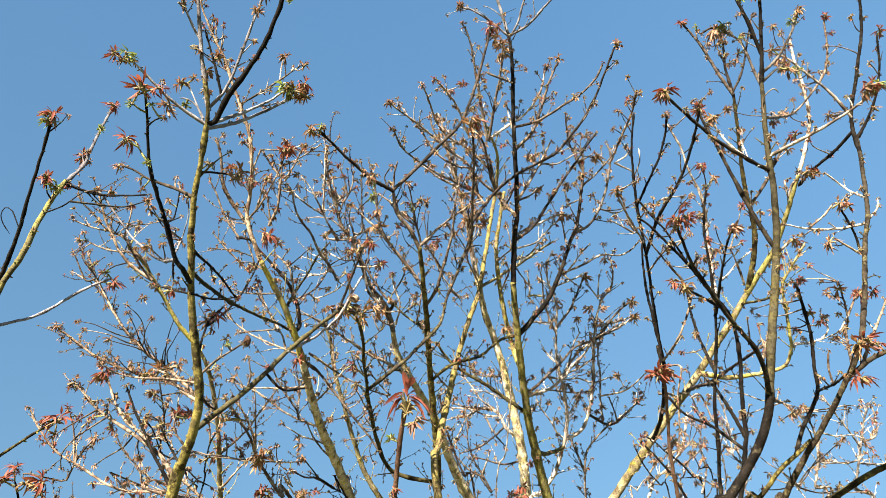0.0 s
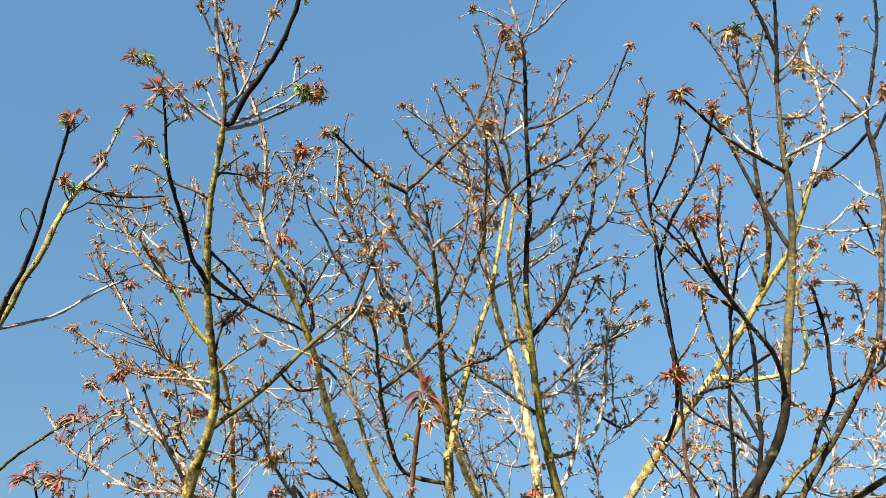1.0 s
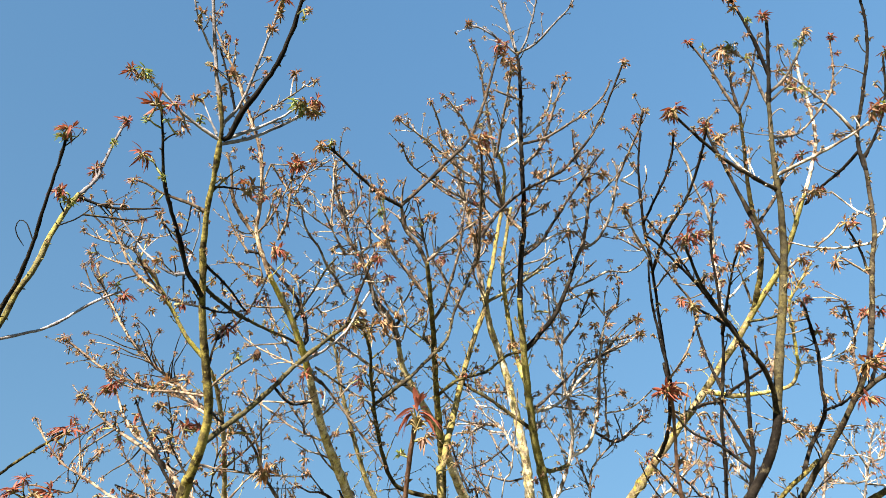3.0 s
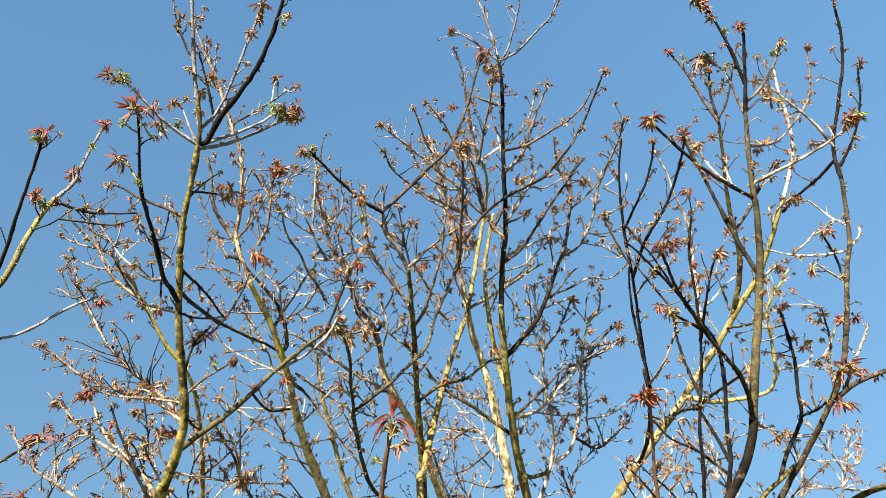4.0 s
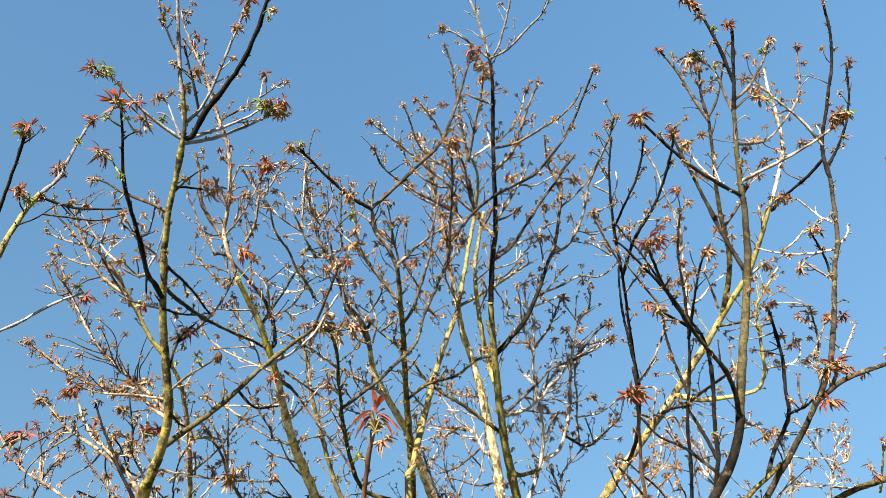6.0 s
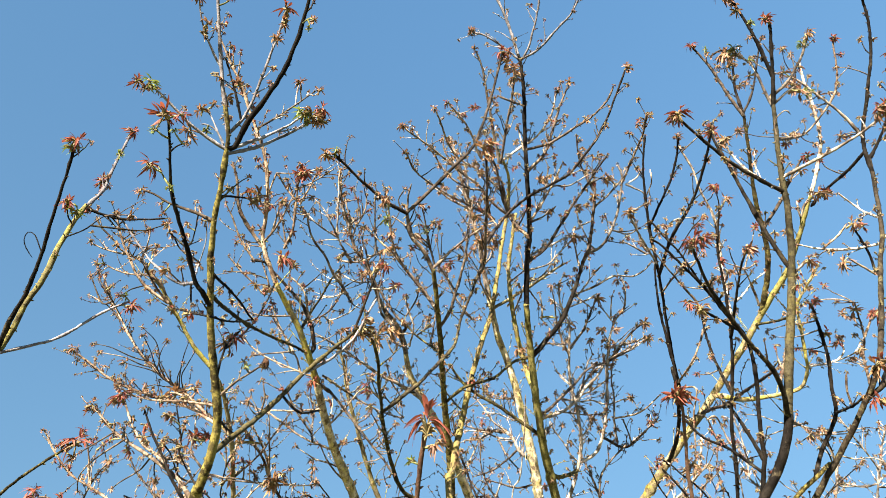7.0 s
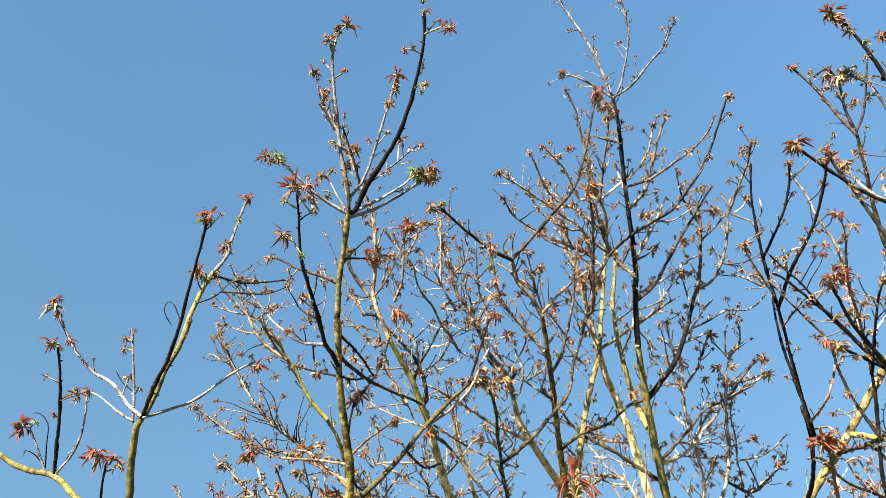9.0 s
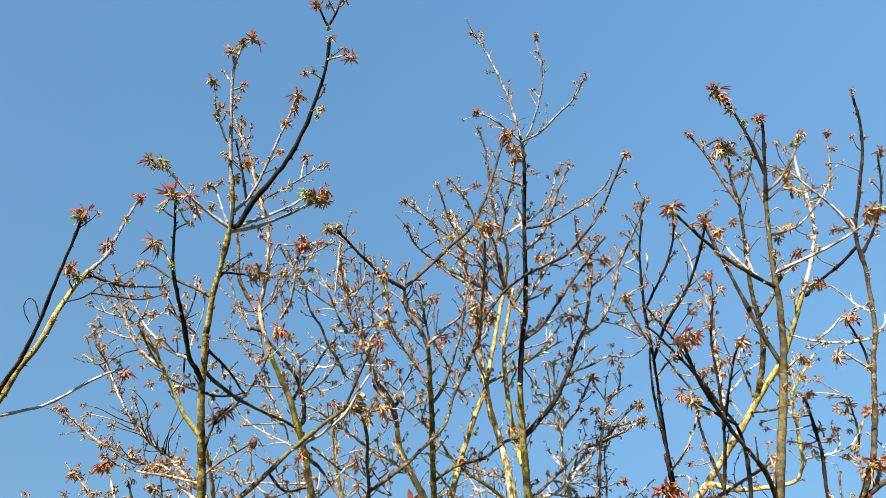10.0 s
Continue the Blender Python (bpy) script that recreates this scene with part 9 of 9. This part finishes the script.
cluster(tree_right, "red", 0.113, (2.444, 3.063, 4.026))
cluster(tree_right, "red", 0.100, (2.524, 3.052, 4.039))
cluster(tree_right, "red", 0.104, (0.891, 1.799, 3.398))
cluster(tree_right, "red", 0.087, (0.928, 1.792, 3.406))
cluster(tree_right, "brown", 0.065, (0.881, 1.821, 3.374))
cluster(tree_right, "brown", 0.092, (1.463, 2.406, 4.308))
cluster(tree_right, "red", 0.080, (1.402, 2.365, 4.354))
cluster(tree_right, "brown", 0.130, (1.446, 2.366, 3.904))
cluster(tree_right, "red", 0.079, (1.454, 2.375, 3.894))
cluster(tree_right, "red", 0.107, (1.089, 2.430, 3.593))
cluster(tree_right, "tawny", 0.107, (1.148, 2.443, 3.580))
cluster(tree_right, "red", 0.138, (0.937, 2.476, 3.154))
cluster(tree_right, "brown", 0.089, (0.969, 2.476, 3.154))
cluster(tree_right, "red", 0.084, (0.912, 2.492, 3.136))
cluster(tree_right, "tawny", 0.115, (1.035, 2.696, 4.524))
cluster(tree_right, "brown", 0.086, (1.406, 2.543, 5.053))
cluster(tree_right, "brown", 0.113, (2.051, 3.524, 3.514))
cluster(tree_right, "brown", 0.100, (2.118, 3.509, 3.532))
cluster(tree_right, "red", 0.067, (1.429, 2.713, 4.415))
cluster(tree_right, "brown", 0.080, (1.519, 2.751, 4.373))
cluster(tree_right, "red", 0.080, (1.552, 2.851, 4.262))
cluster(tree_right, "red", 0.080, (1.535, 2.923, 4.182))
cluster(tree_right, "brown", 0.073, (1.519, 2.974, 4.125))
cluster(tree_right, "tawny", 0.080, (1.352, 3.012, 4.083))
cluster(tree_right, "red", 0.067, (1.752, 2.863, 4.249))
cluster(tree_right, "red", 0.067, (1.752, 2.718, 4.410))
cluster(tree_right, "brown", 0.053, (1.452, 2.684, 4.447))
cluster(tree_right, "brown", 0.053, (1.219, 2.718, 4.410))
cluster(tree_right, "brown", 0.053, (1.235, 2.751, 4.373))
cluster(tree_right, "brown", 0.047, (1.269, 2.840, 4.274))
cluster(tree_right, "brown", 0.053, (1.452, 2.829, 4.286))
cluster(tree_right, "brown", 0.047, (1.602, 2.807, 4.311))
cluster(tree_right, "brown", 0.053, (1.635, 2.885, 4.224))
cluster(tree_right, "brown", 0.060, (1.585, 2.896, 4.212))
cluster(tree_right, "brown", 0.053, (1.735, 2.896, 4.212))
cluster(tree_right, "brown", 0.073, (1.285, 2.773, 4.348))
cluster(tree_right, "green", 0.060, (1.676, 2.274, 5.650))
cluster(tree_right, "brown", 0.075, (2.183, 2.274, 5.650))
cluster(tree_right, "brown", 0.068, (2.239, 2.299, 5.622))
cluster(tree_right, "green", 0.068, (1.976, 2.325, 5.594))
cluster(tree_right, "brown", 0.075, (1.901, 2.438, 5.468))
cluster(tree_right, "brown", 0.083, (2.258, 2.438, 5.468))
cluster(tree_right, "brown", 0.060, (2.540, 2.362, 5.552))
cluster(tree_right, "red", 0.060, (2.878, 2.375, 5.538))
cluster(tree_right, "brown", 0.060, (1.770, 2.563, 5.329))
cluster(tree_right, "brown", 0.053, (2.070, 2.651, 5.231))
cluster(tree_right, "brown", 0.060, (1.882, 2.639, 5.245))
cluster(tree_right, "brown", 0.075, (2.277, 2.664, 5.217))
cluster(tree_right, "brown", 0.068, (2.389, 2.702, 5.175))
cluster(tree_right, "brown", 0.060, (2.314, 2.601, 5.287))
cluster(tree_right, "brown", 0.098, (2.559, 2.664, 5.217))
cluster(tree_right, "red", 0.075, (2.615, 2.664, 5.217))
cluster(tree_right, "red", 0.053, (2.427, 2.777, 5.091))
cluster(tree_right, "brown", 0.068, (2.784, 2.702, 5.175))
cluster(tree_right, "brown", 0.068, (2.352, 2.915, 4.938))
cluster(tree_right, "red", 0.083, (1.713, 2.890, 4.966))
cluster(tree_right, "brown", 0.068, (1.788, 2.953, 4.896))
cluster(tree_right, "red", 0.068, (1.450, 2.840, 5.022))
cluster(tree_right, "red", 0.060, (1.582, 3.066, 4.770))
cluster(tree_right, "brown", 0.075, (2.183, 3.091, 4.742))
cluster(tree_right, "brown", 0.068, (2.333, 2.513, 5.385))
cluster(tree_right, "brown", 0.060, (2.389, 2.538, 5.357))
cluster(tree_right, "red", 0.068, (2.652, 3.066, 4.770))
cluster(tree_right, "brown", 0.075, (2.540, 3.242, 4.575))
cluster(tree_right, "tawny", 0.068, (2.371, 3.204, 4.617))
cluster(tree_right, "brown", 0.075, (1.676, 2.765, 5.105))
cluster(tree_right, "brown", 0.075, (1.751, 2.350, 5.566))
cluster(tree_right, "brown", 0.075, (2.427, 2.483, 5.418))
cluster(tree_right, "brown", 0.055, (1.353, 3.016, 4.228))
cluster(tree_right, "brown", 0.068, (1.523, 3.016, 4.228))
cluster(tree_right, "red", 0.082, (2.155, 3.085, 4.152))
cluster(tree_right, "red", 0.068, (2.206, 3.027, 4.216))
cluster(tree_right, "brown", 0.061, (2.275, 3.096, 4.139))
cluster(tree_right, "red", 0.075, (2.480, 3.142, 4.089))
cluster(tree_right, "red", 0.061, (2.548, 3.153, 4.076))
cluster(tree_right, "brown", 0.061, (1.865, 3.210, 4.013))
cluster(tree_right, "red", 0.061, (2.036, 3.279, 3.936))
cluster(tree_right, "red", 0.068, (2.121, 3.290, 3.924))
cluster(tree_right, "brown", 0.055, (1.899, 3.233, 3.987))
cluster(tree_right, "red", 0.061, (1.523, 3.313, 3.898))
cluster(tree_right, "red", 0.061, (1.438, 3.382, 3.822))
cluster(tree_right, "brown", 0.068, (1.831, 3.450, 3.746))
cluster(tree_right, "brown", 0.061, (2.446, 3.610, 3.568))
cluster(tree_right, "brown", 0.061, (2.514, 3.599, 3.581))
cluster(tree_right, "brown", 0.068, (2.377, 3.747, 3.416))
cluster(tree_right, "brown", 0.055, (2.411, 3.724, 3.441))
cluster(tree_right, "brown", 0.055, (2.548, 3.747, 3.416))
cluster(tree_right, "red", 0.061, (2.582, 3.770, 3.391))
cluster(tree_right, "brown", 0.061, (2.275, 3.793, 3.365))
cluster(tree_right, "brown", 0.061, (2.001, 3.816, 3.340))
cluster(tree_right, "brown", 0.061, (1.967, 3.873, 3.276))
cluster(tree_right, "red", 0.068, (1.933, 3.930, 3.213))
cluster(tree_right, "brown", 0.061, (1.592, 3.587, 3.594))
cluster(tree_right, "brown", 0.068, (1.438, 3.702, 3.467))
cluster(tree_right, "brown", 0.068, (1.540, 3.679, 3.492))
cluster(tree_right, "brown", 0.068, (1.421, 3.770, 3.391))
cluster(tree_right, "brown", 0.061, (1.250, 3.793, 3.365))
cluster(tree_right, "brown", 0.061, (1.387, 3.724, 3.441))
cluster(tree_right, "brown", 0.061, (1.575, 3.736, 3.429))
cluster(tree_right, "brown", 0.055, (1.506, 3.656, 3.518))
cluster(tree_right, "red", 0.055, (1.865, 3.770, 3.391))
cluster(tree_right, "red", 0.055, (2.599, 3.656, 3.518))
cluster(tree_right, "brown", 0.055, (2.599, 3.702, 3.467))
cluster(tree_right, "brown", 0.068, (2.377, 3.930, 3.213))
cluster(tree_right, "red", 0.068, (2.565, 3.942, 3.200))
cluster(tree_right, "brown", 0.068, (2.036, 3.656, 3.518))
cluster(tree_right, "brown", 0.061, (1.797, 3.644, 3.530))
cluster(tree_right, "brown", 0.055, (1.711, 3.542, 3.645))
cluster(tree_right, "brown", 0.055, (1.301, 3.724, 3.441))
cluster(tree_right, "brown", 0.061, (1.677, 3.667, 3.505))
cluster(tree_right, "brown", 0.068, (2.280, 3.086, 3.105))
cluster(tree_right, "red", 0.062, (2.318, 3.123, 3.063))
cluster(tree_right, "red", 0.068, (2.351, 3.005, 3.194))
cluster(tree_right, "red", 0.122, (3.041, 2.589, 5.002))
cluster(tree_right, "brown", 0.081, (1.362, 4.102, 3.470))
cluster(tree_right, "brown", 0.081, (1.325, 4.188, 3.375))
cluster(tree_right, "brown", 0.073, (1.564, 4.028, 3.552))
cluster(tree_right, "brown", 0.081, (1.674, 4.097, 3.476))
cluster(tree_right, "red", 0.073, (1.693, 4.041, 3.539))
cluster(tree_right, "brown", 0.073, (1.608, 3.918, 3.675))
cluster(tree_right, "brown", 0.059, (1.509, 3.942, 3.648))
cluster(tree_right, "brown", 0.073, (1.755, 4.205, 3.356))
cluster(tree_right, "red", 0.081, (1.289, 4.009, 3.574))
cluster(tree_right, "brown", 0.066, (1.729, 3.832, 3.771))
cluster(tree_right, "brown", 0.073, (2.005, 3.974, 3.612))
cluster(tree_right, "brown", 0.066, (1.895, 4.004, 3.580))
cluster(tree_right, "brown", 0.066, (1.619, 4.078, 3.498))
cluster(tree_right, "tawny", 0.073, (1.454, 4.041, 3.539))
cluster(tree_right, "brown", 0.073, (1.895, 4.237, 3.320))
cluster(tree_right, "brown", 0.066, (1.645, 4.200, 3.361))
cluster(tree_right, "red", 0.073, (1.777, 3.918, 3.675))
cluster(tree_right, "brown", 0.066, (1.674, 3.942, 3.648))
cluster(tree_right, "brown", 0.059, (1.582, 4.114, 3.457))
cluster(tree_right, "brown", 0.066, (1.234, 4.274, 3.279))
